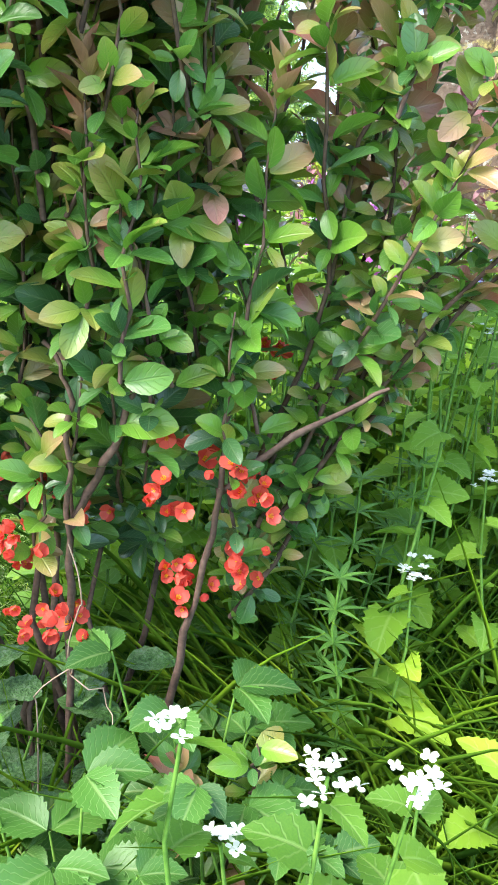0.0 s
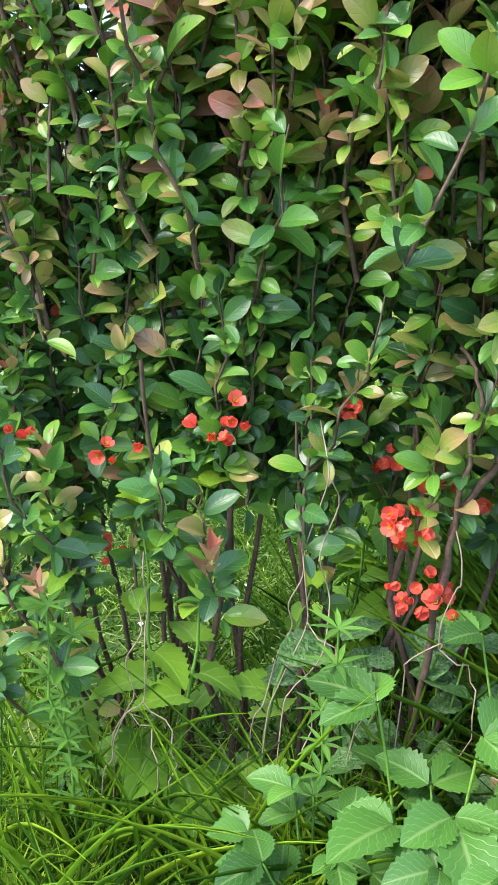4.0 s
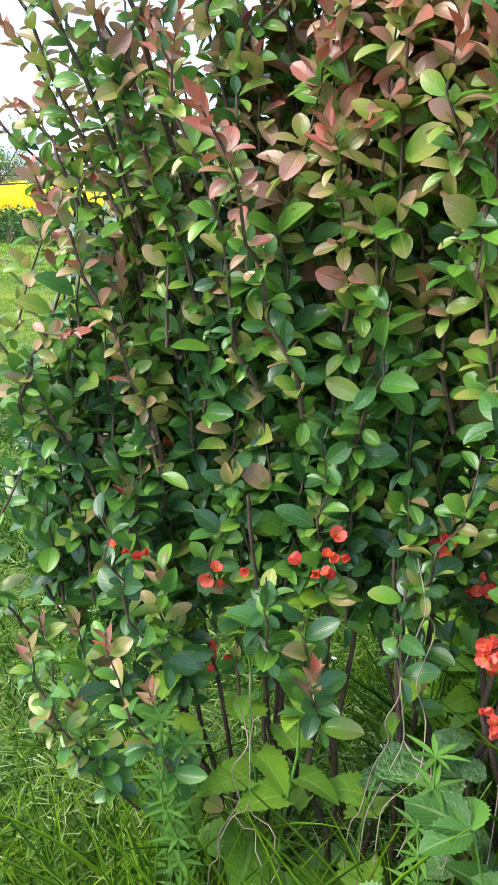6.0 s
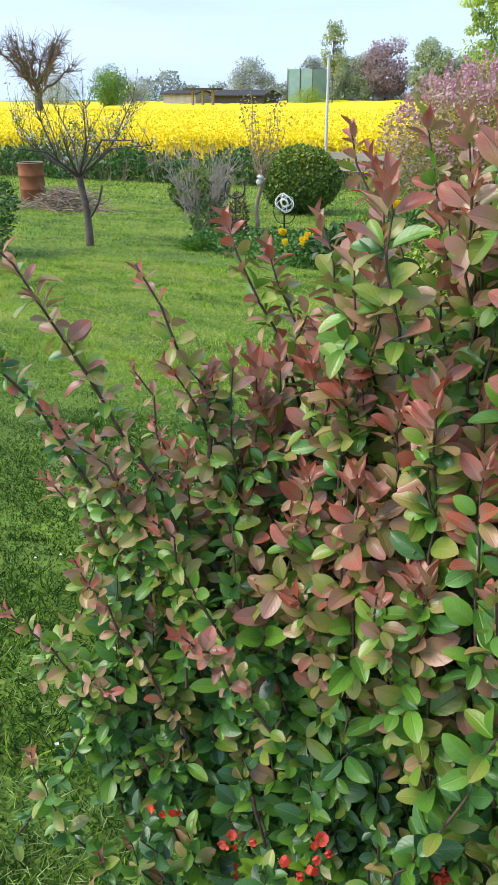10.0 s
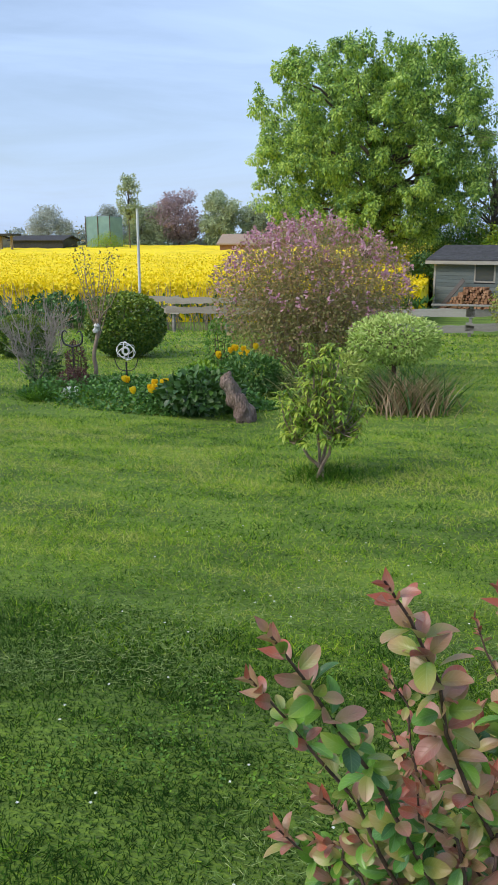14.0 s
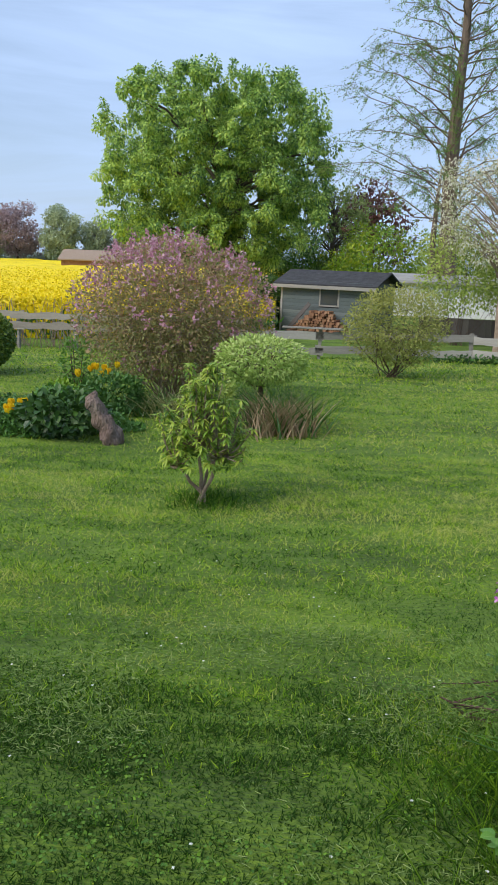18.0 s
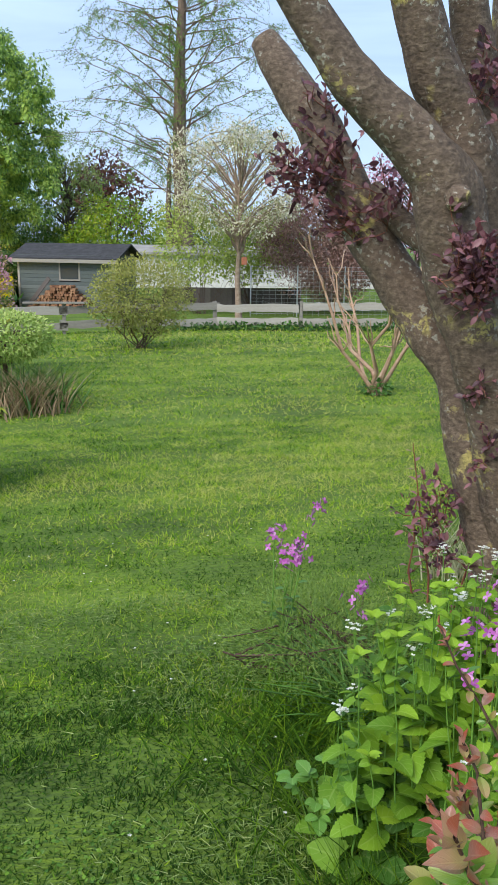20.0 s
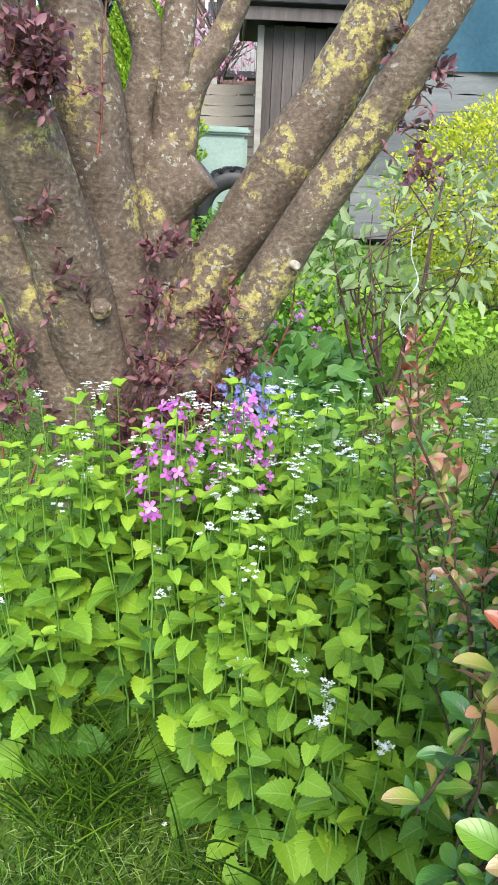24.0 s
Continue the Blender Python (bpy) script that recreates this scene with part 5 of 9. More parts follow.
def build_plum():
    t = thing("plum_tree", 0.62, 2.7, gz(0.62, 2.7), "old many-stemmed purple-leaved plum tree with lichened bark", "tree")
    A = [(0.56, 2.66, -0.05, 0.17), (0.55, 2.69, 0.35, 0.135), (0.54, 2.70, 0.63, 0.108), (0.49, 2.76, 0.81, 0.095), (0.43, 2.82, 1.06, 0.087), (0.40, 2.86, 1.27, 0.082), (0.32, 2.94, 1.40, 0.077), (0.24, 3.02, 1.55, 0.074), (0.16, 3.10, 1.70, 0.075), (0.08, 3.18, 1.91, 0.077), (0.0, 3.26, 2.08, 0.072), (-0.09, 3.34, 2.24, 0.06), (-0.13, 3.37, 2.31, 0.045)]
    B = [(0.62, 2.64, -0.05, 0.2), (0.60, 2.66, 0.35, 0.16), (0.59, 2.66, 0.64, 0.129), (0.51, 2.68, 0.91, 0.101), (0.45, 2.68, 1.16, 0.096), (0.37, 2.69, 1.36, 0.098), (0.30, 2.70, 1.53, 0.097), (0.25, 2.69, 1.68, 0.095), (0.21, 2.68, 1.81, 0.091), (0.14, 2.68, 1.90, 0.077), (0.06, 2.70, 1.98, 0.068), (-0.03, 2.72, 2.06, 0.062), (-0.11, 2.73, 2.14, 0.058), (-0.3, 2.74, 2.4, 0.045), (-0.5, 2.74, 2.7, 0.03)]
    C = [(0.33, 2.72, 1.5, 0.08), (0.35, 2.76, 1.72, 0.09), (0.31, 2.75, 1.88, 0.086), (0.24, 2.74, 2.02, 0.074), (0.17, 2.73, 2.13, 0.069), (0.1, 2.71, 2.3, 0.06), (0.0, 2.7, 2.65, 0.04)]
    C2 = [(0.43, 2.8, 1.5, 0.06), (0.43, 2.84, 1.72, 0.075), (0.41, 2.83, 1.92, 0.069), (0.37, 2.83, 2.08, 0.062), (0.34, 2.82, 2.20, 0.058), (0.28, 2.8, 2.4, 0.048), (0.2, 2.8, 2.8, 0.03)]
    AB = [(0.36, 2.8, 1.6, 0.05), (0.31, 2.87, 1.65, 0.045), (0.26, 2.95, 1.69, 0.042), (0.21, 3.03, 1.76, 0.039), (0.17, 3.10, 1.83, 0.036)]
    D = [(0.72, 2.62, -0.05, 0.2), (0.70, 2.64, 0.35, 0.165), (0.69, 2.65, 0.63, 0.131), (0.67, 2.68, 0.93, 0.116), (0.65, 2.71, 1.19, 0.102), (0.63, 2.74, 1.45, 0.096), (0.62, 2.76, 1.61, 0.089), (0.61, 2.79, 1.77, 0.080), (0.57, 2.82, 1.93, 0.075), (0.54, 2.86, 2.08, 0.076), (0.52, 2.89, 2.23, 0.074), (0.5, 2.93, 2.5, 0.055), (0.45, 3.0, 2.9, 0.035)]
    D2 = [(0.6, 2.8, 1.75, 0.05), (0.62, 2.80, 1.9, 0.05), (0.65, 2.82, 2.07, 0.051), (0.70, 2.84, 2.24, 0.050), (0.76, 2.87, 2.45, 0.042), (0.85, 2.9, 2.8, 0.03)]
    D3 = [(0.6, 2.79, 1.9, 0.015), (0.63, 2.78, 1.92, 0.014), (0.67, 2.78, 1.95, 0.014), (0.70, 2.77, 1.96, 0.012)]
    E = [(0.76, 2.66, -0.05, 0.21), (0.77, 2.68, 0.35, 0.17), (0.78, 2.68, 0.64, 0.140), (0.81, 2.65, 0.91, 0.115), (0.81, 2.65, 1.16, 0.105), (0.82, 2.64, 1.31, 0.095), (0.82, 2.65, 1.43, 0.07)]
    E1 = [(0.77, 2.67, 1.2, 0.052), (0.77, 2.68, 1.33, 0.052), (0.77, 2.70, 1.49, 0.046), (0.82, 2.69, 1.65, 0.048), (0.80, 2.73, 1.79, 0.047), (0.77, 2.78, 1.86, 0.040), (0.72, 2.84, 1.93, 0.034)]
    E2 = [(0.84, 2.64, 1.25, 0.065), (0.84, 2.63, 1.40, 0.063), (0.86, 2.63, 1.65, 0.051), (0.89, 2.63, 1.81, 0.046), (0.91, 2.64, 1.90, 0.045)]
    E3 = [(0.85, 2.63, 1.3, 0.055), (0.86, 2.61, 1.43, 0.052), (0.89, 2.59, 1.59, 0.045), (0.96, 2.54, 1.71, 0.038), (1.00, 2.50, 1.85, 0.035), (1.03, 2.48, 1.98, 0.031), (1.1, 2.43, 2.25, 0.022), (1.2, 2.35, 2.6, 0.014)]
    E4 = [(0.80, 2.62, 1.22, 0.07), (0.81, 2.57, 1.29, 0.066), (0.835, 2.53, 1.33, 0.061), (0.845, 2.51, 1.35, 0.06)]
    F1 = [(0.72, 2.64, 0.2, 0.15), (0.74, 2.62, 0.55, 0.125), (0.77, 2.58, 0.81, 0.102), (0.82, 2.49, 1.03, 0.087), (0.87, 2.41, 1.18, 0.082), (0.93, 2.31, 1.37, 0.084), (1.00, 2.22, 1.54, 0.082), (1.05, 2.13, 1.73, 0.078), (1.08, 2.07, 1.89, 0.072), (1.12, 2.0, 2.08, 0.064), (1.2, 1.9, 2.4, 0.045), (1.3, 1.8, 2.75, 0.03)]
    F2 = [(0.66, 2.64, 0.1, 0.14), (0.68, 2.6, 0.45, 0.115), (0.71, 2.54, 0.65, 0.090), (0.77, 2.43, 0.78, 0.077), (0.82, 2.33, 0.95, 0.071), (0.87, 2.23, 1.16, 0.066), (0.93, 2.12, 1.37, 0.062), (0.97, 2.03, 1.53, 0.059), (1.01, 1.95, 1.68, 0.055), (1.06, 1.87, 1.85, 0.048), (1.15, 1.75, 2.15, 0.035)]
    for rows, fl in ((A, 0.14), (B, 0.16), (C, 0.05), (C2, 0.05), (AB, 0.04), (D, 0.16), (D2, 0.04), (D3, 0.02), (E, 0.16), (E1, 0.05), (E2, 0.05), (E3, 0.04), (E4, 0.03), (F1, 0.08), (F2, 0.08)):
        part("limb", limb_mesh("limb", rows, M_PLUMBOUGH if rows in (F1, F2, E1, D2) else M_PLUMBARK, 28, 0.09, fl), t)
    for c, ax, r in (((0.912, 2.64, 1.902), (0.1, 0.05, 1), 0.044),):
        ang = np.linspace(0, 2 * np.pi, 18, endpoint=False)
        a = unit(np.cross(ax, (0.2, 0.9, 0.1)))
        b2 = np.cross(unit(ax), a)
        ring = np.array(c) + (np.cos(ang)[:, None] * a + np.sin(ang)[:, None] * b2) * r
        top = ring + unit(ax) * 0.004
        V = np.concatenate([ring, top, [np.array(c) + unit(ax) * 0.006]])
        j = np.arange(18)
        part("cut_face", make_mesh("cut_face", V, [np.stack([j, (j + 1) % 18, 18 + (j + 1) % 18, 18 + j], -1), np.stack([18 + j, 18 + (j + 1) % 18, np.full(18, 36)], -1)], M_CUT, smooth=False), t, "pale sawn cut face")
    part("pale_stub", limb_mesh("pale_stub", [(0.84, 2.2, 1.13, 0.012), (0.828, 2.185, 1.128, 0.013), (0.82, 2.17, 1.127, 0.012), (0.818, 2.168, 1.127, 0.009)], M_CUT, 12, 0.1), t, "pale end of a sawn twig")
    # knots and burrs
    for x, y, z, r in ((0.2, 2.58, 1.78, 0.035), (0.26, 2.58, 1.62, 0.055), (0.9, 2.5, 0.98, 0.03), (0.47, 2.57, 1.0, 0.03), (1.0, 2.02, 1.72, 0.03), (0.58, 2.72, 1.5, 0.03)):
        bm = bmesh.new()
        bmesh.ops.create_icosphere(bm, subdivisions=3, radius=r)
        for v in bm.verts:
            v.co *= 1 + 0.25 * noise.noise(v.co * 60 + Vector((x * 9, y, z)))
        me = bpy.data.meshes.new("burr")
        bm.to_mesh(me)
        bm.free()
        me.materials.append(M_PLUMBARK)
        part("burr", me, t, m=pose(x, y, z))
    # tufts of purple leaves that sprout from the bark
    P_LEAF = leaf_shape("ovate", rows=4, cols=2, width=0.5, fold=0.15, curl=0.2, stalk=0.1)
    lv, tw = Leaves(), []
    tufts = [(0.12, 3.08, 1.72, 0.16, 16), (0.06, 3.14, 1.9, 0.16, 16), (0.16, 2.95, 1.78, 0.12, 9), (0.02, 3.22, 2.05, 0.12, 10), (-0.02, 3.1, 1.82, 0.14, 14), (-0.08, 3.15, 1.86, 0.12, 12), (0.25, 2.56, 1.6, 0.11, 26), (0.29, 2.55, 1.55, 0.1, 22), (0.33, 2.6, 2.02, 0.1, 10), (0.36, 2.74, 2.1, 0.1, 8), (0.36, 2.66, 1.24, 0.06, 8), (0.4, 2.64, 1.04, 0.07, 8), (0.55, 2.46, 0.8, 0.12, 18), (0.62, 2.42, 0.68, 0.12, 18), (0.5, 2.5, 0.66, 0.12, 16), (0.78, 2.38, 0.92, 0.12, 26), (0.8, 2.34, 0.84, 0.1, 20), (0.62, 2.5, 1.0, 0.09, 9), (0.66, 2.52, 1.12, 0.08, 7), (1.05, 1.98, 1.62, 0.11, 14), (1.02, 2.0, 1.5, 0.08, 8), (0.32, 2.78, 0.85, 0.14, 12), (0.36, 2.82, 0.7, 0.12, 12), (1.0, 1.92, 1.38, 0.06, 6), (0.72, 2.4, 0.7, 0.1, 12)]
    for x, y, z, r, m in tufts:
        for _ in range(int(m * 2.4)):
            o = np.array([x, y, z]) + RNG.normal(0, 0.03, 3)
            d = unit(RNG.normal(0, 0.6, 3) + (-0.45, -0.5, 0.5))
            tip = o + d * r * RNG.uniform(0.3, 1.0)
            tw.append((bow(o, tip, 4, wob=0.004), [0.0018, 0.0015, 0.0012, 0.0009]))
            for k in range(5):
                p = o + (tip - o) * (0.3 + 0.7 * k / 4)
                a = unit(RNG.normal(0, 0.8, 3) + d * 0.8 + (0, 0, 0.2))
                lv.add(p, a, unit(RNG.normal(0, 0.5, 3) + (0, -0.4, 0.8)), RNG.uniform(0.018, 0.036), np.clip(RNG.normal(0.52, 0.28), 0, 1))
    part("sprout_growth", tube_mesh("sprouts", tw, M_REDSTEM, 4), t, kind="stuff")
    part("foliage", lv.mesh("leaves", P_LEAF, M_PLUM), t, "tufts of dark purple leaves", kind="stuff")
    # long young shoots at the foot
    for x, y, z, dx, dy, h in ((0.34, 2.86, 0.6, -0.08, 0.02, 0.45), (0.3, 2.9, 0.62, -0.02, 0.0, 0.36), (0.36, 2.78, 0.55, 0.1, -0.05, 0.3), (0.6, 2.38, 0.55, 0.12, -0.08, 0.45), (0.9, 2.3, 0.9, 0.05, -0.1, 0.25), (0.35, 3.0, 1.9, -0.02, -0.05, 0.3), (0.24, 2.98, 1.85, 0.02, -0.05, 0.28), (0.4, 2.5, 1.5, 0.05, 0.0, 0.3)):
        pts = bow((x, y, z - 0.1), (x + dx, y + dy, z + h), 6, wob=0.008)
        part("shoot", tube_mesh("shoot", [(pts, np.linspace(0.004, 0.0015, 6))], M_REDSTEM, 5), t)
        sl = Leaves()
        for k in range(18):
            f = k / 18
            p = np.array([np.interp(f, np.linspace(0, 1, 6), pts[:, j]) for j in range(3)])
            a = 2.4 * k
            sl.add(p, (np.cos(a), np.sin(a), 0.5), (-np.cos(a) * 0.4, -np.sin(a) * 0.4, 1), RNG.uniform(0.022, 0.038), np.clip(0.6 + 0.3 * f + RNG.normal(0, 0.1), 0, 1))
        part("shoot_foliage", sl.mesh("shoot_leaves", P_LEAF, M_PLUM), t, kind="stuff")
    return t


plum = build_plum()

# ---------------------------------------------------------------- flowers round the plum tree


def stalk_flower(name, x, y, h, mat, label, n=14, size=0.022, lean=(0, 0), leaves=6, leaf=0.05, head=0.16, nod=False, petals=4, group=""):
    """A flower stalk: stem, leaves, and flowers round its upper part."""
    z = gz(x, y)
    t = thing(name, x, y, z, label, "flower", group=group)
    top = np.array([x + lean[0], y + lean[1], z + h])
    pts = bow((x, y, z - 0.01), top, 6, wob=0.004)
    part("stem", tube_mesh("stem", [(pts, np.linspace(0.004, 0.0018, 6))], M_GREENSTEM, 5), t)
    if leaves:
        lv = Leaves()
        for k in range(leaves):
            f = 0.1 + 0.55 * k / leaves
            p = np.array([np.interp(f, np.linspace(0, 1, 6), pts[:, j]) for j in range(3)])
            a = 2.4 * k
            lv.add(p, (np.cos(a), np.sin(a), 0.5), (-0.3 * np.cos(a), -0.3 * np.sin(a), 1), leaf * (1.2 - 0.8 * f), 0.4)
        part("foliage", lv.mesh("leaves", NETTLE if not nod else NARROW, M_WEED), t, kind="stuff")
    P, A, N, T = [], [], [], []
    for k in range(n):
        p = top - (0, 0, head * RNG.random()) + np.array([*RNG.normal(0, 0.02 if not nod else 0.014, 2), 0])
        ph = RNG.random() * 6
        ax = unit(np.array([*(p - top)[:2] * 20, -0.9 if nod else 0.5]) + RNG.normal(0, 0.3, 3))
        u = unit(np.cross(ax, (0.31, 0.2, 0.9)))
        v = np.cross(ax, u)
        for j in range(petals):
            a = ph + j * 2 * np.pi / petals
            rim = u * np.cos(a) + v * np.sin(a)
            P.append(p)
            A.append(rim + ax * (0.2 if not nod else 1.6))
            N.append(ax * 1.0 - rim * (0.2 if not nod else 1.0))
            T.append(RNG.random())
    part("blossom", leaves_mesh("flowers", PETAL, P, A, N, size * 0.6, T, mat), t, kind="stuff")
    return t


for x, y, h, l in ((0.07, 2.02, 0.9, (0.02, -0.02)), (0.1, 2.05, 0.86, (0.0, 0.0)), (0.05, 2.03, 0.82, (-0.02, 0)), (0.13, 2.04, 0.8, (0.02, 0)), (0.3, 1.98, 0.88, (0, 0)), (0.37, 2.02, 0.82, (0.02, 0)), (0.29, 2.03, 0.78, (-0.02, 0)), (0.43, 2.1, 0.78, (0.02, 0)), (0.4, 2.0, 0.72, (0, 0))):
    stalk_flower("honesty", x, y, h, M_PETAL_VIOLET, "pink-violet honesty in flower at the tree's foot", 14, 0.024, l, group="honesty flowers")
for k in range(5):
    stalk_flower("honesty", -0.06 + RNG.normal(0, 0.03), 3.3 + RNG.normal(0, 0.03), RNG.uniform(0.5, 0.74), M_PETAL_VIOLET, "tall violet honesty standing alone by the lawn", 12, 0.026, (0.05 + RNG.normal(0, 0.05), 0), head=0.1, group="honesty by the lawn")
stalk_flower("honesty", 0.13, 2.96, 0.56, M_PETAL_VIOLET, "short violet honesty by the lawn", 14, 0.03)
for k in range(16):
    stalk_flower("bluebell", 0.7 + RNG.uniform(0, 0.24), 2.18 + RNG.uniform(0, 0.2), RNG.uniform(0.66, 0.8), M_PETAL_BLUE, "bluebell with nodding violet-blue bells", 11, 0.028, RNG.normal(0, 0.02, 2), 5, 0.2, 0.14, True, 5, "bluebells by the tree")
for k in range(5):
    stalk_flower("violet_flower", RNG.uniform(2.0, 2.9), RNG.uniform(2.7, 3.4), RNG.uniform(0.5, 0.7), M_PETAL_VIOLET, "violet flower among green leaves", 10, 0.022, group="violet flowers")


# ---------------------------------------------------------------- bushes and trees
def leaf_cloud(n, centre, radii, shell=0.5, lumps=0):
    """Random points in a lumpy ellipsoid, more of them near its surface, and the outward directions."""
    d = rand_dirs(n)
    r = (shell + (1 - shell) * RNG.random(n)) ** 0.6
    if lumps:
        c = rand_dirs(lumps)
        near = (d @ c.T).max(1)
        r = r * (0.66 + 0.38 * near)
    return np.asarray(centre) + d * r[:, None] * np.asarray(radii), d


def bush(name, x, y, w, h, mat, label, leaves=2500, size=0.05, tone=(0.2, 0.7), trunks=6, shape="ovate", category="bush", base=0.15, lumps=9, shell=0.55, stem=None, wide=0.5, deep=None, group="", stems_r=0.012, droop=0.0, flowers=None, z=None, up=0.0, panicle=0):
    """A shrub: stems from the ground and a lumpy crown of leaves, and flowers if it has them."""
    z = gz(x, y) if z is None else z
    t = thing(name, x, y, z, label, category, group=group)
    rz = (h - base * h) / 2
    c = (x, y, z + base * h + rz)
    deep = deep or w
    P, D = leaf_cloud(leaves, c, (w / 2, deep / 2, rz), shell, lumps)
    along = unit(D + RNG.normal(0, 0.6, D.shape) + (0, 0, up - droop))
    nrm = unit(D * 0.7 + (0, 0, 0.5) + RNG.normal(0, 0.4, D.shape))
    # tone rises with height: lit tops and darker undersides put into leaf colour
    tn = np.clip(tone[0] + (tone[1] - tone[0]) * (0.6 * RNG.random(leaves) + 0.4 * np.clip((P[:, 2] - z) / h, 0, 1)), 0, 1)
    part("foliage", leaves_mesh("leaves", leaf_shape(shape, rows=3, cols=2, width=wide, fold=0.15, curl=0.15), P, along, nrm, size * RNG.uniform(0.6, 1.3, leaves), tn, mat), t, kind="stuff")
    if flowers:
        fm, fn, fs = flowers
        Pf, Df = leaf_cloud(fn, c, (w / 2 * 1.02, deep / 2 * 1.02, rz * 1.02), 0.75, lumps)
        if panicle:
            k = fn // panicle
            Pc, Dc = leaf_cloud(k * 3, c, (w / 2 * 1.02, deep / 2 * 1.02, rz * 1.03), 0.7, lumps)
            up_ = np.argsort(-(Pc[:, 2] + RNG.normal(0, h * 0.4, len(Pc))))[:k]
            at_ = np.repeat(up_, panicle)
            fn = len(at_)
            f = RNG.random(fn)
            Df = RNG.normal(size=(fn, 3))
            Pf = Pc[at_] + np.stack([RNG.normal(0, 1, fn) * (1 - f) * 0.03, RNG.normal(0, 1, fn) * (1 - f) * 0.03, f * 0.15], -1)
        part("blossom", leaves_mesh("flowers", leaf_shape("petal", rows=2, cols=2, width=0.7), Pf, unit(Df + RNG.normal(0, 0.8, Df.shape)), unit(Df + RNG.normal(0, 0.4, Df.shape)), fs * RNG.uniform(0.6, 1.3, fn), RNG.random(fn), fm), t, kind="stuff")
    stems = []
    for k in range(trunks):
        tip = P[RNG.integers(leaves)]
        b = np.array([x, y, z - 0.03]) + RNG.normal(0, w * 0.035, 3) * (1, 1, 0)
        pts = bow(b, tip, 6, sag=((tip[0] - b[0]) * 0.1, (tip[1] - b[1]) * 0.1, 0), wob=w * 0.012)
        part("stem", tube_mesh("stem", [(pts, np.linspace(stems_r, stems_r * 0.25, 6))], stem or M_STEM, 6), t)
        for _ in range(3):
            j = RNG.integers(2, 5)
            tip2 = P[RNG.integers(leaves)]
            if np.linalg.norm(tip2 - pts[j]) < w * 0.7:
                stems.append((bow(pts[j], tip2, 4, wob=w * 0.01), np.linspace(stems_r * 0.5, stems_r * 0.15, 4)))
    if stems:
        part("branch_work", tube_mesh("branches", stems, stem or M_STEM, 5), t, kind="stuff")
    return t


def tree(name, x, y, h, w, mat, label, leaves=6000, size=0.35, tone=(0.2, 0.8), trunk_h=0.25, trunk_r=0.3, clumps=60, shape="ovate", bark=None, clump_r=0.14, shell=0.6, wide=0.5, group="", droop=0.15, spread=(1, 1), limbs=40, lean=(0, 0), z=None, clump_flat=0.75, boxy=0.0, ragged=0.0):
    """A tree: tapered trunk, limbs out to clumps, and a crown of leaves gathered in clumps."""
    z = gz(x, y) if z is None else z
    bark = bark or M_BARK
    t = thing(name, x, y, z, label, "tree", group=group)
    cz = z + h * (trunk_h + (1 - trunk_h) / 2)
    rad = np.array([w / 2, w / 2, h * (1 - trunk_h) / 2])
    C, D = leaf_cloud(clumps, (x + lean[0], y + lean[1], cz), rad * 0.88, shell, 60 if boxy else 8)
    if boxy:
        C = np.array([x, y, cz]) + (C - (x, y, cz)) / ((np.abs(D) ** boxy).sum(1) ** (1 / boxy))[:, None] * (1, 1, 0.97)
    which = RNG.integers(clumps, size=leaves)
    ctone = RNG.normal(0, 0.12, clumps)
    off, d2 = leaf_cloud(leaves, (0, 0, 0), np.ones(3) * w * clump_r, 0.35)
    if ragged:
        off = off * (1 + RNG.uniform(-ragged, ragged, (clumps, 3)))[which]
    P = C[which] + off * (1, 1, clump_flat)
    along = unit(d2 + RNG.normal(0, 0.5, d2.shape) + (0, 0, -droop))
    nrm = unit(d2 * 0.5 + (0, 0, 0.8) + RNG.normal(0, 0.35, d2.shape))
    tn = np.clip(tone[0] + (tone[1] - tone[0]) * RNG.random(leaves) + ctone[which], 0, 1)
    part("crown", leaves_mesh("crown", leaf_shape(shape, rows=3, cols=2, width=wide, fold=0.1, curl=0.2), P, along, nrm, size * RNG.uniform(0.6, 1.3, leaves), tn, mat), t, kind="stuff")
    top = np.array([x + lean[0] * 0.6, y + lean[1] * 0.6, z + h * 0.82])
    trunk = bow((x, y, z - 0.1), top, 9, wob=trunk_r * 0.22)
    part("trunk", tube_mesh("trunk", [(trunk, trunk_r * np.r_[1.35, np.linspace(1.0, 0.16, 8)])], bark, 12), t)
    paths = []
    for c in C[:: max(1, clumps // limbs)]:
        f = np.clip((c[2] - z) / h * 0.72, trunk_h * 0.7, 0.8)
        a = np.array([np.interp(f / 0.82, np.linspace(0, 1, 9), trunk[:, j]) for j in range(3)])
        paths.append((bow(a, c, 6, sag=(0, 0, 0.03 * h), wob=w * 0.008), np.linspace(trunk_r * 0.35, trunk_r * 0.05, 6)))
    for p in paths[:14]:
        part("limb", tube_mesh("limb", [p], bark, 7), t)
    if paths[14:]:
        part("bough_work", tube_mesh("boughs", paths[14:], bark, 5), t, kind="stuff")
    return t


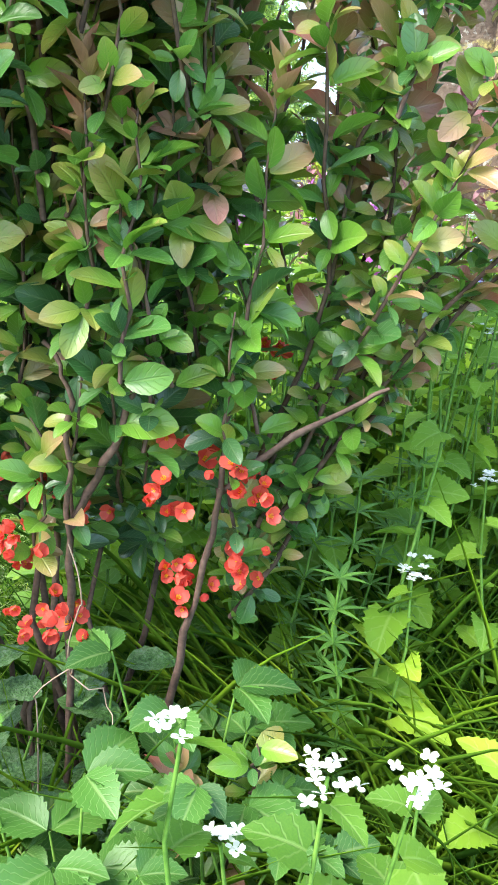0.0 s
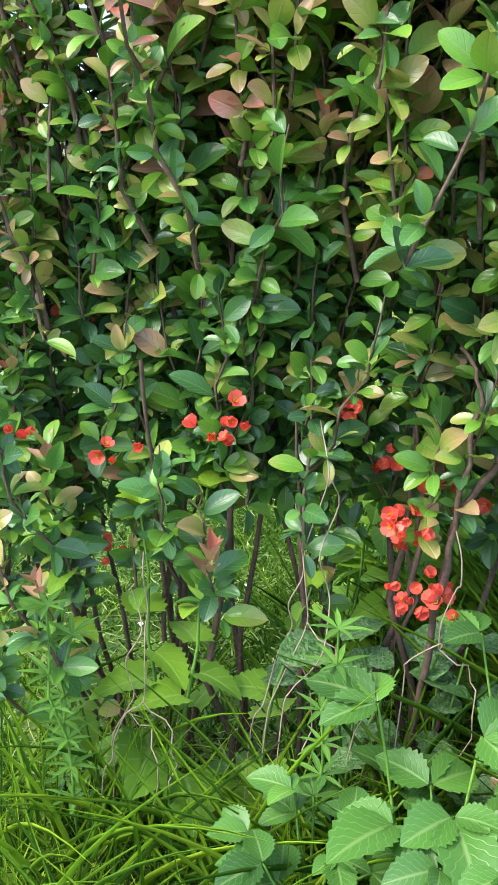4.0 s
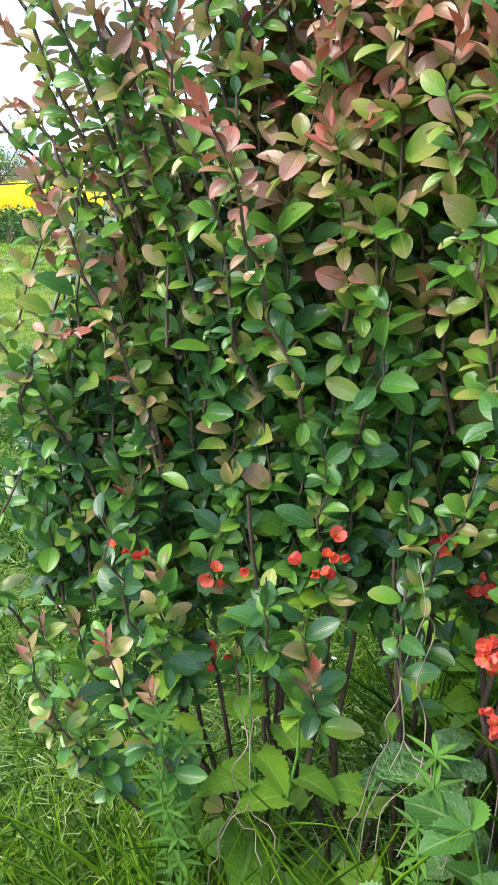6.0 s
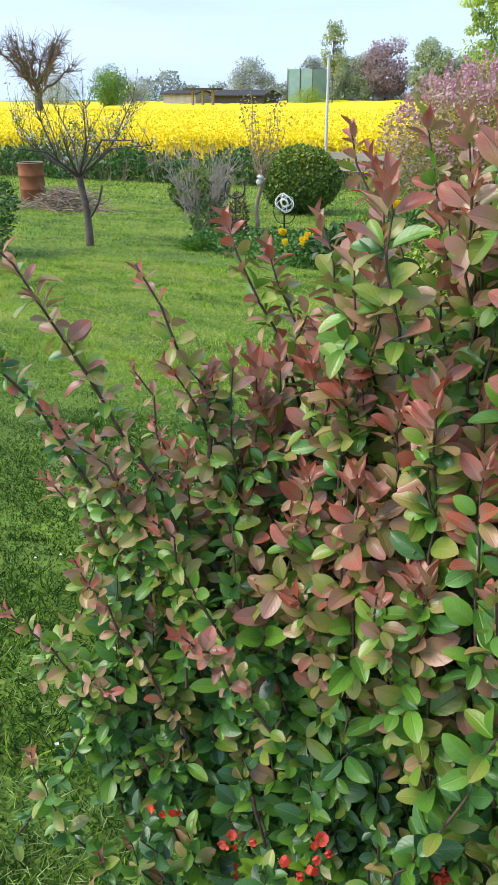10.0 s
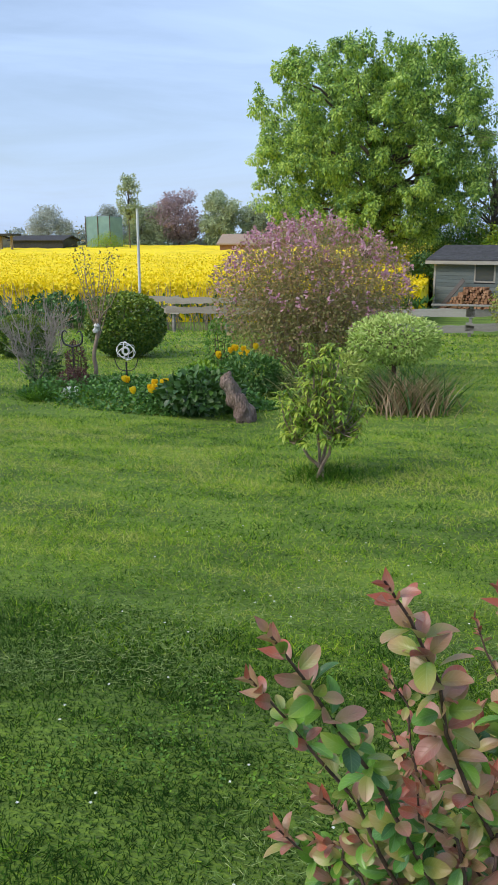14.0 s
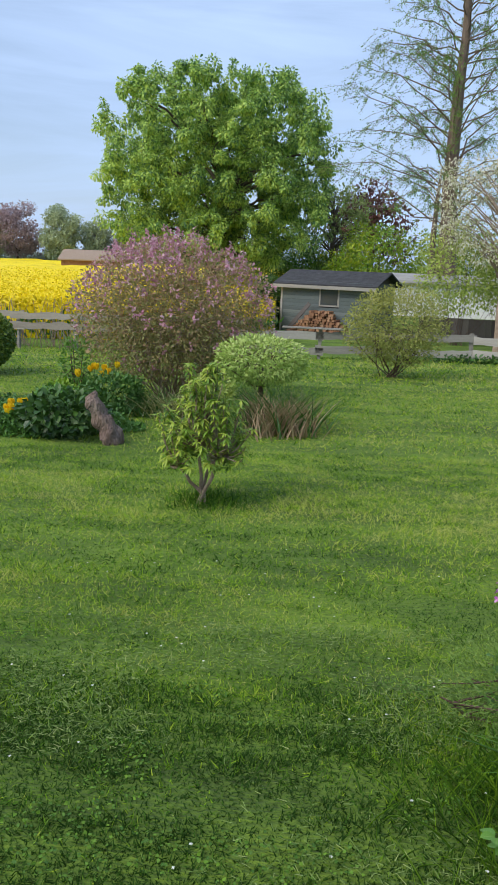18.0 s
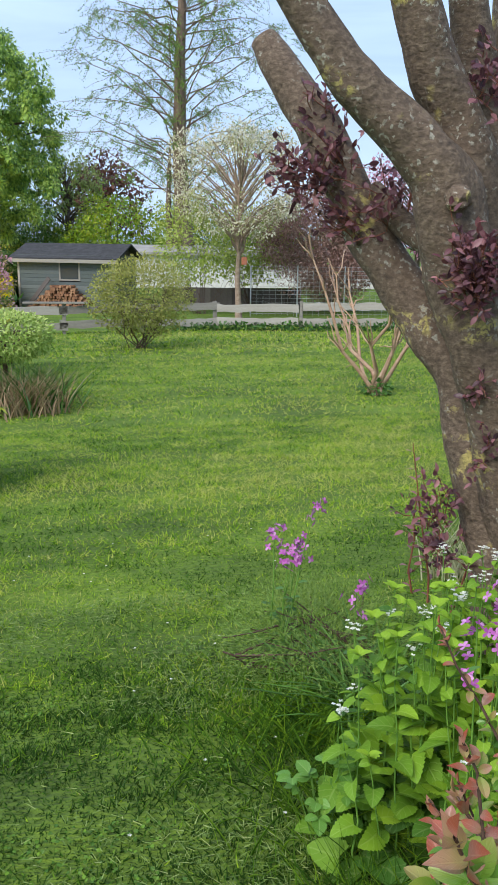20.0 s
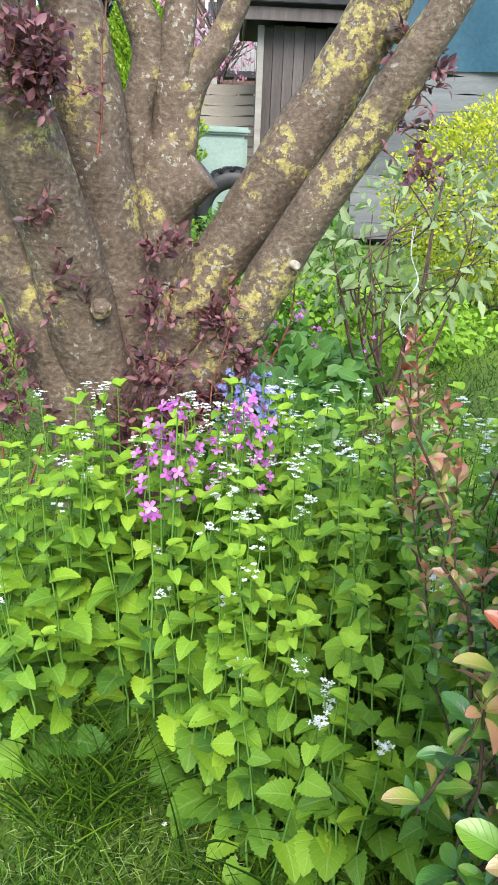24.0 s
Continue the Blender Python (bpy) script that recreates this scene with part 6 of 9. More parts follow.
def bare_shrub(name, x, y, h, w, n, label, stem=None, leaf=None, category="bush", leaves=0, r=0.008, size=0.03, fan=0.5, base_w=0.05, twigs=9):
    """Many thin forking stems, nearly leafless."""
    z = gz(x, y)
    t = thing(name, x, y, z, label, category)
    fine, lv = [], Leaves()
    for k in range(n):
        a = RNG.random() * 6.28
        tip = np.array([x + np.cos(a) * w / 2 * RNG.random() ** fan, y + np.sin(a) * w / 2 * RNG.random() ** fan, z + h * RNG.uniform(0.7, 1.0)])
        pts = bow((x + RNG.normal(0, base_w), y + RNG.normal(0, base_w), z - 0.02), tip, 7, sag=((tip[0] - x) * 0.1, (tip[1] - y) * 0.1, 0), wob=w * 0.02)
        part("stem", tube_mesh("stem", [(pts, np.linspace(r, r * 0.25, 7))], stem or M_TWIG, 6), t)
        for _ in range(twigs):
            j = RNG.integers(2, 6)
            e = pts[j] + unit(unit(tip - pts[0]) + RNG.normal(0, 0.45, 3)) * h * RNG.uniform(0.1, 0.28)
            fine.append((bow(pts[j], e, 4, wob=w * 0.008), np.linspace(r * 0.4, r * 0.15, 4)))
            for _ in range(leaves):
                lv.add(pts[j] + (e - pts[j]) * RNG.random(), rand_dirs(1)[0], rand_dirs(1, 1.0)[0], size * RNG.uniform(0.6, 1.3), RNG.random())
    part("twig_work", tube_mesh("twigs", fine, stem or M_TWIG, 4), t, kind="stuff")
    if lv.rows:
        part("foliage", lv.mesh("leaves", leaf_shape("ovate", rows=3, cols=2), leaf), t, kind="stuff")
    return t


M_JUNIPER = leafy("juniper_needle", [(0.0, (0.05, 0.11, 0.02)), (0.5, (0.12, 0.22, 0.035)), (1.0, (0.23, 0.34, 0.06))], rough=0.6, vein=0.0, through_light=0.2, bump=0)
# juniper carpets, leafy shrubs and tufts near the plum tree
bush("juniper", 0.12, 3.32, 0.8, 0.36, M_JUNIPER, "low feathery green juniper beside the lawn", 15000, 0.02, (0.3, 1.0), 8, "lance", base=0.0, wide=0.16, up=0.2, lumps=18, shell=0.2)
herb("columbine", -0.2, 2.36, 0.27, 12, 0.045, "pale grey-green lobed columbine leaves at the lawn's edge", 0.85, 0.07, None, NETTLE)
bush("juniper", 1.9, 2.5, 0.9, 0.26, M_JUNIPER, "low green juniper carpet with brown patches", 3000, 0.04, (0.3, 0.9), 8, "lance", base=0.0, wide=0.16, up=0.3)
M_EUON = leafy("euonymus_leaf", [(0.0, (0.1, 0.2, 0.012)), (0.45, (0.32, 0.4, 0.02)), (1.0, (0.7, 0.66, 0.04))], rough=0.45, vein=0.1, through_light=0.3)
M_VIB = leafy("grey_green_leaf", [(0.0, (0.07, 0.14, 0.045)), (0.5, (0.2, 0.29, 0.1)), (1.0, (0.4, 0.47, 0.24))], rough=0.55, vein=0.3, through_light=0.3)
bush("viburnum_bush", 2.75, 2.65, 1.15, 1.3, M_VIB, "open shrub with drooping grey-green leaves", 480, 0.08, (0.3, 0.9), 10, "lance", base=0.35, wide=0.45, droop=0.4, stems_r=0.012)
bush("euonymus_bush", 5.75, 3.15, 1.9, 1.75, M_EUON, "bright yellow-green variegated euonymus bush", 15000, 0.04, (0.1, 1.0), 8, base=0.0)
twine = thing("garden_twine", 2.2, 2.4, 1.11, "loose end of white twine hanging in the shrub", "twine")
for off in (0.0, 0.012):
    tw_pts = np.array([(2.2, 2.4 + off, 1.11), (2.18, 2.4, 1.0 - off), (2.185 + off, 2.36, 0.88), (2.14, 2.4, 0.78), (2.12 - off, 2.38, 0.67), (2.14, 2.32, 0.65)])
    part("strand", tube_mesh("strand", [(smooth_path(np.c_[tw_pts, np.full(6, 0.0022)])[:, :3], 0.0013)], M_WHITE, 5), twine)
bush("low_shrub", 4.1, 4.3, 1.5, 1.0, M_TREE, "green leafy shrub beside the euonymus", 2200, 0.07, (0.2, 0.8), 5, base=0.0)
bush("ivy_mound", 2.2, 3.3, 1.4, 0.5, M_WEED, "mound of broad green leaves behind the tree", 900, 0.1, (0.3, 0.9), 0, base=0.0, wide=0.8)
bush("ivy_mound", 1.5, 2.75, 0.9, 0.5, M_WEED, "mound of broad green leaves behind the tree", 600, 0.09, (0.2, 0.8), 0, base=0.0, wide=0.8)
bush("ivy_mound", 3.9, 3.6, 2.2, 0.45, M_MUSTARD, "low fresh green ground plants", 3600, 0.055, (0.3, 0.9), 0, base=0.0, wide=0.7)

M_STRAW = leafy("straw_blade", [(0.0, (0.3, 0.3, 0.12)), (0.5, (0.5, 0.5, 0.28)), (1.0, (0.7, 0.68, 0.48))], rough=0.6, vein=0.0, through_light=0.3, bump=0)
dead = thing("iris_clump", 1.12, 4.1, gz(1.12, 4.1), "clump of upright straw-coloured iris leaves", "plant")


def strap_clump(parent, x, y, n, h, wd, mat, tone, spread, lean=0.8, name="strap_growth"):
    px, py = x + RNG.normal(0, spread, n), y + RNG.normal(0, spread, n)
    a = RNG.random(n) * 6.28
    al = np.stack([np.cos(a) * lean, np.sin(a) * lean, RNG.uniform(0.7, 1.6, n)], -1)
    nn = np.stack([-np.cos(a), -np.sin(a), np.full(n, 0.9)], -1)
    me = leaves_mesh(name, leaf_shape("blade", rows=6, cols=2, width=0.1, fold=0.2, curl=0.4), np.stack([px, py, ground_z(px, py) - 0.01], -1), al, nn, h * RNG.uniform(0.5, 1.1, n), np.clip(tone + RNG.normal(0, 0.15, n), 0, 1), mat, wd * 10)
    return part(name, me, parent, kind="stuff")


strap_clump(dead, 1.12, 4.1, 70, 0.42, 0.01, M_STRAW, 0.6, 0.06, 0.22)
verge = thing("grass_tuft", -0.12, 3.05, gz(-0.12, 3.05), "tuft of long uncut grass at the lawn's edge", "grass", kind="stuff")
grass_tuft(verge, -0.04, 2.98, 240, 0.2, 0.09, 0.32, lean=0.35, wd=0.008)
tuft2 = thing("aquilegia_clump", 0.25, 3.0, gz(0.25, 3.0), "clump of fresh green leaves by the trunk", "plant")
strap_clump(tuft2, 0.22, 3.0, 160, 0.42, 0.016, M_WEED, 0.55, 0.1)

# golden conifers behind the tree
M_THUJA = leafy("thuja_spray", [(0.0, (0.05, 0.15, 0.012)), (0.5, (0.18, 0.34, 0.02)), (1.0, (0.40, 0.5, 0.035))], rough=0.55, vein=0.0, through_light=0.25, bump=0)


def thuja(x, y, w, h, n, tone, label):
    z = gz(x, y)
    t = thing("golden_thuja", x, y, z, label, "conifer", group="golden conifers")
    part("trunk", tube_mesh("trunk", [(bow((x, y, z - 0.05), (x, y, z + h * 0.9), 6), np.linspace(0.09, 0.02, 6))], M_BARK, 8), t)
    f = RNG.random(n) ** 0.9
    a = RNG.random(n) * 6.28
    lump = 1 + 0.12 * np.sin(5 * a + 9 * f) + 0.1 * np.sin(11 * f * 6.28 + 3 * a)
    r = w / 2 * np.clip(np.sin(np.pi * np.clip(f * 0.9 + 0.14, 0, 1)) ** 0.7, 0.05, 1) * lump * RNG.uniform(0.78, 1.02, n)
    P = np.stack([x + r * np.cos(a), y + r * np.sin(a), z + f * h], -1)
    out = np.stack([np.cos(a), np.sin(a), np.full(n, 0.9)], -1)
    nn = unit(np.stack([np.cos(a), np.sin(a), np.zeros(n)], -1) + RNG.normal(0, 0.6, (n, 3)))
    tn = np.clip(tone + RNG.normal(0, 0.16, n) + 0.25 * (RNG.random(n) < 0.2), 0, 1)
    part("spray_foliage", leaves_mesh("sprays", leaf_shape("obovate", rows=3, cols=2, width=0.55, fold=0.1, curl=0.25), P, unit(out + RNG.normal(0, 0.35, (n, 3))), nn, RNG.uniform(0.028, 0.065, n), tn, M_THUJA), t, kind="stuff")


thuja(5.85, 7.12, 1.25, 2.9, 30000, 0.55, "rounded golden-green thuja behind the plum tree")
thuja(6.35, 8.7, 1.0, 3.3, 18000, 0.6, "slim golden conifer with upright tips")
thuja(5.85, 9.3, 0.9, 3.1, 15000, 0.6, "slim golden conifer with upright tips")
thuja(7.0, 8.0, 0.9, 3.0, 15000, 0.5, "slim golden conifer with upright tips")
tree("blue_spruce", 21.6, 21.2, 12, 5.4, M_BLUEFIR, "tall dark blue-green spruce behind the houses", 90000, 0.17, (0.2, 0.9), 0.02, 0.2, 420, "lance", clump_r=0.09, wide=0.3, droop=0.5, shell=0.1)

# ---------------------------------------------------------------- shrubs on the lawn
bush("box_ball", -7.42, 15.9, 1.66, 1.32, M_BOX, "large clipped round box bush on the lawn", 12000, 0.062, (0.2, 1.0), 5, base=0.02, lumps=0, shell=0.82, group="box balls", wide=0.7)
bush("box_ball", -9.5, 15.3, 1.25, 0.86, M_BOX, "smaller clipped round box bush on the lawn", 7500, 0.06, (0.2, 0.95), 5, base=0.02, lumps=0, shell=0.82, group="box balls", wide=0.7)
M_LILACLEAF = leafy("bronze_leaf", [(0.0, (0.14, 0.16, 0.05)), (0.45, (0.3, 0.29, 0.09)), (0.75, (0.42, 0.28, 0.14)), (1.0, (0.48, 0.25, 0.2))], rough=0.5, vein=0.05, through_light=0.35)
M_PETAL_LILAC = leafy("lilac_petal", [(0.0, (0.42, 0.17, 0.24)), (0.5, (0.6, 0.3, 0.38)), (1.0, (0.74, 0.5, 0.56))], rough=0.6, vein=0.0, through_light=0.35, bump=0)
bush("lilac_bush", -2.87, 12.7, 3.1, 2.45, M_LILACLEAF, "large lilac bush with pink-purple flowers", 27000, 0.05, (0.0, 1.0), 60, base=0.12, lumps=26, shell=0.12, stem=M_TWIG, flowers=(M_PETAL_LILAC, 4600, 0.045), panicle=11)
bush("currant_bush", -4.55, 13.3, 0.55, 1.0, M_TREE, "small upright green bush beside the lilac", 700, 0.06, (0.3, 0.8), 8, base=0.05)
M_LAUREL = leafy("laurel_leaf", [(0.0, (0.06, 0.15, 0.02)), (0.5, (0.22, 0.36, 0.035)), (1.0, (0.48, 0.54, 0.07))], rough=0.4, vein=0.2, through_light=0.3)


def build_laurel():
    x, y = -1.59, 6.62
    z = gz(x, y)
    t = thing("laurel_bush", x, y, z, "small open laurel bush with whorls of long leaves", "bush")
    lv = Leaves()
    forks = [np.array([x + dx, y + dy, z + dz]) for dx, dy, dz in ((-0.2, -0.05, 0.3), (-0.05, 0.06, 0.42), (0.1, -0.06, 0.38), (0.02, 0.1, 0.3))]
    for f in forks:
        part("stem", tube_mesh("stem", [(bow((x + RNG.normal(0, 0.03), y + RNG.normal(0, 0.03), z - 0.02), f, 6, wob=0.012), np.linspace(0.018, 0.011, 6))], M_TWIG, 7), t)
    for k in range(125):
        a = RNG.random() * 6.28
        hh = RNG.uniform(0.78, 1.1) if k < 30 else RNG.uniform(0.36, 0.85)
        r = RNG.uniform(0.02, 0.18) if k < 30 else RNG.uniform(0.16, 0.39)
        tip = np.array([x - 0.05 * (k < 30) + np.cos(a) * r, y + np.sin(a) * r, z + hh])
        f = min(forks, key=lambda p: np.linalg.norm(p - tip))
        pts = bow(f, tip, 6, sag=(np.cos(a) * 0.03, np.sin(a) * 0.03, -0.02), wob=0.01)
        part("twig", tube_mesh("twig", [(pts, np.linspace(0.008, 0.003, 6))], M_TWIG, 5), t)
        for w in range(3):
            p = pts[-1] - unit(pts[-1] - pts[-3]) * 0.05 * w
            for j in range(8):
                b = 2.4 * j + w
                d = np.array([np.cos(b), np.sin(b), RNG.uniform(-0.7, 0.5)])
                lv.add(p, d, (-0.3 * np.cos(b), -0.3 * np.sin(b), 1), RNG.uniform(0.045, 0.085), np.clip(RNG.normal(0.68 - 0.13 * w, 0.26), 0, 1))
    part("foliage", lv.mesh("leaves", leaf_shape("lance", rows=4, cols=2, width=0.3, fold=0.2, curl=0.3), M_LAUREL), t, kind="stuff")


build_laurel()
skirt = thing("grass_skirt", -1.57, 6.6, gz(-1.57, 6.6), "longer grass round the laurel's foot", "grass", kind="stuff")
grass_tuft(skirt, -1.56, 6.62, 500, 0.15, 0.17, 0.25, lean=0.6, wd=0.008)

M_GOLD = leafy("golden_foliage", [(0.0, (0.1, 0.2, 0.025)), (0.5, (0.27, 0.38, 0.05)), (1.0, (0.55, 0.58, 0.16))], rough=0.5, vein=0.1, through_light=0.3)
bush("dappled_willow", -1.4, 10.7, 1.22, 0.62, M_VARIEG, "dappled willow shrub with cream and green leaves", 5200, 0.055, (0.15, 0.95), 9, "lance", base=0.0, wide=0.4, z=gz(-1.4, 10.7) + 0.54, lumps=12)
part("trunk", tube_mesh("trunk", [(bow((-1.4, 10.7, gz(-1.4, 10.7) - 0.05), (-1.4, 10.7, gz(-1.4, 10.7) + 0.75), 4), [0.04, 0.035, 0.03, 0.025])], M_STEM, 8), bpy.data.objects["dappled_willow"])
bush("spindle_bush", -1.95, 9.8, 0.6, 0.75, M_GOLD, "golden yellow-green bush behind the laurel", 1800, 0.065, (0.3, 1.0), 8, "lance", base=0.05, wide=0.4)
flax = thing("flax_clump", -1.16, 10.15, gz(-1.16, 10.15), "clump of strap leaves with rusty dead skirts", "plant")
strap_clump(flax, -1.14, 10.2, 260, 0.7, 0.018, M_WEED, 0.45, 0.2, 0.4, "green_growth")
strap_clump(flax, -1.16, 10.05, 340, 0.6, 0.018, M_TAN, 0.66, 0.2, 0.35, "rusty_growth")
flax2 = thing("dead_strap_clump", -2.6, 11.35, gz(-2.6, 11.35), "grey dead strap leaves under the lilac", "plant")
strap_clump(flax2, -2.6, 11.35, 260, 0.55, 0.018, M_STRAW, 0.1, 0.22, 0.9, "dead_growth")
strap_clump(flax2, -3.0, 11.5, 240, 0.5, 0.018, M_WEED, 0.3, 0.3, 0.8, "green_growth")

# ---------------------------------------------------------------- the island bed


def build_bed():
    t = thing("ground_cover", -4.7, 9.8, gz(-4.7, 9.8), "low green ground cover filling the island bed", "plants", kind="stuff")
    n = 9000
    a, r = RNG.random(n) * 6.28, np.sqrt(RNG.random(n))
    x = -4.75 + 1.9 * r * np.cos(a) + 0.25 * np.sin(3 * a)
    y = 10.25 - 0.28 * (x + 4.75) + 1.0 * r * np.sin(a)
    edge = np.clip((1 - r) * 4, 0.15, 1)
    z = ground_z(x, y) + edge * RNG.uniform(0.02, 0.26, n)
    d = rand_dirs(n, 0.2)
    part("foliage", leaves_mesh("leaves", leaf_shape("ovate", rows=3, cols=2, width=0.6), np.stack([x, y, z], -1), d, rand_dirs(n, 1.4), RNG.uniform(0.03, 0.075, n), np.clip(RNG.normal(0.45, 0.2, n), 0, 1), M_WEED), t, kind="stuff")


build_bed()
bush("hellebore", -3.55, 9.35, 1.0, 0.52, M_BOX, "dark blue-green hellebore clump", 800, 0.09, (0.0, 0.4), 0, "ovate", base=0.0, wide=0.7, category="plant")
bush("leafy_perennial", -3.9, 10.3, 0.8, 0.48, M_WEED, "fresh green perennial clump in the bed", 1100, 0.065, (0.3, 0.8), 0, base=0.0, category="plant")
bush("leafy_perennial", -3.4, 11.2, 1.0, 0.56, M_WEED, "dark green perennial clump under the lilac", 1500, 0.065, (0.05, 0.5), 0, base=0.0, category="plant")
bush("lime_perennial", -4.05, 10.9, 0.5, 0.5, M_LIME, "lime-green perennial in the bed", 400, 0.06, (0.2, 0.7), 0, base=0.0, category="plant")

T_PETAL = leaf_shape("obovate", rows=4, cols=2, width=0.75, fold=0.0, curl=-0.25)


def build_tulip():
    t = thing("tulip", 0, 0, 0, "yellow tulip in full flower", "flower", group="tulips in the bed")
    part("stem", tube_mesh("stem", [(bow((0, 0, -0.4), (0.01, 0, 0.36), 4), [0.006, 0.005, 0.005, 0.005])], M_GREENSTEM, 5), t)
    for k in range(2):
        a = k * 3.0
        part("leaf", leaves_mesh("leaf", leaf_shape("lance", rows=5, cols=2, width=0.22, curl=0.3), [(0, 0, 0)], [(math.cos(a) * 0.4, math.sin(a) * 0.4, 1)], [(-math.cos(a), -math.sin(a), 0.4)], 0.26, [0.4], M_WEED), t)
    a = np.arange(6) * 1.047
    P = np.stack([0.01 + 0.008 * np.cos(a), 0.008 * np.sin(a), np.full(6, 0.355)], -1)
    part("flower", leaves_mesh("flower", T_PETAL, P, np.stack([np.cos(a) * 0.55, np.sin(a) * 0.55, np.ones(6)], -1), np.stack([-np.cos(a), -np.sin(a), np.full(6, 0.4)], -1), 0.095, RNG.random(6), M_PETAL_YELLOW), t)
    return t


tulip = build_tulip()
tulip_at = [(-4.2 + RNG.uniform(-0.22, 0.24), 9.5 + RNG.uniform(-0.2, 0.2)) for _ in range(11)] + [(-3.72 + RNG.uniform(-0.24, 0.26), 11.5 + RNG.uniform(-0.2, 0.2)) for _ in range(9)] + [(-4.95, 10.3), (-4.9, 10.2)]
for k, (x, y) in enumerate(tulip_at):
    m = pose(x, y, gz(x, y) + (RNG.uniform(-0.2, -0.04) if y < 11 else RNG.uniform(0.12, 0.3)), RNG.normal(0, 6), RNG.normal(0, 6), RNG.uniform(0, 360))
    if k == 0:
        tulip.matrix_basis = m
    else:
        copy_thing(tulip, m)


def ring_path(c, r, nrm, n=24):
    nrm = unit(nrm)
    a = unit(np.cross(nrm, (0.3, 0.2, 0.9)))
    b = np.cross(nrm, a)
    th = np.linspace(0, 2 * np.pi, n + 1)
    return np.array(c) + r * (np.cos(th)[:, None] * a + np.sin(th)[:, None] * b)


def build_spinner():
    x, y = -5.0, 10.4
    z = gz(x, y)
    t = thing("wind_spinner", x, y, z, "white metal wire ball on a black garden stake", "ornament")
    part("stake", tube_mesh("stake", [(bow((x, y, z - 0.05), (x, y, z + 0.5), 3), 0.013)], M_BLACK, 8), t)
    c = (x, y, z + 0.65)
    for nrm in ((1, 0.2, 0.1), (0.2, 1, 0.3), (0.5, -0.5, 0.8), (-0.6, 0.3, 0.7)):
        part("hoop", tube_mesh("hoop", [(ring_path(c, 0.13, nrm), 0.006)], M_WHITE, 8), t)
    part("hub", tube_mesh("hub", [(ring_path(c, 0.05, (0, 1, 0.2)), 0.014)], M_WHITE, 8), t)
    for s in (-1, 1):
        part("arm", tube_mesh("arm", [(bow((x, y, z + 0.38), (x + s * 0.17, y, z + 0.54), 5, sag=(s * 0.03, 0, -0.05)), 0.007)], M_BLACK, 6), t)


build_spinner()


def build_log():
    x, y = -2.98, 9.0
    z = gz(x, y)
    t = thing("log_post", x, y, z, "leaning weathered reddish log at the bed's edge", "log")
    M = surface("red_log", [(0.1, 0.065, 0.05), (0.22, 0.155, 0.125), (0.38, 0.29, 0.245)], rough=0.9, scale=9, fine=45, bump=1.0, dist=0.04, stretch=(1, 1, 0.4))
    part("log", limb_mesh("log", [(x + 0.06, y, z - 0.05, 0.11), (x + 0.04, y, z + 0.12, 0.12), (x - 0.06, y, z + 0.3, 0.085), (x - 0.15, y, z + 0.46, 0.085), (x - 0.2, y, z + 0.53, 0.06)], M, 20, 0.5, 0.5), t)


build_log()



def build_young_tree():
    x, y = -5.93, 11.2
    z = gz(x, y)
    t = thing("young_cherry", x, y, z, "young crooked cherry tree with reddish spring shoots", "tree")
    part("trunk", limb_mesh("trunk", [(x, y, z - 0.05, 0.04), (x + 0.08, y, z + 0.25, 0.032), (x + 0.06, y, z + 0.5, 0.03), (x + 0.13, y, z + 0.8, 0.028), (x + 0.16, y, z + 1.05, 0.024)], M_TWIG, 10, 0.1), t)
    lv = Leaves()
    top = np.array([x + 0.15, y, z + 1.0])
    for k in range(12):
        a = k * 2.4
        tip = top + np.array([np.cos(a) * RNG.uniform(0.15, 0.5), np.sin(a) * RNG.uniform(0.1, 0.4), RNG.uniform(0.6, 1.15)])
        pts = bow(top - (0, 0, 0.25 * RNG.random()), tip, 6, sag=((tip[0] - top[0]) * 0.15, 0, 0), wob=0.015)
        part("branch", tube_mesh("branch", [(pts, np.linspace(0.009, 0.003, 6))], M_TWIG, 6), t)
        for j in range(34):
            p = pts[1] + (tip - pts[1]) * (j / 24)
            lv.add(p + RNG.normal(0, 0.02, 3), rand_dirs(1)[0], rand_dirs(1, 0.8)[0], RNG.uniform(0.03, 0.06), RNG.uniform(0.2, 0.8))
    part("foliage", lv.mesh("leaves", leaf_shape("ovate", rows=3, cols=2), M_LILACLEAF), t, kind="stuff")
    part("fleece_ball", limb_mesh("fleece_ball", [(x + 0.12, y - 0.02, z + 0.84, 0.03), (x + 0.12, y - 0.02, z + 0.88, 0.05), (x + 0.14, y - 0.02, z + 0.94, 0.047), (x + 0.15, y - 0.02, z + 0.98, 0.02)], M_WHITE, 14, 0.9), t, "white fleece tied round the graft")


build_young_tree()


def build_hooks():
    """Two curled iron horns on a short stake."""
    x, y = -5.98, 10.75
    z = gz(x, y)
    t = thing("curled_ornament", x, y, z, "black iron ornament with two curled horns", "ornament")
    part("stake", tube_mesh("stake", [(bow((x, y, z - 0.05), (x, y, z + 0.72), 3), 0.008)], M_BLACK, 6), t)
    for s in (-1, 1):
        a = np.linspace(-1.5, 2.6, 14)
        r = np.linspace(0.1, 0.035, 14)
        pts = np.stack([x + s * (0.1 + r * np.cos(a) * 0.8), np.full(14, y), z + 0.82 + r * np.sin(a) * 1.3], -1)
        part("horn", tube_mesh("horn", [(np.concatenate([[(x, y, z + 0.66)], pts]), np.linspace(0.016, 0.006, 15))], M_BLACK, 7), t)


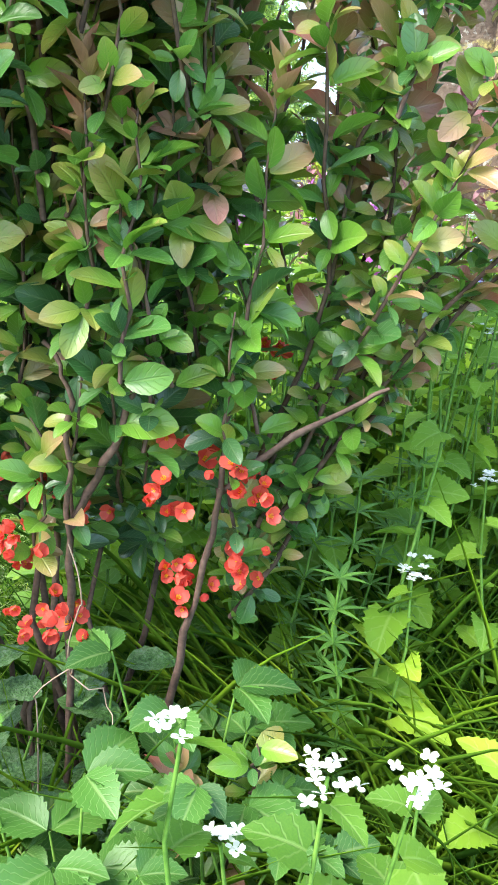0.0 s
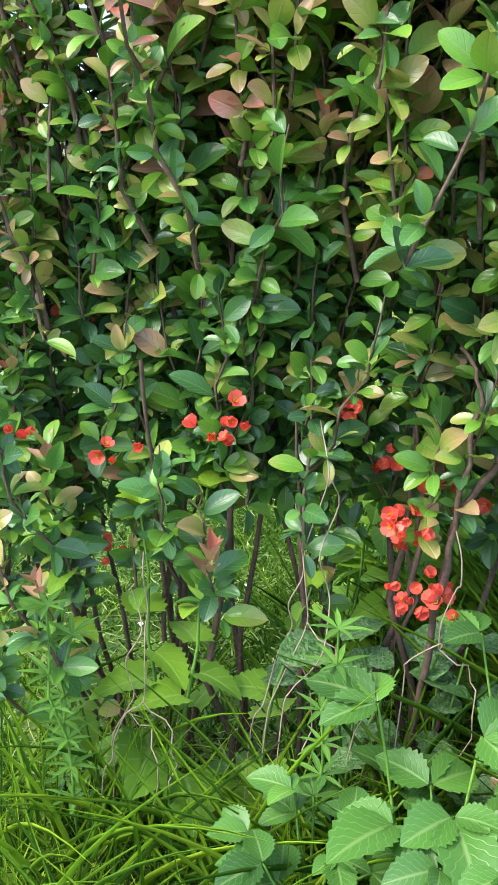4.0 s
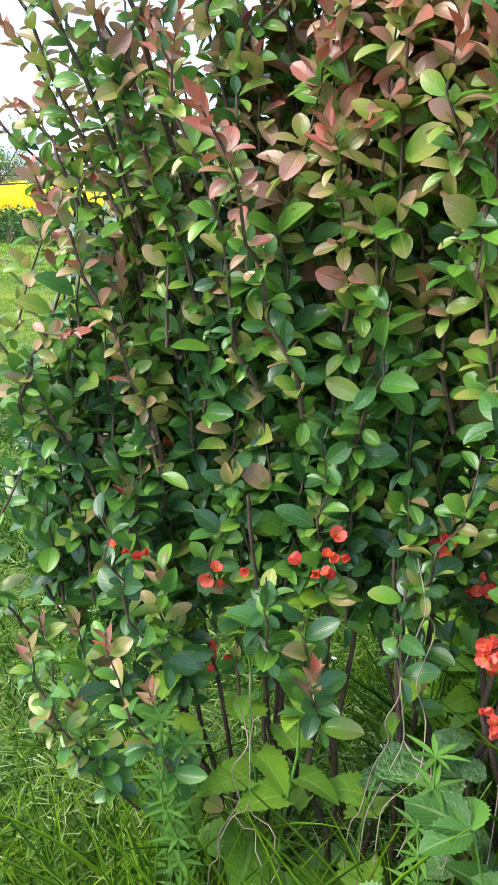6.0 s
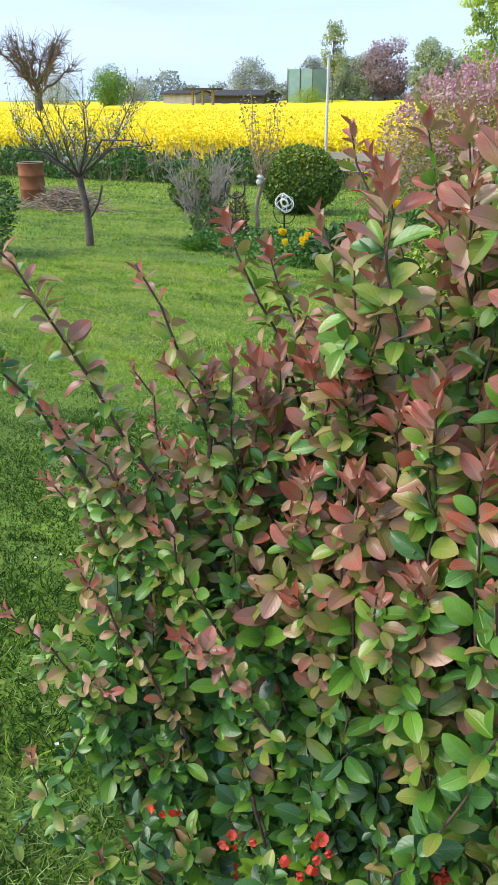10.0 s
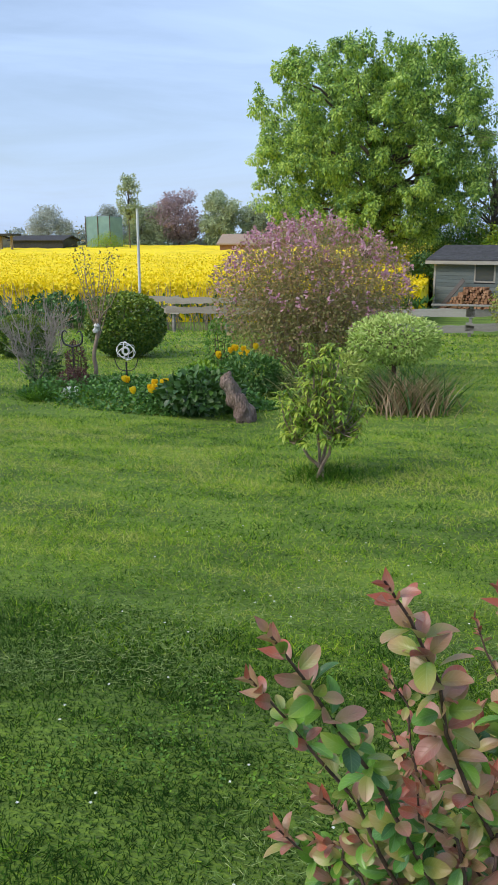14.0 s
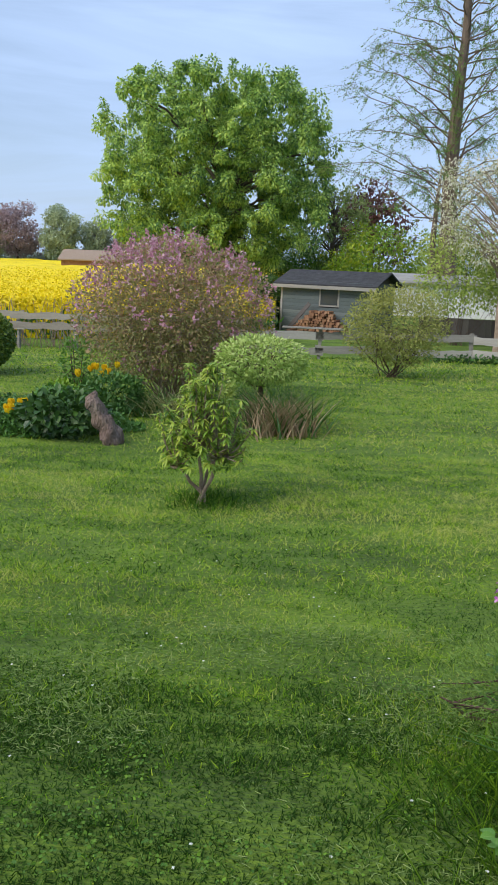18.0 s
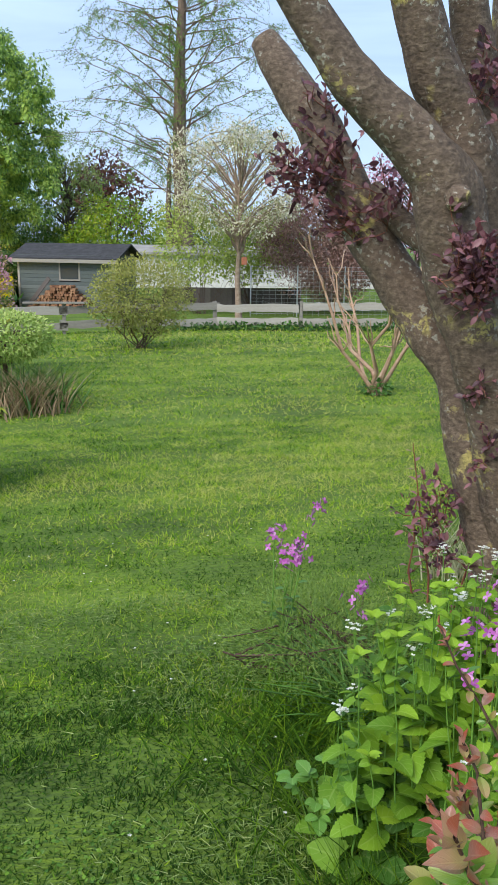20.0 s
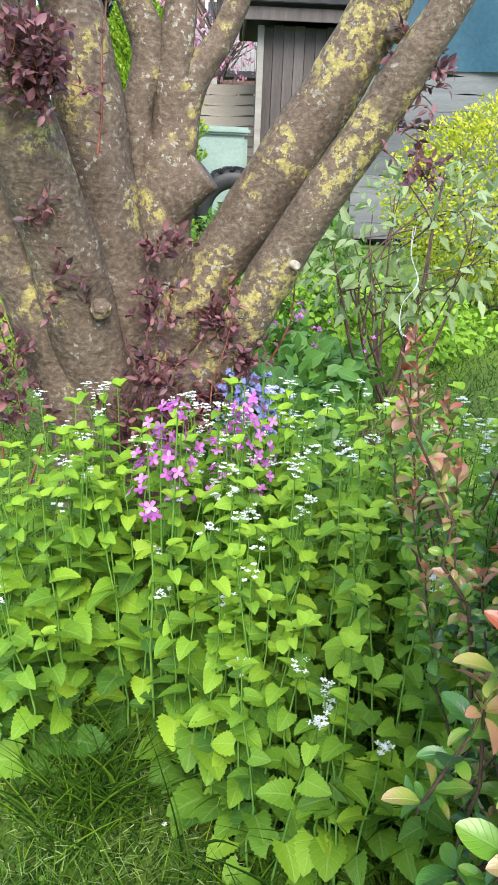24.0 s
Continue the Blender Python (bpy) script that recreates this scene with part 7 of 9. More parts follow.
build_hooks()
bare_shrub("leafless_shrub", -6.78, 11.1, 1.4, 1.3, 15, "leafless shrub with forking pale grey-brown stems", stem=M_PALETWIG, r=0.011, base_w=0.05, twigs=30, fan=0.4)
bush("heather_mound", -6.6, 11.0, 0.55, 0.6, M_BOX, "dark green mound at the shrub's foot", 900, 0.05, (0.1, 0.6), 0, base=0.0)
bush("purple_barberry", -5.86, 10.5, 0.46, 0.42, M_COPPER, "small dark purple-brown barberry in the bed", 1100, 0.035, (0.0, 0.5), 5, base=0.0)
bush("bronze_conifer", -6.02, 10.9, 0.3, 0.72, M_COPPER, "small dark bronze upright dwarf conifer", 900, 0.05, (0.0, 0.6), 4, "lance", base=0.1, wide=0.3)
bush("white_flower_clump", -5.72, 10.1, 0.2, 0.16, M_PETAL_WHITE, "small clump of white flowers at the bed's edge", 120, 0.05, (0.3, 1.0), 0, base=0.0, category="flower")
bed_grass = thing("bed_grass", -5.9, 9.95, gz(-5.9, 9.95), "tuft of dark green grass at the bed's edge", "grass")
grass_tuft(bed_grass, -6.05, 9.95, 260, 0.3, 0.12, 0.3, lean=0.8, wd=0.012)
grass_tuft(bed_grass, -5.4, 10.3, 260, 0.26, 0.2, 0.55, lean=0.6, wd=0.01)


# ---------------------------------------------------------------- left side: apple tree, barrel, brushwood
def build_apple():
    x, y = -7.7, 9.5
    z = gz(x, y)
    t = thing("apple_tree", x, y, z, "small spreading apple tree with sparse pale blossom", "tree")
    fork = np.array([x - 0.1, y, z + 0.95])
    part("trunk", limb_mesh("trunk", [(x, y, z - 0.05, 0.06), (x, y, z + 0.4, 0.05), (x - 0.06, y, z + 0.75, 0.05), (*fork, 0.045)], M_BARK, 12, 0.1), t)
    part("side_limb", limb_mesh("side_limb", [(x, y, z + 0.35, 0.02), (x + 0.2, y, z + 0.6, 0.018), (x + 0.3, y, z + 0.85, 0.016)], M_BARK, 8, 0.06), t)
    fine, lv, fl = [], Leaves(), Leaves()
    for k in range(13):
        a = k * 2.4
        mid = fork + np.array([np.cos(a) * 0.45, np.sin(a) * 0.45, RNG.uniform(0.15, 0.5)])
        end = fork + np.array([np.cos(a) * RNG.uniform(0.7, 1.15), np.sin(a) * RNG.uniform(0.6, 1.1), RNG.uniform(0.3, 1.0)])
        pts = np.concatenate([bow(fork, mid, 4), bow(mid, end, 5)[1:]])
        part("limb", tube_mesh("limb", [(pts, np.linspace(0.02, 0.006, len(pts)))], M_BARK, 7), t)
        for _ in range(17):
            j = RNG.integers(2, len(pts))
            e = pts[j] + np.array([RNG.normal(0, 0.14), RNG.normal(0, 0.14), RNG.uniform(0.12, 0.55)])
            fine.append((bow(pts[j], e, 4, wob=0.012), [0.005, 0.004, 0.003, 0.002]))
            for _ in range(7):
                p = pts[j] + (e - pts[j]) * RNG.uniform(0.3, 1.0) + RNG.normal(0, 0.015, 3)
                lv.add(p, rand_dirs(1)[0], rand_dirs(1, 0.8)[0], RNG.uniform(0.02, 0.04), RNG.random())
            if RNG.random() < 0.55:
                for _ in range(5):
                    fl.add(e * 0.5 + pts[j] * 0.5 + RNG.normal(0, 0.025, 3), rand_dirs(1)[0], rand_dirs(1, 0.4)[0], RNG.uniform(0.025, 0.04), RNG.random())
    part("twig_work", tube_mesh("twigs", fine, M_BARK, 4), t, kind="stuff")
    part("foliage", lv.mesh("leaves", leaf_shape("ovate", rows=3, cols=2), M_TREE), t, kind="stuff")
    part("blossom", fl.mesh("blossom", leaf_shape("petal", rows=2, cols=2), M_PETAL_WHITE), t, kind="stuff")


build_apple()


def build_barrel():
    x, y = -14.4, 15.5
    z = gz(x, y)
    t = thing("oil_drum", x, y, z, "rusty steel drum standing on the lawn", "barrel")
    prof = [(0.0, 0.30), (0.02, 0.31), (0.27, 0.3), (0.29, 0.315), (0.31, 0.3), (0.58, 0.3), (0.6, 0.315), (0.62, 0.3), (0.86, 0.3), (0.88, 0.31)]
    part("drum", tube_mesh("drum", [(np.array([(x, y, z + h) for h, _ in prof]), np.array([r for _, r in prof]))], M_RUST, 20), t)
    part("rim", tube_mesh("rim", [(ring_path((x, y, z + 0.885), 0.3, (0, 0, 1)), 0.015)], M_TWIG, 6), t, "pale rusty rim")


build_barrel()


def build_brushwood():
    x, y = -12.0, 13.9
    t = thing("brushwood_pile", x, y, gz(x, y), "heap of cut brown brushwood", "pile")
    paths = []
    for _ in range(190):
        c = np.array([x, y, gz(x, y)]) + np.array([RNG.normal(0, 0.45), RNG.normal(0, 0.3), 0])
        c[2] += RNG.uniform(0.02, 0.45) * math.exp(-((c[0] - x) ** 2) * 2.2)
        d = rand_dirs(1)[0] * (0.5, 0.5, 0.15)
        paths.append((bow(c - d, c + d, 4, wob=0.03), RNG.uniform(0.006, 0.013)))
    paths = [(np.maximum(p, [-99, -99, gz(x, y) + 0.006]), r) for p, r in paths]
    part("brushwood_mass", tube_mesh("sticks", paths, M_TWIG, 5), t, kind="stuff")


build_brushwood()
bush("dark_shrub", -8.3, 7.9, 1.2, 1.15, M_BOX, "dark green rounded shrub on the lawn", 3200, 0.06, (0.1, 0.6), 6, base=0.02)


# ---------------------------------------------------------------- rough margin before the field
def build_margin():
    t = thing("field_margin", -14, 24.5, gz(-14, 24.5), "band of rough shrubs and weeds before the field", "hedge", kind="stuff")
    n = 9000
    x = RNG.uniform(-26, -10.2, n)
    y = 23.6 + RNG.uniform(0, 1.8, n)
    top = 0.75 + 0.3 * np.sin(x * 1.3) + 0.2 * np.sin(x * 3.1 + 1)
    z = ground_z(x, y) + RNG.random(n) ** 0.7 * np.clip(top, 0.3, 1.3)
    d = rand_dirs(n, 0.5)
    part("foliage", leaves_mesh("leaves", leaf_shape("ovate", rows=3, cols=2), np.stack([x, y, z], -1), d, rand_dirs(n, 1.0), RNG.uniform(0.09, 0.2, n), np.clip(RNG.normal(0.25, 0.2, n), 0, 1), M_WEED), t, kind="stuff")
    tw = []
    for _ in range(420):
        a = np.array([RNG.uniform(-26, -6.2), RNG.uniform(23.6, 25), 0])
        a[2] = gz(a[0], a[1])
        tw.append((bow(a, a + (RNG.normal(0, 0.25), RNG.normal(0, 0.1), RNG.uniform(0.7, 1.5)), 4, wob=0.04), [0.012, 0.01, 0.008, 0.005]))
    part("stalk_mass", tube_mesh("stalks", tw, M_TWIG, 4), t, kind="stuff")


build_margin()

# ---------------------------------------------------------------- rape field
M_RAPECROP = surface("rape_crop", [(0.28, (0.2, 0.2, 0.01)), (0.36, (0.6, 0.46, 0.004)), (0.5, (0.8, 0.6, 0.002)), (0.66, (0.88, 0.7, 0.004))], rough=0.9, scale=0.5, fine=4.5, bump=0.6, dist=0.12)


def field_right(y):
    return -1.6 - 0.037 * y + 0.02 * y


def build_field():
    f = thing("rape_field", -30, 60, gz(-30, 60), "wide field of yellow flowering rape", "field", kind="stuff")
    ys = np.r_[np.linspace(26.8, 60, 60), np.linspace(61, 108, 40)]
    s = np.linspace(0, 1, 130) ** 1.5
    X = field_right(ys)[:, None] - s[None] * (40 + ys[:, None] * 1.1)
    Y = np.repeat(ys[:, None], len(s), 1)
    Z = ground_z(X, Y) + 1.1 + RNG.normal(0, 0.05, X.shape)
    V = np.stack([X, Y, Z], -1).reshape(-1, 3)
    c = len(s)
    i = np.arange(len(ys) - 1)[:, None] * c + np.arange(c - 1)[None]
    Fq = np.stack([i + 1, i, i + c, i + c + 1], -1).reshape(-1, 4)
    n0 = len(V)
    front = V[:c].copy()
    front[:, 2] -= 1.2
    side = V[::c].copy()
    side[:, 2] -= 1.2
    j = np.arange(c - 1)
    k = np.arange(len(ys) - 1)
    Fs = np.stack([j, j + 1, n0 + j + 1, n0 + j], -1)
    Fr = np.stack([(k + 1) * c, k * c, n0 + c + k, n0 + c + k + 1], -1)
    part("crop", make_mesh("crop", np.concatenate([V, front, side]), np.concatenate([Fq, Fs, Fr]), M_RAPECROP), f, kind="stuff")
    n = 60000
    y = 26.6 + RNG.random(n) ** 2 * 45
    x = field_right(y) - RNG.random(n) * (28 + 0.8 * y)
    z = ground_z(x, y) + RNG.uniform(1.0, 1.28, n)
    part("blossom", leaves_mesh("flower_heads", leaf_shape("petal", rows=2, cols=2, width=0.9), np.stack([x, y, z], -1), rand_dirs(n, 0.4), rand_dirs(n, 0.8), RNG.uniform(0.06, 0.14, n), RNG.random(n) * 0.7, M_RAPE), f, kind="stuff")
    n = 5000
    x = -1.8 - RNG.random(n) * 46
    y = 26.55 + RNG.random(n) * 0.35
    z = ground_z(x, y) + RNG.uniform(0.0, 0.75, n)
    part("stalk_foliage", leaves_mesh("stalk_leaves", leaf_shape("lance", rows=3, cols=2, width=0.3), np.stack([x, y, z], -1), rand_dirs(n, 1.2), rand_dirs(n, 0.2) + (0, -0.6, 0), RNG.uniform(0.2, 0.4, n), RNG.random(n) * 0.6, M_WEED), f, kind="stuff")


build_field()


# ---------------------------------------------------------------- fences
def rail_mesh(ln, hgt):
    """A waney-edged board along x, its lower edge uneven."""
    n = 12
    x = np.linspace(-ln / 2, ln / 2, n)
    lo, hi = 0.012 * RNG.normal(size=n), hgt + 0.014 * RNG.normal(size=n)
    V = np.concatenate([np.stack([x, np.full(n, s * 0.017), q], -1) for s in (-1, 1) for q in (lo, hi)])
    j = np.arange(n - 1)
    a, b, c, d = j, n + j, 2 * n + j, 3 * n + j
    Fq = np.concatenate([np.stack([a, a + 1, b + 1, b], -1), np.stack([c + 1, c, d, d + 1], -1), np.stack([b, b + 1, d + 1, d], -1), np.stack([a + 1, a, c, c + 1], -1), [(0, n, 3 * n, 2 * n), (2 * n - 1, n - 1, 3 * n - 1, 4 * n - 1)]])
    return make_mesh("rail", V, Fq, M_GREYWOOD, smooth=False)


def build_fence(pts, label, span=2.25, heights=(0.14, 0.55), board=0.21, wood=None):
    x, y = pts[0]
    f = thing("rail_fence", x, y, gz(x, y), label, "fence")
    rails = [rail_mesh(span * 1.03, board) for _ in range(4)]
    for r in rails:
        r.materials[0] = wood or M_GREYWOOD
    post = box_mesh("post", 0.09, 0.09, 0.88, M_GREYWOOD, 0.012)
    for (x0, y0), (x1, y1) in zip(pts, pts[1:]):
        d = math.hypot(x1 - x0, y1 - y0)
        a = math.degrees(math.atan2(y1 - y0, x1 - x0))
        k = max(1, round(d / span))
        for i in range(k + 1):
            px, py = x0 + (x1 - x0) * i / k, y0 + (y1 - y0) * i / k
            part("post", post, f, m=pose(px, py, gz(px, py) - 0.06, RNG.normal(0, 1.5), RNG.normal(0, 1.5), a))
        for i in range(k):
            mx, my = x0 + (x1 - x0) * (i + 0.5) / k, y0 + (y1 - y0) * (i + 0.5) / k
            sl = math.degrees(math.atan2(gz(x1, y1) - gz(x0, y0), d))
            for hz in heights:
                part("rail", rails[RNG.integers(4)], f, m=pose(mx + 0.066 * math.sin(radians(a)), my - 0.066 * math.cos(radians(a)), gz(mx, my) + hz + RNG.normal(0, 0.015), 0, -sl + RNG.normal(0, 0.5), a))
    return f


build_fence([(-2.6, 23.0), (3.7, 23.2), (12.6, 19.2), (17.5, 16.0)], "low weathered grey two-rail wooden fence across the lawn")
build_fence([(-11.0, 23.9), (-7.4, 23.1), (-2.6, 23.3)], "weathered beige two-rail fence before the field", 2.25, (0.56, 0.86), 0.18, M_PALEWOOD)
ivy = thing("fence_weeds", 6, 21.5, gz(6, 21.5), "dark low weeds along the fence foot", "plants", kind="stuff")
nn_ = 2600
fx = RNG.uniform(2.5, 13.5, nn_)
fy = np.interp(fx, [2.5, 3.7, 12.6, 13.5], [23.5, 23.4, 19.2, 18.6]) - RNG.uniform(0.02, 0.5, nn_)
part("foliage", leaves_mesh("leaves", leaf_shape("ovate", rows=3, cols=2), np.stack([fx, fy, ground_z(fx, fy) + RNG.random(nn_) * 0.22], -1), rand_dirs(nn_, 0.5), rand_dirs(nn_, 1.0), RNG.uniform(0.06, 0.14, nn_), RNG.random(nn_) * 0.5, M_WEED), ivy, kind="stuff")

pole = thing("flag_pole", -10.96, 25.1, gz(-10.96, 25.1), "thin white pole at the field's edge", "pole")
part("pole", tube_mesh("pole", [(bow((-10.96, 25.1, gz(-10.96, 25.1) - 0.1), (-10.95, 25.1, 2.8), 5), [0.05, 0.048, 0.045, 0.042, 0.04])], M_WHITE, 10), pole)


# ---------------------------------------------------------------- garden shed with firewood
def gable_roof(name, w, d, h, rise, over, thick, mat, axis="x"):
    """A pitched roof of two thick slopes, its ridge along x or y."""
    hw, hd = w / 2 + over, d / 2 + over
    if axis == "x":
        pts = [(-hw, -hd, h - rise * over / (d / 2)), (hw, -hd, h - rise * over / (d / 2)), (hw, 0, h + rise), (-hw, 0, h + rise), (hw, hd, h - rise * over / (d / 2)), (-hw, hd, h - rise * over / (d / 2))]
    else:
        pts = [(-hw, hd, h - rise * over / (w / 2)), (-hw, -hd, h - rise * over / (w / 2)), (0, -hd, h + rise), (0, hd, h + rise), (hw, -hd, h - rise * over / (w / 2)), (hw, hd, h - rise * over / (w / 2))]
    lo = np.array(pts)
    V = np.concatenate([lo, lo + (0, 0, thick)])
    Fq = np.array([(3, 2, 1, 0), (5, 4, 2, 3), (6, 7, 8, 9), (9, 8, 10, 11), (0, 1, 7, 6), (4, 5, 11, 10), (1, 2, 8, 7), (2, 4, 10, 8), (3, 0, 6, 9), (5, 3, 9, 11)])
    return make_mesh(name, V, Fq, mat, smooth=False)


def gable_wall(name, w, h, rise, thick, mat):
    """A wall with a pointed top in the xz plane."""
    prof = [(-w / 2, 0), (w / 2, 0), (w / 2, h), (0, h + rise), (-w / 2, h)]
    V = np.array([(x, s * thick / 2, z) for s in (-1, 1) for x, z in prof])
    V = np.concatenate([V])
    me = bpy.data.meshes.new(name)
    me.from_pydata([tuple(v) for v in V], [], [(0, 1, 2, 3, 4), (9, 8, 7, 6, 5)] + [(i, i + 5, (i + 1) % 5 + 5, (i + 1) % 5) for i in range(5)])
    me.materials.append(mat)
    return me


def build_shed():
    ang = -24
    x, y = 0.32, 33.4
    z = gz(x, y)
    R = pose(x, y, z, 0, 0, ang)
    s = thing("garden_shed", x, y, z, "small blue-grey boarded shed with black felt roof", "shed")
    W, D, H, HR = 3.75, 2.6, 1.9, 0.44
    boards = [box_mesh("board", W, 0.025, 0.135, M_SHEDWOOD, 0.004) for _ in range(2)]
    sides = [box_mesh("board", D, 0.025, 0.135, M_SHEDWOOD, 0.004) for _ in range(2)]
    part("core", box_mesh("core", W - 0.06, D - 0.06, H - 0.02, M_BLACK), s, m=R)
    for k in range(14):
        zz = 0.02 + k * 0.14
        if 1.05 < zz + 0.07 < 1.8:
            for cx, wd in ((-1.07, 1.6), (1.22, 1.3)):
                part("board", box_mesh("board", wd, 0.025, 0.135, M_SHEDWOOD, 0.004), s, m=R @ pose(cx, -D / 2, zz, 4, 0, 0))
        else:
            part("board", boards[k % 2], s, m=R @ pose(0, -D / 2, zz, 4, 0, 0))
        part("board", sides[k % 2], s, m=R @ pose(W / 2, 0, zz, 4, 0, 90))
    part("gable", gable_wall("gable", D + 0.02, H, HR, 0.04, M_BLACK), s, m=R @ pose(W / 2 - 0.03, 0, 0, 0, 0, 90))
    part("gable", gable_wall("gable", D + 0.02, H, HR, 0.04, M_SHEDWOOD), s, m=R @ pose(-W / 2 + 0.03, 0, 0, 0, 0, 90))
    part("roof", gable_roof("roof", W, D, H, HR, 0.28, 0.07, M_ROOFFELT), s, m=R)
    part("fascia", box_mesh("fascia", W + 0.56, 0.03, 0.13, M_GREYWOOD, 0.005), s, m=R @ pose(0, -D / 2 - 0.3, H - 0.2, 0, 0, 0))
    win = part("window", box_mesh("window", 0.84, 0.04, 0.74, M_GREYWOOD, 0.006), s, m=R @ pose(0.15, -D / 2 - 0.005, 1.04, 0, 0, 0))
    part("pane", box_mesh("pane", 0.7, 0.02, 0.6, M_GLASS), win, m=R @ pose(0.15, -D / 2 - 0.03, 1.11, 0, 0, 0))
    for cx in (-W / 2, W / 2):
        part("corner_post", box_mesh("corner_post", 0.09, 0.06, H, M_GREYWOOD, 0.006), s, m=R @ pose(cx, -D / 2 - 0.01, 0, 0, 0, 0))
    # firewood
    f = thing("firewood_stack", x, y - 1.8, z, "heap of split firewood against the shed", "firewood")
    logs = []
    for k in range(5):
        r = 0.042 + 0.007 * k
        V, Fq = tubes([(np.array([(0, -0.2, 0), (0, 0.2, 0)]), r)], 9)
        V[:, [0, 2]] *= 1 + RNG.normal(0, 0.1, (len(V), 1))
        V = np.concatenate([V, [(0, -0.2, 0), (0, 0.2, 0)]])
        j = np.arange(9)
        logs.append(make_mesh("log", V, [Fq, np.stack([(j + 1) % 9, j, np.full(9, 18)], -1), np.stack([9 + j, 9 + (j + 1) % 9, np.full(9, 19)], -1)], M_LOGEND, smooth=False))
    for row in range(9):
        wide = 1.35 - 0.12 * row
        for k in range(int(wide * 2 / 0.108)):
            lx = 0.1 - wide + k * 0.108 + RNG.normal(0, 0.015) + 0.06 * (row % 2)
            part("log", logs[RNG.integers(5)], f, m=R @ pose(lx, -D / 2 - 0.42 + RNG.normal(0, 0.04), 0.06 + row * 0.098, 0, RNG.uniform(0, 360), RNG.normal(0, 6)))
    b = thing("wood_plank", x - 1.1, y - 1.8, z, "dark plank leaning on the shed wall", "plank")
    part("plank", box_mesh("plank", 0.16, 0.04, 1.5, M_GREYWOOD_V, 0.01), b, m=R @ pose(-1.5, -D / 2 - 0.3, 0, 0, 40, 0))


build_shed()
bush("dark_hedge", -2.35, 34.6, 1.9, 2.15, M_BOX, "dark green hedge between shed and field", 6000, 0.11, (0.0, 0.5), 6, base=0.0, shell=0.3, category="hedge", wide=0.7)
tagged(new("bench_board", box_mesh("bench_board", 1.7, 0.16, 0.05, M_GREYWOOD, 0.01)), "pale plank lying on the fence rails", "plank").matrix_basis = pose(-0.7, 23.0, gz(-0.7, 23.0) + 0.82, 0, 0, -4)

# ---------------------------------------------------------------- trees and buildings beyond the fence
M_BERRY = leafy("olive_leaf", [(0.0, (0.11, 0.15, 0.03)), (0.5, (0.27, 0.3, 0.06)), (1.0, (0.46, 0.43, 0.12))], rough=0.55, vein=0.05, through_light=0.3)
bush("berry_bush", 1.0, 18.1, 2.35, 2.05, M_BERRY, "round light olive-green bush before the fence", 11000, 0.055, (0.2, 1.0), 14, base=0.1, shell=0.35, lumps=12)
M_PINKWOOD = surface("pinkish_smooth_bark", [(0.26, 0.15, 0.09), (0.42, 0.27, 0.18), (0.55, 0.39, 0.28)], rough=0.7, scale=8, fine=60, bump=0.2, dist=0.004)
bare_shrub("crape_shrub", 3.23, 10.3, 2.0, 2.1, 7, "small many-stemmed tree with bare pinkish branches", stem=M_PINKWOOD, leaf=M_TREE, category="tree", leaves=1, r=0.032, size=0.03, fan=0.35, base_w=0.05)
bush("stem_tuft", 3.23, 10.25, 0.4, 0.2, M_WEED, "green tuft at the small tree's foot", 200, 0.06, (0.2, 0.6), 0, base=0.0, category="plant")
M_CREAM = leafy("cream_petal", [(0.0, (0.3, 0.32, 0.1)), (0.35, (0.6, 0.56, 0.36)), (1.0, (0.78, 0.75, 0.62))], rough=0.6, vein=0.0, through_light=0.3, bump=0)
tree("blossom_tree", 5.25, 27.0, 7.0, 4.9, M_CREAM, "small crooked tree in creamy white blossom", 11000, 0.085, (0.0, 1.0), 0.34, 0.1, 90, bark=M_TWIG, clump_r=0.11, limbs=70)
for sx, sy, sw, sh in ((4.3, 29.0, 3.5, 4.2), (6.5, 30.3, 3.2, 3.8)):
    bush("yellow_leaf_shrub", sx, sy, sw, sh, M_GOLD, "yellow-green leafing shrub behind the blossom tree", 4200, 0.11, (0.3, 1.0), 12, base=0.2, shell=0.25)
feeder = thing("bird_feeder", 5.35, 26.7, gz(5.35, 26.7) + 1.9, "small red bird box hanging in the tree", "bird box")
part("box", box_mesh("box", 0.16, 0.14, 0.24, M_BRICK, 0.01), feeder, m=pose(5.35, 26.7, gz(5.35, 26.7) + 1.75))
part("hanger", tube_mesh("hanger", [(bow((5.35, 26.7, gz(5.35, 26.7) + 1.98), (5.3, 26.85, gz(5.35, 26.7) + 2.9), 3), 0.01)], M_STEM, 5), feeder)


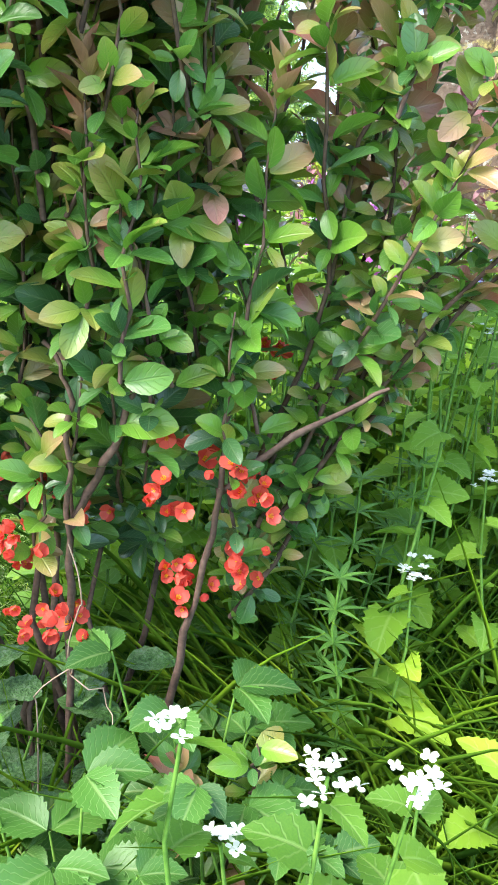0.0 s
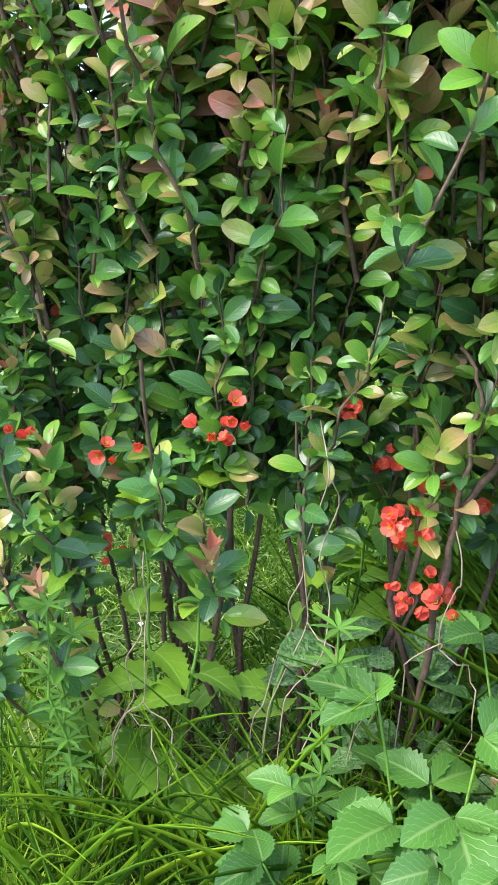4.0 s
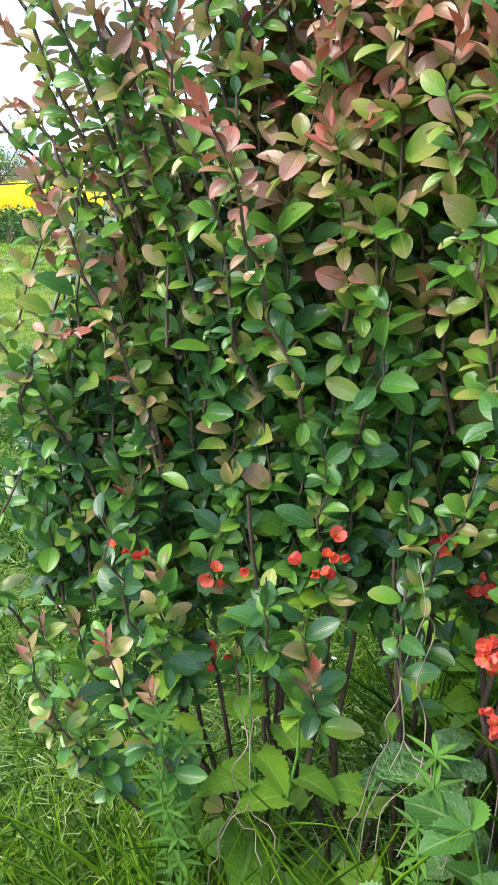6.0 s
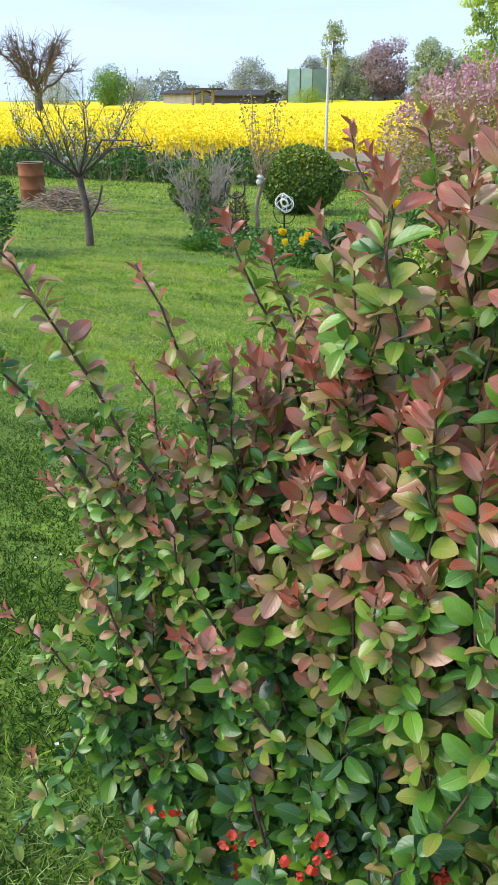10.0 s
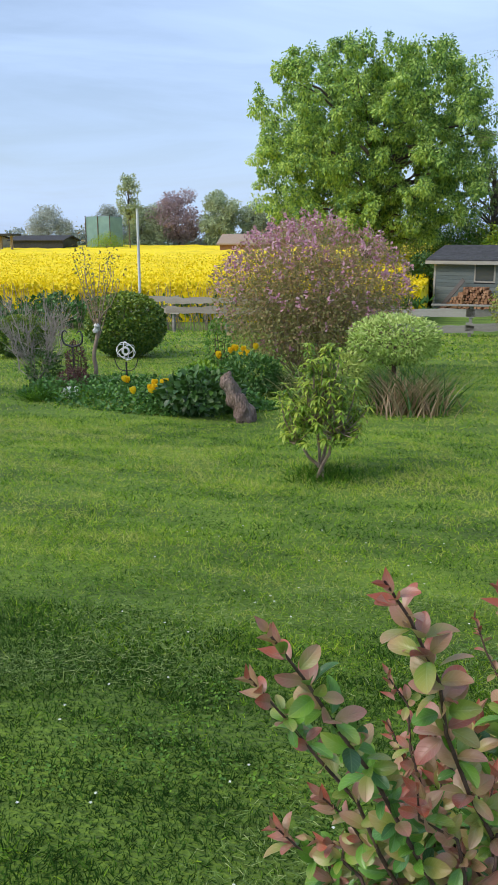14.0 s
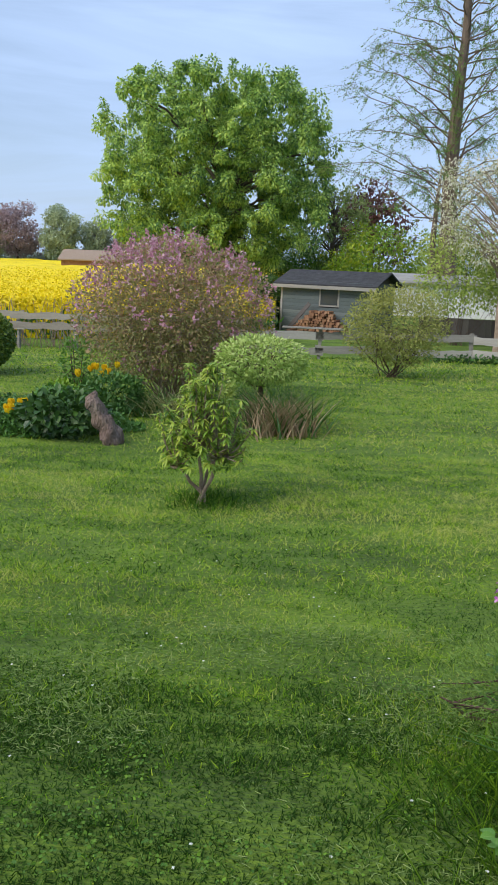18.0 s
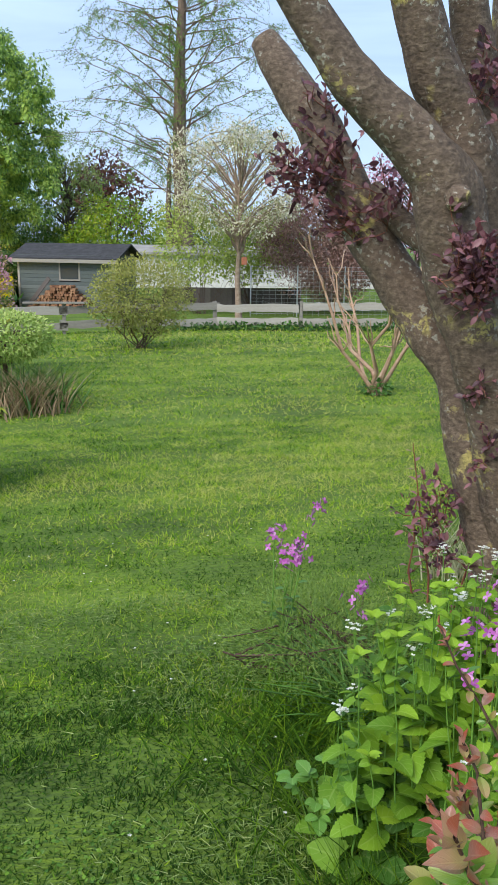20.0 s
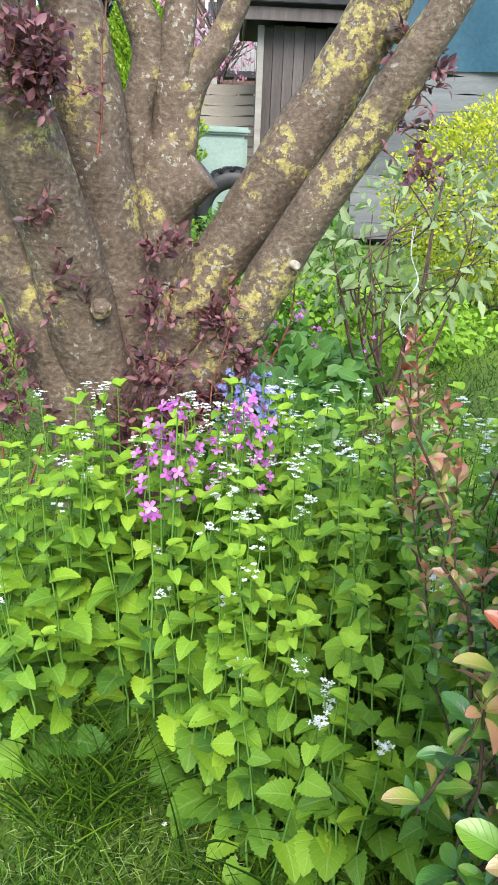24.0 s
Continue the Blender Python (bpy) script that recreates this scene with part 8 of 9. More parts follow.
def build_larch():
    x, y = 6.1, 44.5
    z = gz(x, y)
    t = thing("larch_tree", x, y, z, "tall larch with straight trunk and thin spring foliage", "tree")
    h = 21.0
    trunk = bow((x, y, z - 0.1), (x + 0.1, y, z + h), 10, wob=0.08)
    part("trunk", tube_mesh("trunk", [(trunk, np.r_[0.8, 0.58, np.linspace(0.42, 0.05, 8)])], M_LARCHBARK, 14), t)
    part("trunk", tube_mesh("trunk", [(bow((x - 0.5, y, z - 0.1), (x - 0.5, y + 0.1, z + 7.5), 6, sag=(-0.15, 0, 0)), [0.3, 0.2, 0.17, 0.14, 0.1, 0.05])], M_LARCHBARK, 10), t, "second thinner stem")
    paths, lv, fine = [], Leaves(), []
    for k in range(120):
        f = 0.2 + 0.8 * k / 120
        p = np.array([np.interp(f, np.linspace(0, 1, 10), trunk[:, j]) for j in range(3)])
        a = k * 2.4 + RNG.normal(0, 0.3)
        ln = (6.4 * (1 - f) ** 0.5 + 0.6) * RNG.uniform(0.7, 1.1)
        e = p + np.array([np.cos(a) * ln, np.sin(a) * ln, ln * RNG.uniform(0.1, 0.65)])
        pts = bow(p, e, 7, sag=(0, 0, 0.07 * ln), wob=0.1)
        paths.append((pts, np.linspace(0.045, 0.01, 7)))
        for _ in range(int(6 + ln * 3.6)):
            j = RNG.integers(2, 7)
            q = pts[j] + RNG.normal(0, 0.1, 3)
            e2 = q + np.array([RNG.normal(0, 0.5), RNG.normal(0, 0.5), -RNG.uniform(0.1, 1.1)]) + (e - p) * 0.1
            fine.append((bow(q, e2, 4, wob=0.05), [0.009, 0.007, 0.006, 0.005]))
            for _ in range(17):
                lv.add(q + (e2 - q) * RNG.random() + RNG.normal(0, 0.05, 3), rand_dirs(1)[0], rand_dirs(1)[0], RNG.uniform(0.06, 0.12), RNG.uniform(0.3, 1))
    for p in paths[:30]:
        part("bough", tube_mesh("bough", [p], M_LARCHBARK, 6), t)
    part("upper_bough_work", tube_mesh("upper_boughs", paths[30:], M_LARCHBARK, 5), t, kind="stuff")
    part("twig_work", tube_mesh("twigs", fine, M_LARCHBARK, 3), t, kind="stuff")
    part("needle_foliage", lv.mesh("needles", leaf_shape("ovate", rows=2, cols=2, width=0.5), M_TREE), t, kind="stuff")


M_LARCHBARK = surface("larch_bark", [(0.085, 0.06, 0.045), (0.165, 0.12, 0.09), (0.25, 0.19, 0.145)], rough=0.9, scale=3, fine=25, bump=0.6, dist=0.03, stretch=(3, 3, 0.6))
build_larch()

# the bluish dark stop puts some distance haze into the leaf colour
M_CHESTNUT = leafy("chestnut_leaf", [(0.0, (0.1, 0.21, 0.08)), (0.45, (0.29, 0.46, 0.1)), (1.0, (0.56, 0.7, 0.17))], rough=0.5, vein=0.0, through_light=0.4, bump=0)
tree("chestnut_tree", -6.9, 53, 14.6, 15.4, M_CHESTNUT, "broad bright green horse chestnut tree in new leaf", 150000, 0.19, (0.0, 1.0), 0.1, 0.42, 850, "obovate", clump_r=0.034, shell=0.25, droop=0.7, limbs=60, boxy=3.4, clump_flat=0.8, wide=0.6, ragged=0.6)
M_WILLOW = leafy("willow_leaf", [(0.0, (0.11, 0.17, 0.05)), (0.5, (0.22, 0.29, 0.08)), (1.0, (0.34, 0.39, 0.13))], rough=0.6, vein=0.0, through_light=0.3, bump=0)
tree("willow_tree", 0.6, 60, 9.0, 5.5, M_WILLOW, "softly green willow beside the chestnut", 5000, 0.26, (0.3, 1.0), 0.05, 0.25, 90, "lance", clump_r=0.14)
tree("copper_maple", 4.6, 76, 9.5, 8, M_COPPER, "dark red-leaved maple behind the garden", 3000, 0.4, (0.1, 0.6), 0.1, 0.3, 40)


# skyline crowns: distance haze is mixed into these pale, greyed leaf colours
M_HAZECOPPER = leafy("hazed_copper_crown", [(0.0, (0.27, 0.19, 0.21)), (0.5, (0.34, 0.25, 0.265)), (1.0, (0.43, 0.33, 0.34))], rough=0.7, vein=0.0, through_light=0.3, bump=0)
M_HAZY = leafy("hazed_grey_green_crown", [(0.0, (0.27, 0.31, 0.27)), (0.5, (0.36, 0.4, 0.34)), (1.0, (0.45, 0.48, 0.42))], rough=0.7, vein=0.0, through_light=0.3, bump=0)

M_HAZEGREEN = leafy("hazed_green_crown", [(0.0, (0.27, 0.33, 0.2)), (0.5, (0.36, 0.43, 0.26)), (1.0, (0.45, 0.52, 0.33))], rough=0.7, vein=0.0, through_light=0.3, bump=0)


def far_tree(name, x, y, h, w, mat, label, n=9000, trunk_h=0.05, shell=0.35, size=0.036):
    return tree(name, x, y, h, w, mat, label, n, h * size, (0.3, 1.0), trunk_h, h * 0.014, 46, group="trees on the skyline", clump_r=0.17, shell=shell, limbs=20)


for name, x, y, h, w, mat, label in (
    ("green_shrubbery", 3.2, 50, 4.9, 6.5, M_LIME, "bright green shrubbery behind the shed"),
    ("green_shrubbery", 7.6, 52, 5.4, 7, M_LIME, "bright green shrubbery behind the shed"),
    ("green_shrubbery", 12.5, 50, 4.6, 6, M_TREE, "bright green shrubbery behind the white building"),
    ("green_shrubbery", -1.5, 60, 4.0, 6, M_TREE, "green shrubbery under the chestnut"),
    ("green_shrubbery", -6.5, 62, 3.4, 7, M_WILLOW, "pale green shrubbery under the chestnut"),
    ("green_shrubbery", 17, 46, 5.0, 6, M_WILLOW, "pale green shrubbery behind the fence"),
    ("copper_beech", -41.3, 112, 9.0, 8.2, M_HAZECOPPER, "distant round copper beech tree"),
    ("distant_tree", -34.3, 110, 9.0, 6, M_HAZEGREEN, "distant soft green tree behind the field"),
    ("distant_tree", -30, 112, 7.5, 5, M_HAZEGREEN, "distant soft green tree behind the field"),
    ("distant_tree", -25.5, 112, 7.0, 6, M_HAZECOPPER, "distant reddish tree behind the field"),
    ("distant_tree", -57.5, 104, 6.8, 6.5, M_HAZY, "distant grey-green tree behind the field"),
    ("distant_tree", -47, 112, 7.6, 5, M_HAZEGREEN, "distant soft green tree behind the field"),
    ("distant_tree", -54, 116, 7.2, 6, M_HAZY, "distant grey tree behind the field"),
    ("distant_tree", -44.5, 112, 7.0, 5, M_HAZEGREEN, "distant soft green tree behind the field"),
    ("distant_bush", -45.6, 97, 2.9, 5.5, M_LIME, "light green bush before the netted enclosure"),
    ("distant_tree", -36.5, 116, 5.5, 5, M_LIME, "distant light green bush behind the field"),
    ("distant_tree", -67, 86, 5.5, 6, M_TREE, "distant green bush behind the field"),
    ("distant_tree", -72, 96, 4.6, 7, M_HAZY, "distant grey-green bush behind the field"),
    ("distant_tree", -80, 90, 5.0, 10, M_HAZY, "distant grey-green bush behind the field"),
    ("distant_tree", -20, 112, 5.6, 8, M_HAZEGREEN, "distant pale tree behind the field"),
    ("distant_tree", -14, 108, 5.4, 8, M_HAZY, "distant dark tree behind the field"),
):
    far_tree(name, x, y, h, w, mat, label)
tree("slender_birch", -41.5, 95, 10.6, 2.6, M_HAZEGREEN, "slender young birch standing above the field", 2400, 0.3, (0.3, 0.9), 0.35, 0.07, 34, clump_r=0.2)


def build_far_hedge():
    """The low woods that close the far side of the field."""
    t = thing("far_hedge", -42, 118, gz(-42, 118), "low hazy hedges and woods along the far field edge", "hedge", kind="stuff")
    n = 16000
    x = RNG.uniform(-95, -4, n)
    y = 117 + RNG.uniform(0, 4, n)
    top = 2.6 + 1.3 * np.sin(x * 0.21) + 0.9 * np.sin(x * 0.53 + 1) + 0.7 * np.sin(x * 1.3)
    z = ground_z(x, y) + 0.6 + RNG.random(n) ** 0.8 * np.clip(top, 1.2, 5)
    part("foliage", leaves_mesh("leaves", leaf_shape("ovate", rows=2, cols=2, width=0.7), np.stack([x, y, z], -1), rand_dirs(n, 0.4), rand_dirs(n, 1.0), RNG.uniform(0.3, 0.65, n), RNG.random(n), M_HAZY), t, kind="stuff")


build_far_hedge()


def build_bare_tree():
    x, y = -60.5, 66
    z = gz(x, y)
    t = thing("bare_tree", x, y, z, "large leafless tree on the skyline", "tree")
    fine = []
    part("trunk", tube_mesh("trunk", [(bow((x, y, z), (x + 0.2, y, z + 4.0), 4), [0.5, 0.42, 0.36, 0.32])], M_BARK, 10), t)
    for k in range(18):
        a = k * 2.4
        e = np.array([x + np.cos(a) * RNG.uniform(1.5, 4.4), y + np.sin(a) * 3, z + RNG.uniform(4.6, 8.2)])
        pts = bow((x + 0.15, y, z + 2.2 + RNG.random() * 1.7), e, 7, sag=(np.cos(a) * 0.5, 0, 0.3), wob=0.14)
        part("limb", tube_mesh("limb", [(pts, np.linspace(0.15, 0.03, 7))], M_BARK, 7), t)
        for _ in range(60):
            j = RNG.integers(2, 7)
            q = pts[j] + RNG.normal(0, 0.05, 3)
            e2 = q + unit(unit(e - pts[0]) + RNG.normal(0, 0.75, 3)) * RNG.uniform(0.6, 1.9)
            fine.append((bow(q, e2, 4, wob=0.08), [0.028, 0.022, 0.016, 0.01]))
    part("twig_work", tube_mesh("twigs", fine, M_BARK, 4), t, kind="stuff")


build_bare_tree()


def simple_house(name, x, y, w, d, h, rise, ang, wall, roof, label, axis="x", over=0.3, windows=(), z=None):
    """A house with walls, gables, a thick roof, and windows given as (side, across, height, width, tall)."""
    z = gz(x, y) if z is None else z
    R = pose(x, y, z, 0, 0, ang)
    t = thing(name, x, y, z, label, "house")
    if axis == "x":
        part("wall", box_mesh("wall", w, d, h, wall), t, m=R)
        for s in (-1, 1):
            part("gable", gable_wall("gable", d - 0.02, h, rise, 0.1, wall), t, m=R @ pose(s * (w / 2 - 0.048), 0, 0, 0, 0, 90))
    else:
        part("wall", box_mesh("wall", w, d, h, wall), t, m=R)
        for s in (-1, 1):
            part("gable", gable_wall("gable", w - 0.02, h, rise, 0.1, wall), t, m=R @ pose(0, s * (d / 2 - 0.048), 0))
    part("roof", gable_roof("roof", w, d, h, rise, over, 0.14, roof, axis), t, m=R)
    for side, ax, zz, ww, hh in windows:
        if side == "front":
            m = R @ pose(ax, -d / 2 - 0.02, zz)
        else:
            m = R @ pose(-w / 2 - 0.02, ax, zz, 0, 0, -90)
        wob = part("window", box_mesh("window", ww, 0.1, hh, M_WHITE, 0.02), t, m=m)
        part("pane", box_mesh("pane", ww - 0.18, 0.04, hh - 0.18, M_GLASS), wob, m=m @ pose(0, -0.05, 0.09))
    return t


M_YELLOWBRICK = surface("yellow_brick", [(0.22, 0.12, 0.06), (0.34, 0.2, 0.1), (0.44, 0.28, 0.15)], rough=0.85, scale=2, fine=30, bump=0.3, dist=0.006)
M_BROWNBRICK = surface("brown_brick", [(0.1, 0.065, 0.05), (0.17, 0.11, 0.085), (0.25, 0.17, 0.13)], rough=0.85, scale=2, fine=30, bump=0.3, dist=0.006)
simple_house("orange_house", 26.5, 43.0, 8.5, 8.0, 5.4, 3.4, -38, M_BRICK, M_ROOFTILE, "orange rendered house with a dark gable roof", "y", windows=(("front", -1.6, 3.6, 1.0, 1.4), ("front", 1.4, 3.6, 1.0, 1.4), ("left", 0.5, 3.4, 1.0, 1.4)))
simple_house("brick_annexe", 24.5, 38.2, 6.0, 4.0, 2.4, 0.7, -38, M_YELLOWBRICK, M_ROOFTILE, "low yellow-brown brick annexe of the house", "x", windows=(("front", -1.0, 0.8, 1.1, 1.1), ("front", 1.2, 0.8, 1.1, 1.1)))
simple_house("white_outbuilding", 10.5, 43.5, 14.0, 4.0, 1.75, 0.3, -12, M_WHITE, M_GREYWALL, "long low white outbuilding behind the trees", "x", windows=(("front", 3.5, 0.6, 1.2, 0.9),))
simple_house("brown_house", 24.5, 17.8, 8.0, 9.0, 4.6, 4.2, -58, M_BROWNBRICK, M_ROOFTILE, "brown brick house with steep gable and balcony", "y", windows=(("front", -0.8, 3.2, 1.6, 2.0), ("front", 1.6, 0.6, 1.2, 1.3)))
simple_house("brown_hut", -24.5, 90, 6.5, 4, 1.7, 0.9, 0, M_LOGEND, M_TWIG, "small brown hut with a pale roof beyond the field", "x")
simple_house("dark_barn", -54.3, 97, 7.4, 4, 2.0, 0.5, 0, M_BLACK, M_ROOFFELT, "long low dark barn beyond the field", "x")
simple_house("grey_shed", -63, 97, 5, 4, 2.2, 0.4, 0, M_GREYWALL, M_ROOFFELT, "low grey shed beyond the field", "x")
# netting paled and greyed: distance haze put into its colour
M_NET = surface("green_netting", [(0.16, 0.27, 0.25), (0.21, 0.34, 0.32), (0.27, 0.41, 0.38)], rough=0.7, scale=1, fine=12, bump=0.2, dist=0.03)
net = thing("netted_enclosure", -47.6, 101, gz(-47.6, 101), "tall enclosure hung with green netting", "enclosure")
part("netting", box_mesh("netting", 3.4, 4, 4.9, M_NET, 0.1), net, m=pose(-47.6, 101, gz(-47.6, 101)))
for k in range(3):
    part("post", tube_mesh("post", [(bow((-49.3 + k * 1.7, 98.95, gz(-48, 101)), (-49.3 + k * 1.7, 98.95, gz(-48, 101) + 5.0), 3), 0.06)], M_BARK, 6), net)
perg = thing("pergola", -55.0, 88, gz(-55, 88), "dark flat-topped pergola on brown posts beyond the field", "pergola")
for k in range(3):
    part("post", box_mesh("post", 0.26, 0.26, 2.7, M_TWIG, 0.02), perg, m=pose(-56.4 + k * 1.4, 88, gz(-55, 88)))
part("top", box_mesh("top", 4.2, 2.2, 0.25, M_BLACK, 0.03), perg, m=pose(-55, 88, gz(-55, 88) + 2.702))

# red-leaved cherry and pink blossom behind the fence
M_REDLEAF = leafy("red_spring_leaf", [(0.0, (0.2, 0.11, 0.09)), (0.5, (0.36, 0.21, 0.17)), (1.0, (0.53, 0.36, 0.31))], rough=0.6, vein=0.0, through_light=0.3, bump=0)
tree("red_cherry", 9.2, 29.0, 4.9, 6.4, M_REDLEAF, "spreading cherry tree with coppery pink leaves", 42000, 0.085, (0.1, 0.8), 0.02, 0.1, 110, bark=M_TWIG, clump_r=0.12, limbs=60, shell=0.3)
tree("pink_cherry", 14.6, 33.5, 7.0, 5.6, M_PETAL_PINK, "cherry tree in pale pink blossom", 4500, 0.15, (0.2, 0.9), 0.25, 0.14, 80, clump_r=0.12, limbs=70)
tree("pink_cherry", 15.6, 13.2, 5.8, 3.4, M_PETAL_PINK, "small tree in pink blossom before the grey house", 2600, 0.12, (0.2, 0.9), 0.3, 0.1, 60, clump_r=0.12)
mesh_f = thing("wire_fence", 6.8, 26.5, gz(6.8, 26.5), "grey wire mesh fence with thin posts", "fence")
for k in range(5):
    px, py = 5.8 + k * 1.5, 27.6 - 0.5 * k
    part("post", tube_mesh("post", [(bow((px, py, gz(px, py) - 0.05), (px, py, gz(px, py) + 1.7), 3), 0.025)], M_METAL, 8), mesh_f)
wires = [(bow((5.8, 27.6, gz(6, 27) + 0.1 + 0.13 * k), (11.8, 25.6, gz(11, 26) + 0.1 + 0.13 * k), 4), 0.006) for k in range(13)]
wires += [(bow((5.8 + 0.2 * k, 27.6 - 0.0667 * k, gz(6, 27) + 0.05), (5.8 + 0.2 * k, 27.6 - 0.0667 * k, gz(6, 27) + 1.68), 2), 0.005) for k in range(30)]
part("mesh", tube_mesh("mesh", wires, M_METAL, 3), mesh_f, kind="stuff")
dk = thing("board_fence", 4.8, 31.0, gz(4.8, 31), "dark stained board fence behind the shed garden", "fence")
for k in range(26):
    part("board", box_mesh("board", 0.2, 0.03, 0.8, M_GREYWOOD_V, 0.004) if k == 0 else dk.children[0].data, dk, m=pose(3.4 + 0.197 * k, 31.4 - 0.045 * k, gz(5, 31), 0, 0, -13))


# ---------------------------------------------------------------- wooden outbuilding and clutter by the houses
def build_outhouse():
    x, y, z = 10.55, 8.68, gz(10.5, 8.6)
    ang = -55
    R = pose(x, y, z, 0, 0, ang)
    t = thing("wooden_outhouse", x, y, z, "old brown-grey board outhouse with flat felt roof", "shed")
    H = 2.98
    part("core", box_mesh("core", 4.4, 3.0, H, M_BLACK), t, m=R @ pose(2.25, 1.53, 0))
    plank = [box_mesh("board", 0.155, 0.03, H, M_GREYWOOD_V, 0.004) for _ in range(3)]
    for k in range(27):
        part("board", plank[k % 3], t, m=R @ pose(0.08 + 0.165 * k, 0.0, RNG.normal(0, 0.01)))
    for k in range(18):
        part("board", plank[k % 3], t, m=R @ pose(0.0, 0.1 + 0.165 * k, RNG.normal(0, 0.01), 0, 0, 90))
    part("corner_post", box_mesh("corner_post", 0.1, 0.1, H, M_GREYWOOD, 0.008), t, m=R @ pose(-0.03, -0.03, 0))
    part("roof", box_mesh("roof", 5.2, 3.9, 0.1, M_ROOFFELT, 0.01), t, m=R @ pose(2.25, 1.4, H + 0.16, -3, 0, 0))
    part("fascia", box_mesh("fascia", 5.1, 0.04, 0.18, M_GREYWOOD_V, 0.006), t, m=R @ pose(2.25, -0.42, H + 0.03))
    part("fascia", box_mesh("fascia", 3.6, 0.04, 0.18, M_GREYWOOD_V, 0.006), t, m=R @ pose(-0.28, 1.35, H + 0.03, 0, 0, 90))
    part("vent", box_mesh("vent", 0.3, 0.04, 0.04, M_BLACK), t, m=R @ pose(1.35, -0.03, H - 0.45))


build_outhouse()


def build_lean_to():
    x, y = 9.6, 4.4
    z = gz(x, y)
    R = pose(x, y, z, 0, 0, -68)
    t = thing("lean_to", x, y, z, "grey board lean-to covered with a teal tarpaulin", "shed")
    part("core", box_mesh("core", 3.6, 1.4, 2.9, M_BLACK), t, m=R @ pose(0, 0.76, 0))
    board = [rail_mesh(3.7, 0.2) for _ in range(3)]
    for b in board:
        b.materials[0] = M_LEANWOOD
    for k in range(11):
        part("board", board[k % 3], t, m=R @ pose(0, 0.0, 0.05 + 0.2 * k, 5, 0, 0))
    n, mrows = 24, 10
    X, Zt = np.meshgrid(np.linspace(-1.9, 1.9, n), np.linspace(2.1, 3.4, mrows))
    Yt = -0.09 + 0.03 * np.sin(X * 4 + Zt * 2) + 0.02 * np.sin(X * 9)
    V = np.stack([X, Yt, Zt], -1).reshape(-1, 3)
    i = np.arange(mrows - 1)[:, None] * n + np.arange(n - 1)[None]
    Fq = np.stack([i, i + 1, i + n + 1, i + n], -1).reshape(-1, 4)
    V2 = V + (0, 0.025, 0)
    part("tarpaulin", make_mesh("tarpaulin", np.concatenate([V, V2]), np.concatenate([Fq, Fq[:, ::-1] + len(V)]), M_TARP), t, "hanging teal tarpaulin", m=R)


build_lean_to()


def build_bin():
    x, y = 9.25, 8.6
    z = gz(x, y)
    t = thing("water_tank", x, y, z, "mint-green plastic water tank with a rimmed lid", "tank")
    R = pose(x, y, z, 0, 0, -55)
    part("body", box_mesh("body", 0.95, 0.7, 1.42, M_MINT, 0.05), t, m=R)
    part("lid", box_mesh("lid", 1.02, 0.77, 0.1, M_MINT, 0.03), t, m=R @ pose(0, 0, 1.424))


build_bin()


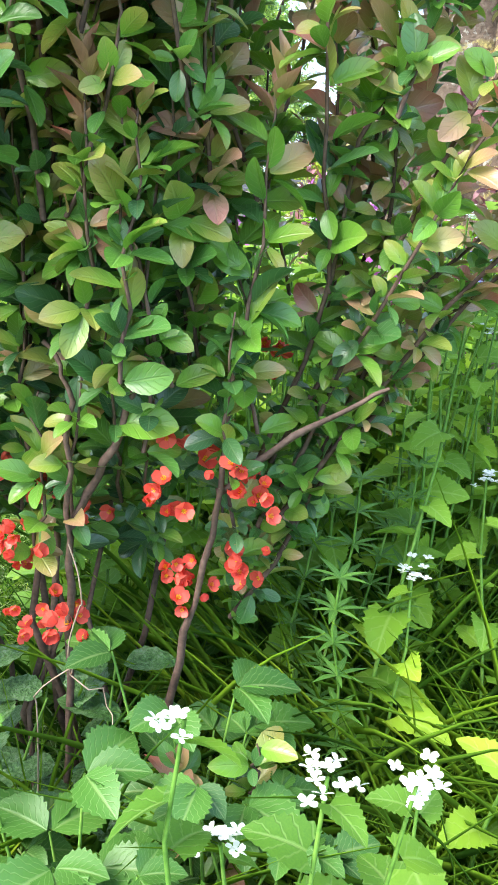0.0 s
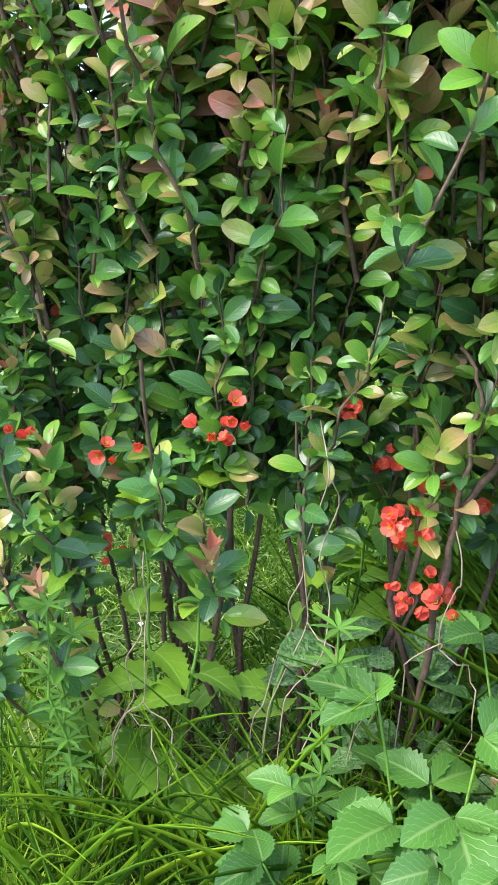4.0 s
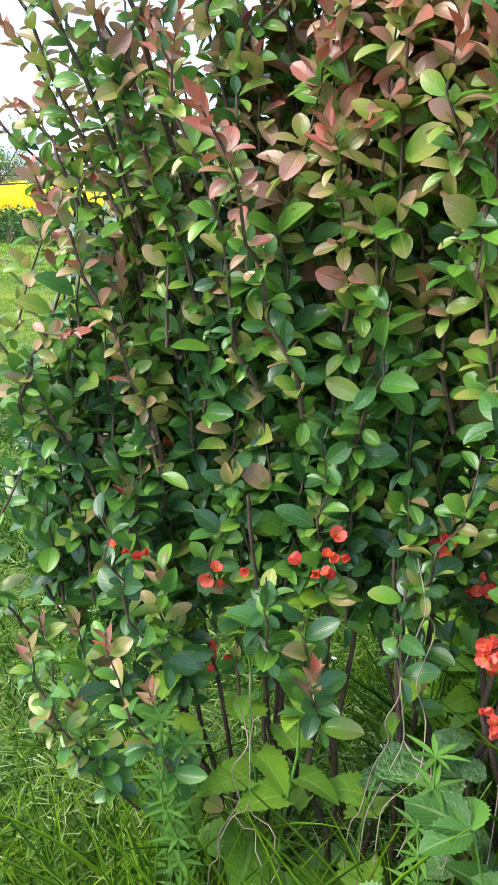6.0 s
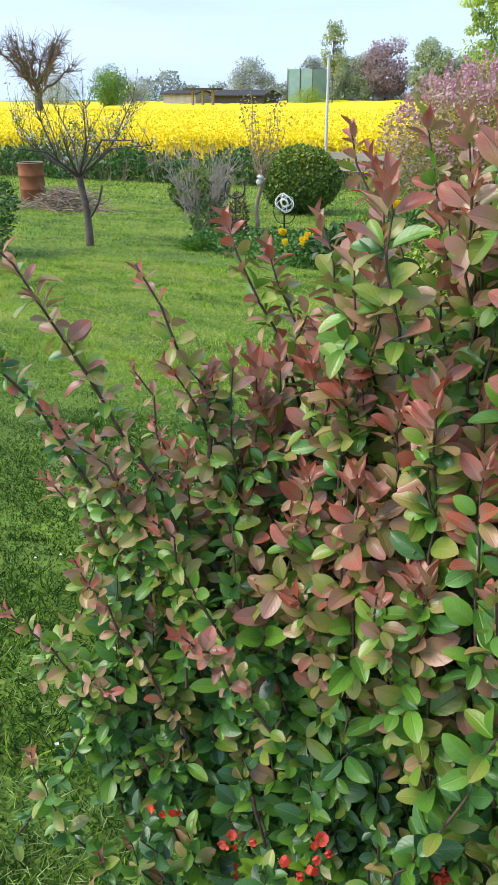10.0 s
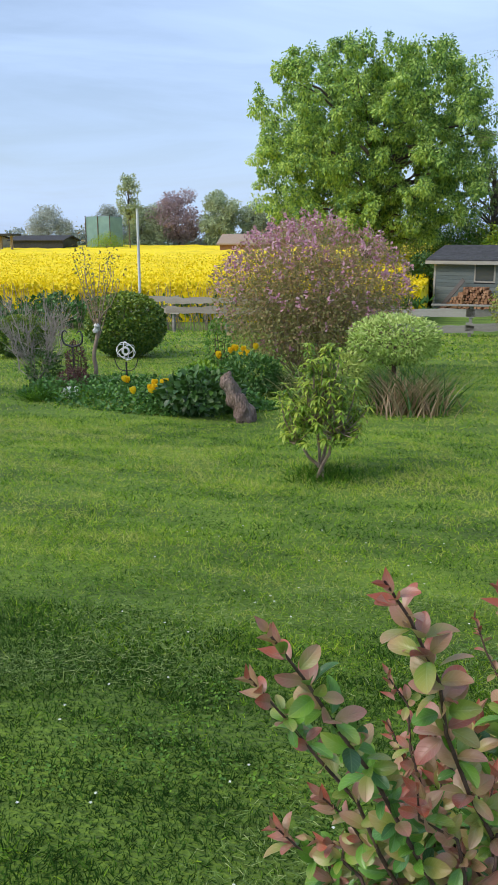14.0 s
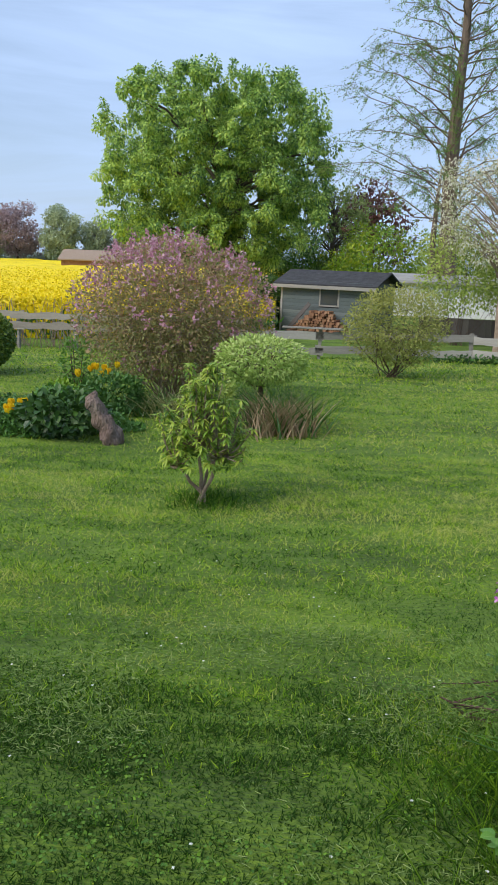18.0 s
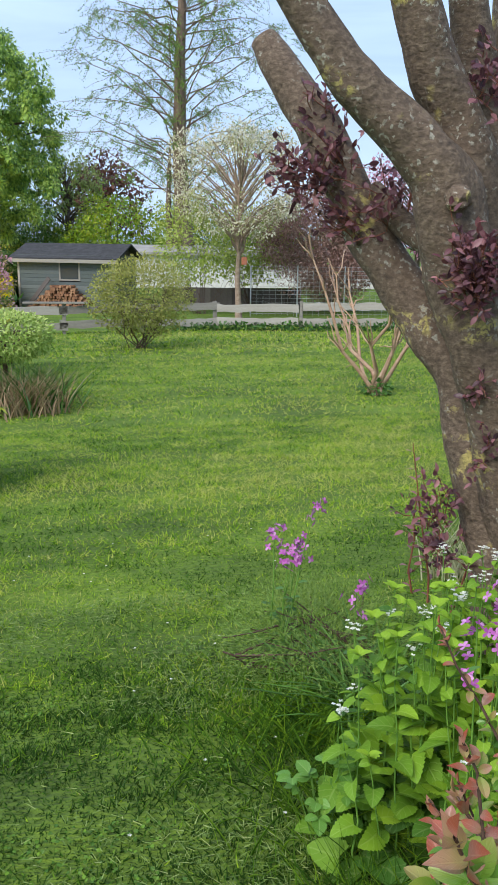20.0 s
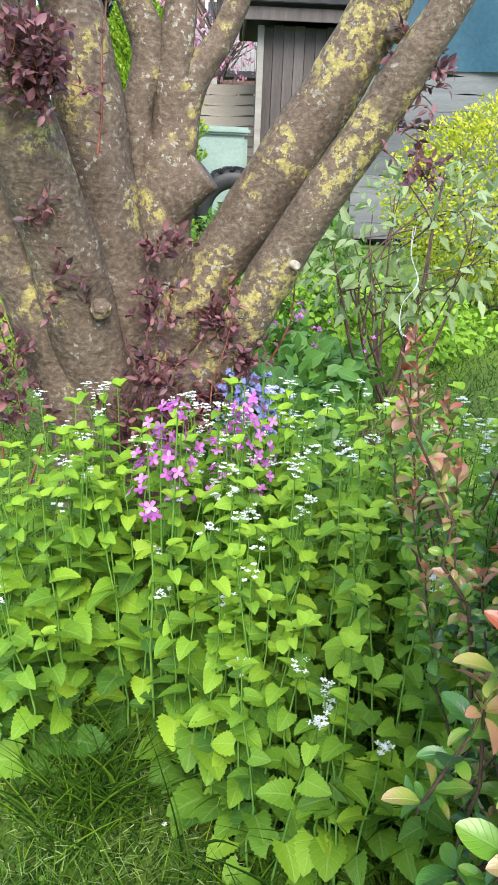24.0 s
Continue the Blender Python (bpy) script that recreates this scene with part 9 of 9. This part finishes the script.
def build_tyre():
    """A big ribbed tyre standing upright: carcass, lugs and inner rim."""
    x, y = 7.75, 7.2
    z = gz(x, y)
    t = thing("tractor_tyre", x, y, z, "large black ribbed tractor tyre standing upright", "tyre")
    R0, W = 0.5, 0.36
    n, prof = 40, [(0.56, -0.42), (0.72, -0.5), (0.92, -0.5), (1.0, -0.38), (1.02, 0.0), (1.0, 0.38), (0.92, 0.5), (0.72, 0.5), (0.56, 0.42)]
    th = np.linspace(0, 2 * np.pi, n, endpoint=False)
    V = np.array([(w * W, r * R0 * math.cos(a), r * R0 * math.sin(a)) for a in th for r, w in prof])
    m = len(prof)
    i = np.arange(n)[:, None] * m
    k = (np.arange(n)[:, None] + 1) % n * m
    j = np.arange(m)[None]
    j2 = (j + 1) % m
    Fq = np.stack([i + j, i + j2, k + j2, k + j], -1).reshape(-1, 4)
    M = pose(x, y, z + R0 - 0.01, 0, 0, 38)
    part("carcass", make_mesh("carcass", V, Fq, M_BLACK), t, m=M)
    lug = box_mesh("lug", 0.2, 0.07, 0.05, M_BLACK, 0.012)
    for q in range(22):
        a = q * 360 / 22
        for s in (-1, 1):
            part("lug", lug, t, m=M @ pose(0, 0, 0, a + 8 * (s > 0), 0, 0) @ pose(s * 0.09, 0, R0 * 1.0 - 0.012, 0, 0, s * 28))


build_tyre()
SCREEN_RAIL = rail_mesh(5.0, 0.17)
SCREEN_RAIL.materials[0] = M_PALEWOOD
wall = thing("screen_fence", 12.5, 10.5, gz(12.5, 10.5), "beige horizontal board screen fence", "fence")
for k in range(12):
    part("board", SCREEN_RAIL, wall, m=pose(12.5, 11.0, gz(12.5, 10.5) + 0.05 + 0.19 * k, 0, 0, -48))
for s in (-2.45, 0.0, 2.45):
    part("post", box_mesh("post", 0.1, 0.1, 2.4, M_GREYWOOD, 0.008), wall, m=pose(12.5 + s * math.cos(radians(-48)) + 0.05, 11.0 + s * math.sin(radians(-48)) + 0.06, gz(12.5, 10.5), 0, 0, -48))
balc = thing("balcony", 19.0, 15.6, gz(19, 15.6), "balcony with ribbed grey panels on posts", "balcony")
for k in range(34):
    part("slat", box_mesh("slat", 0.11, 0.04, 1.0, M_GREYWALL, 0.004) if k == 0 else balc.children[0].data, balc, m=pose(17.7 + 0.065 * k, 16.8 - 0.1 * k, 2.85, 0, 0, -57))
part("deck", box_mesh("deck", 4.2, 1.6, 0.16, M_BLACK, 0.01), balc, m=pose(19.3, 15.6, 2.68, 0, 0, -57))
for s in (0.05, 3.9):
    part("post", box_mesh("post", 0.12, 0.12, 2.68 - gz(19, 15.6), M_GREYWOOD, 0.008), balc, m=pose(17.75 + s * 0.545, 16.75 - s * 0.84, gz(19, 15.6), 0, 0, -57))
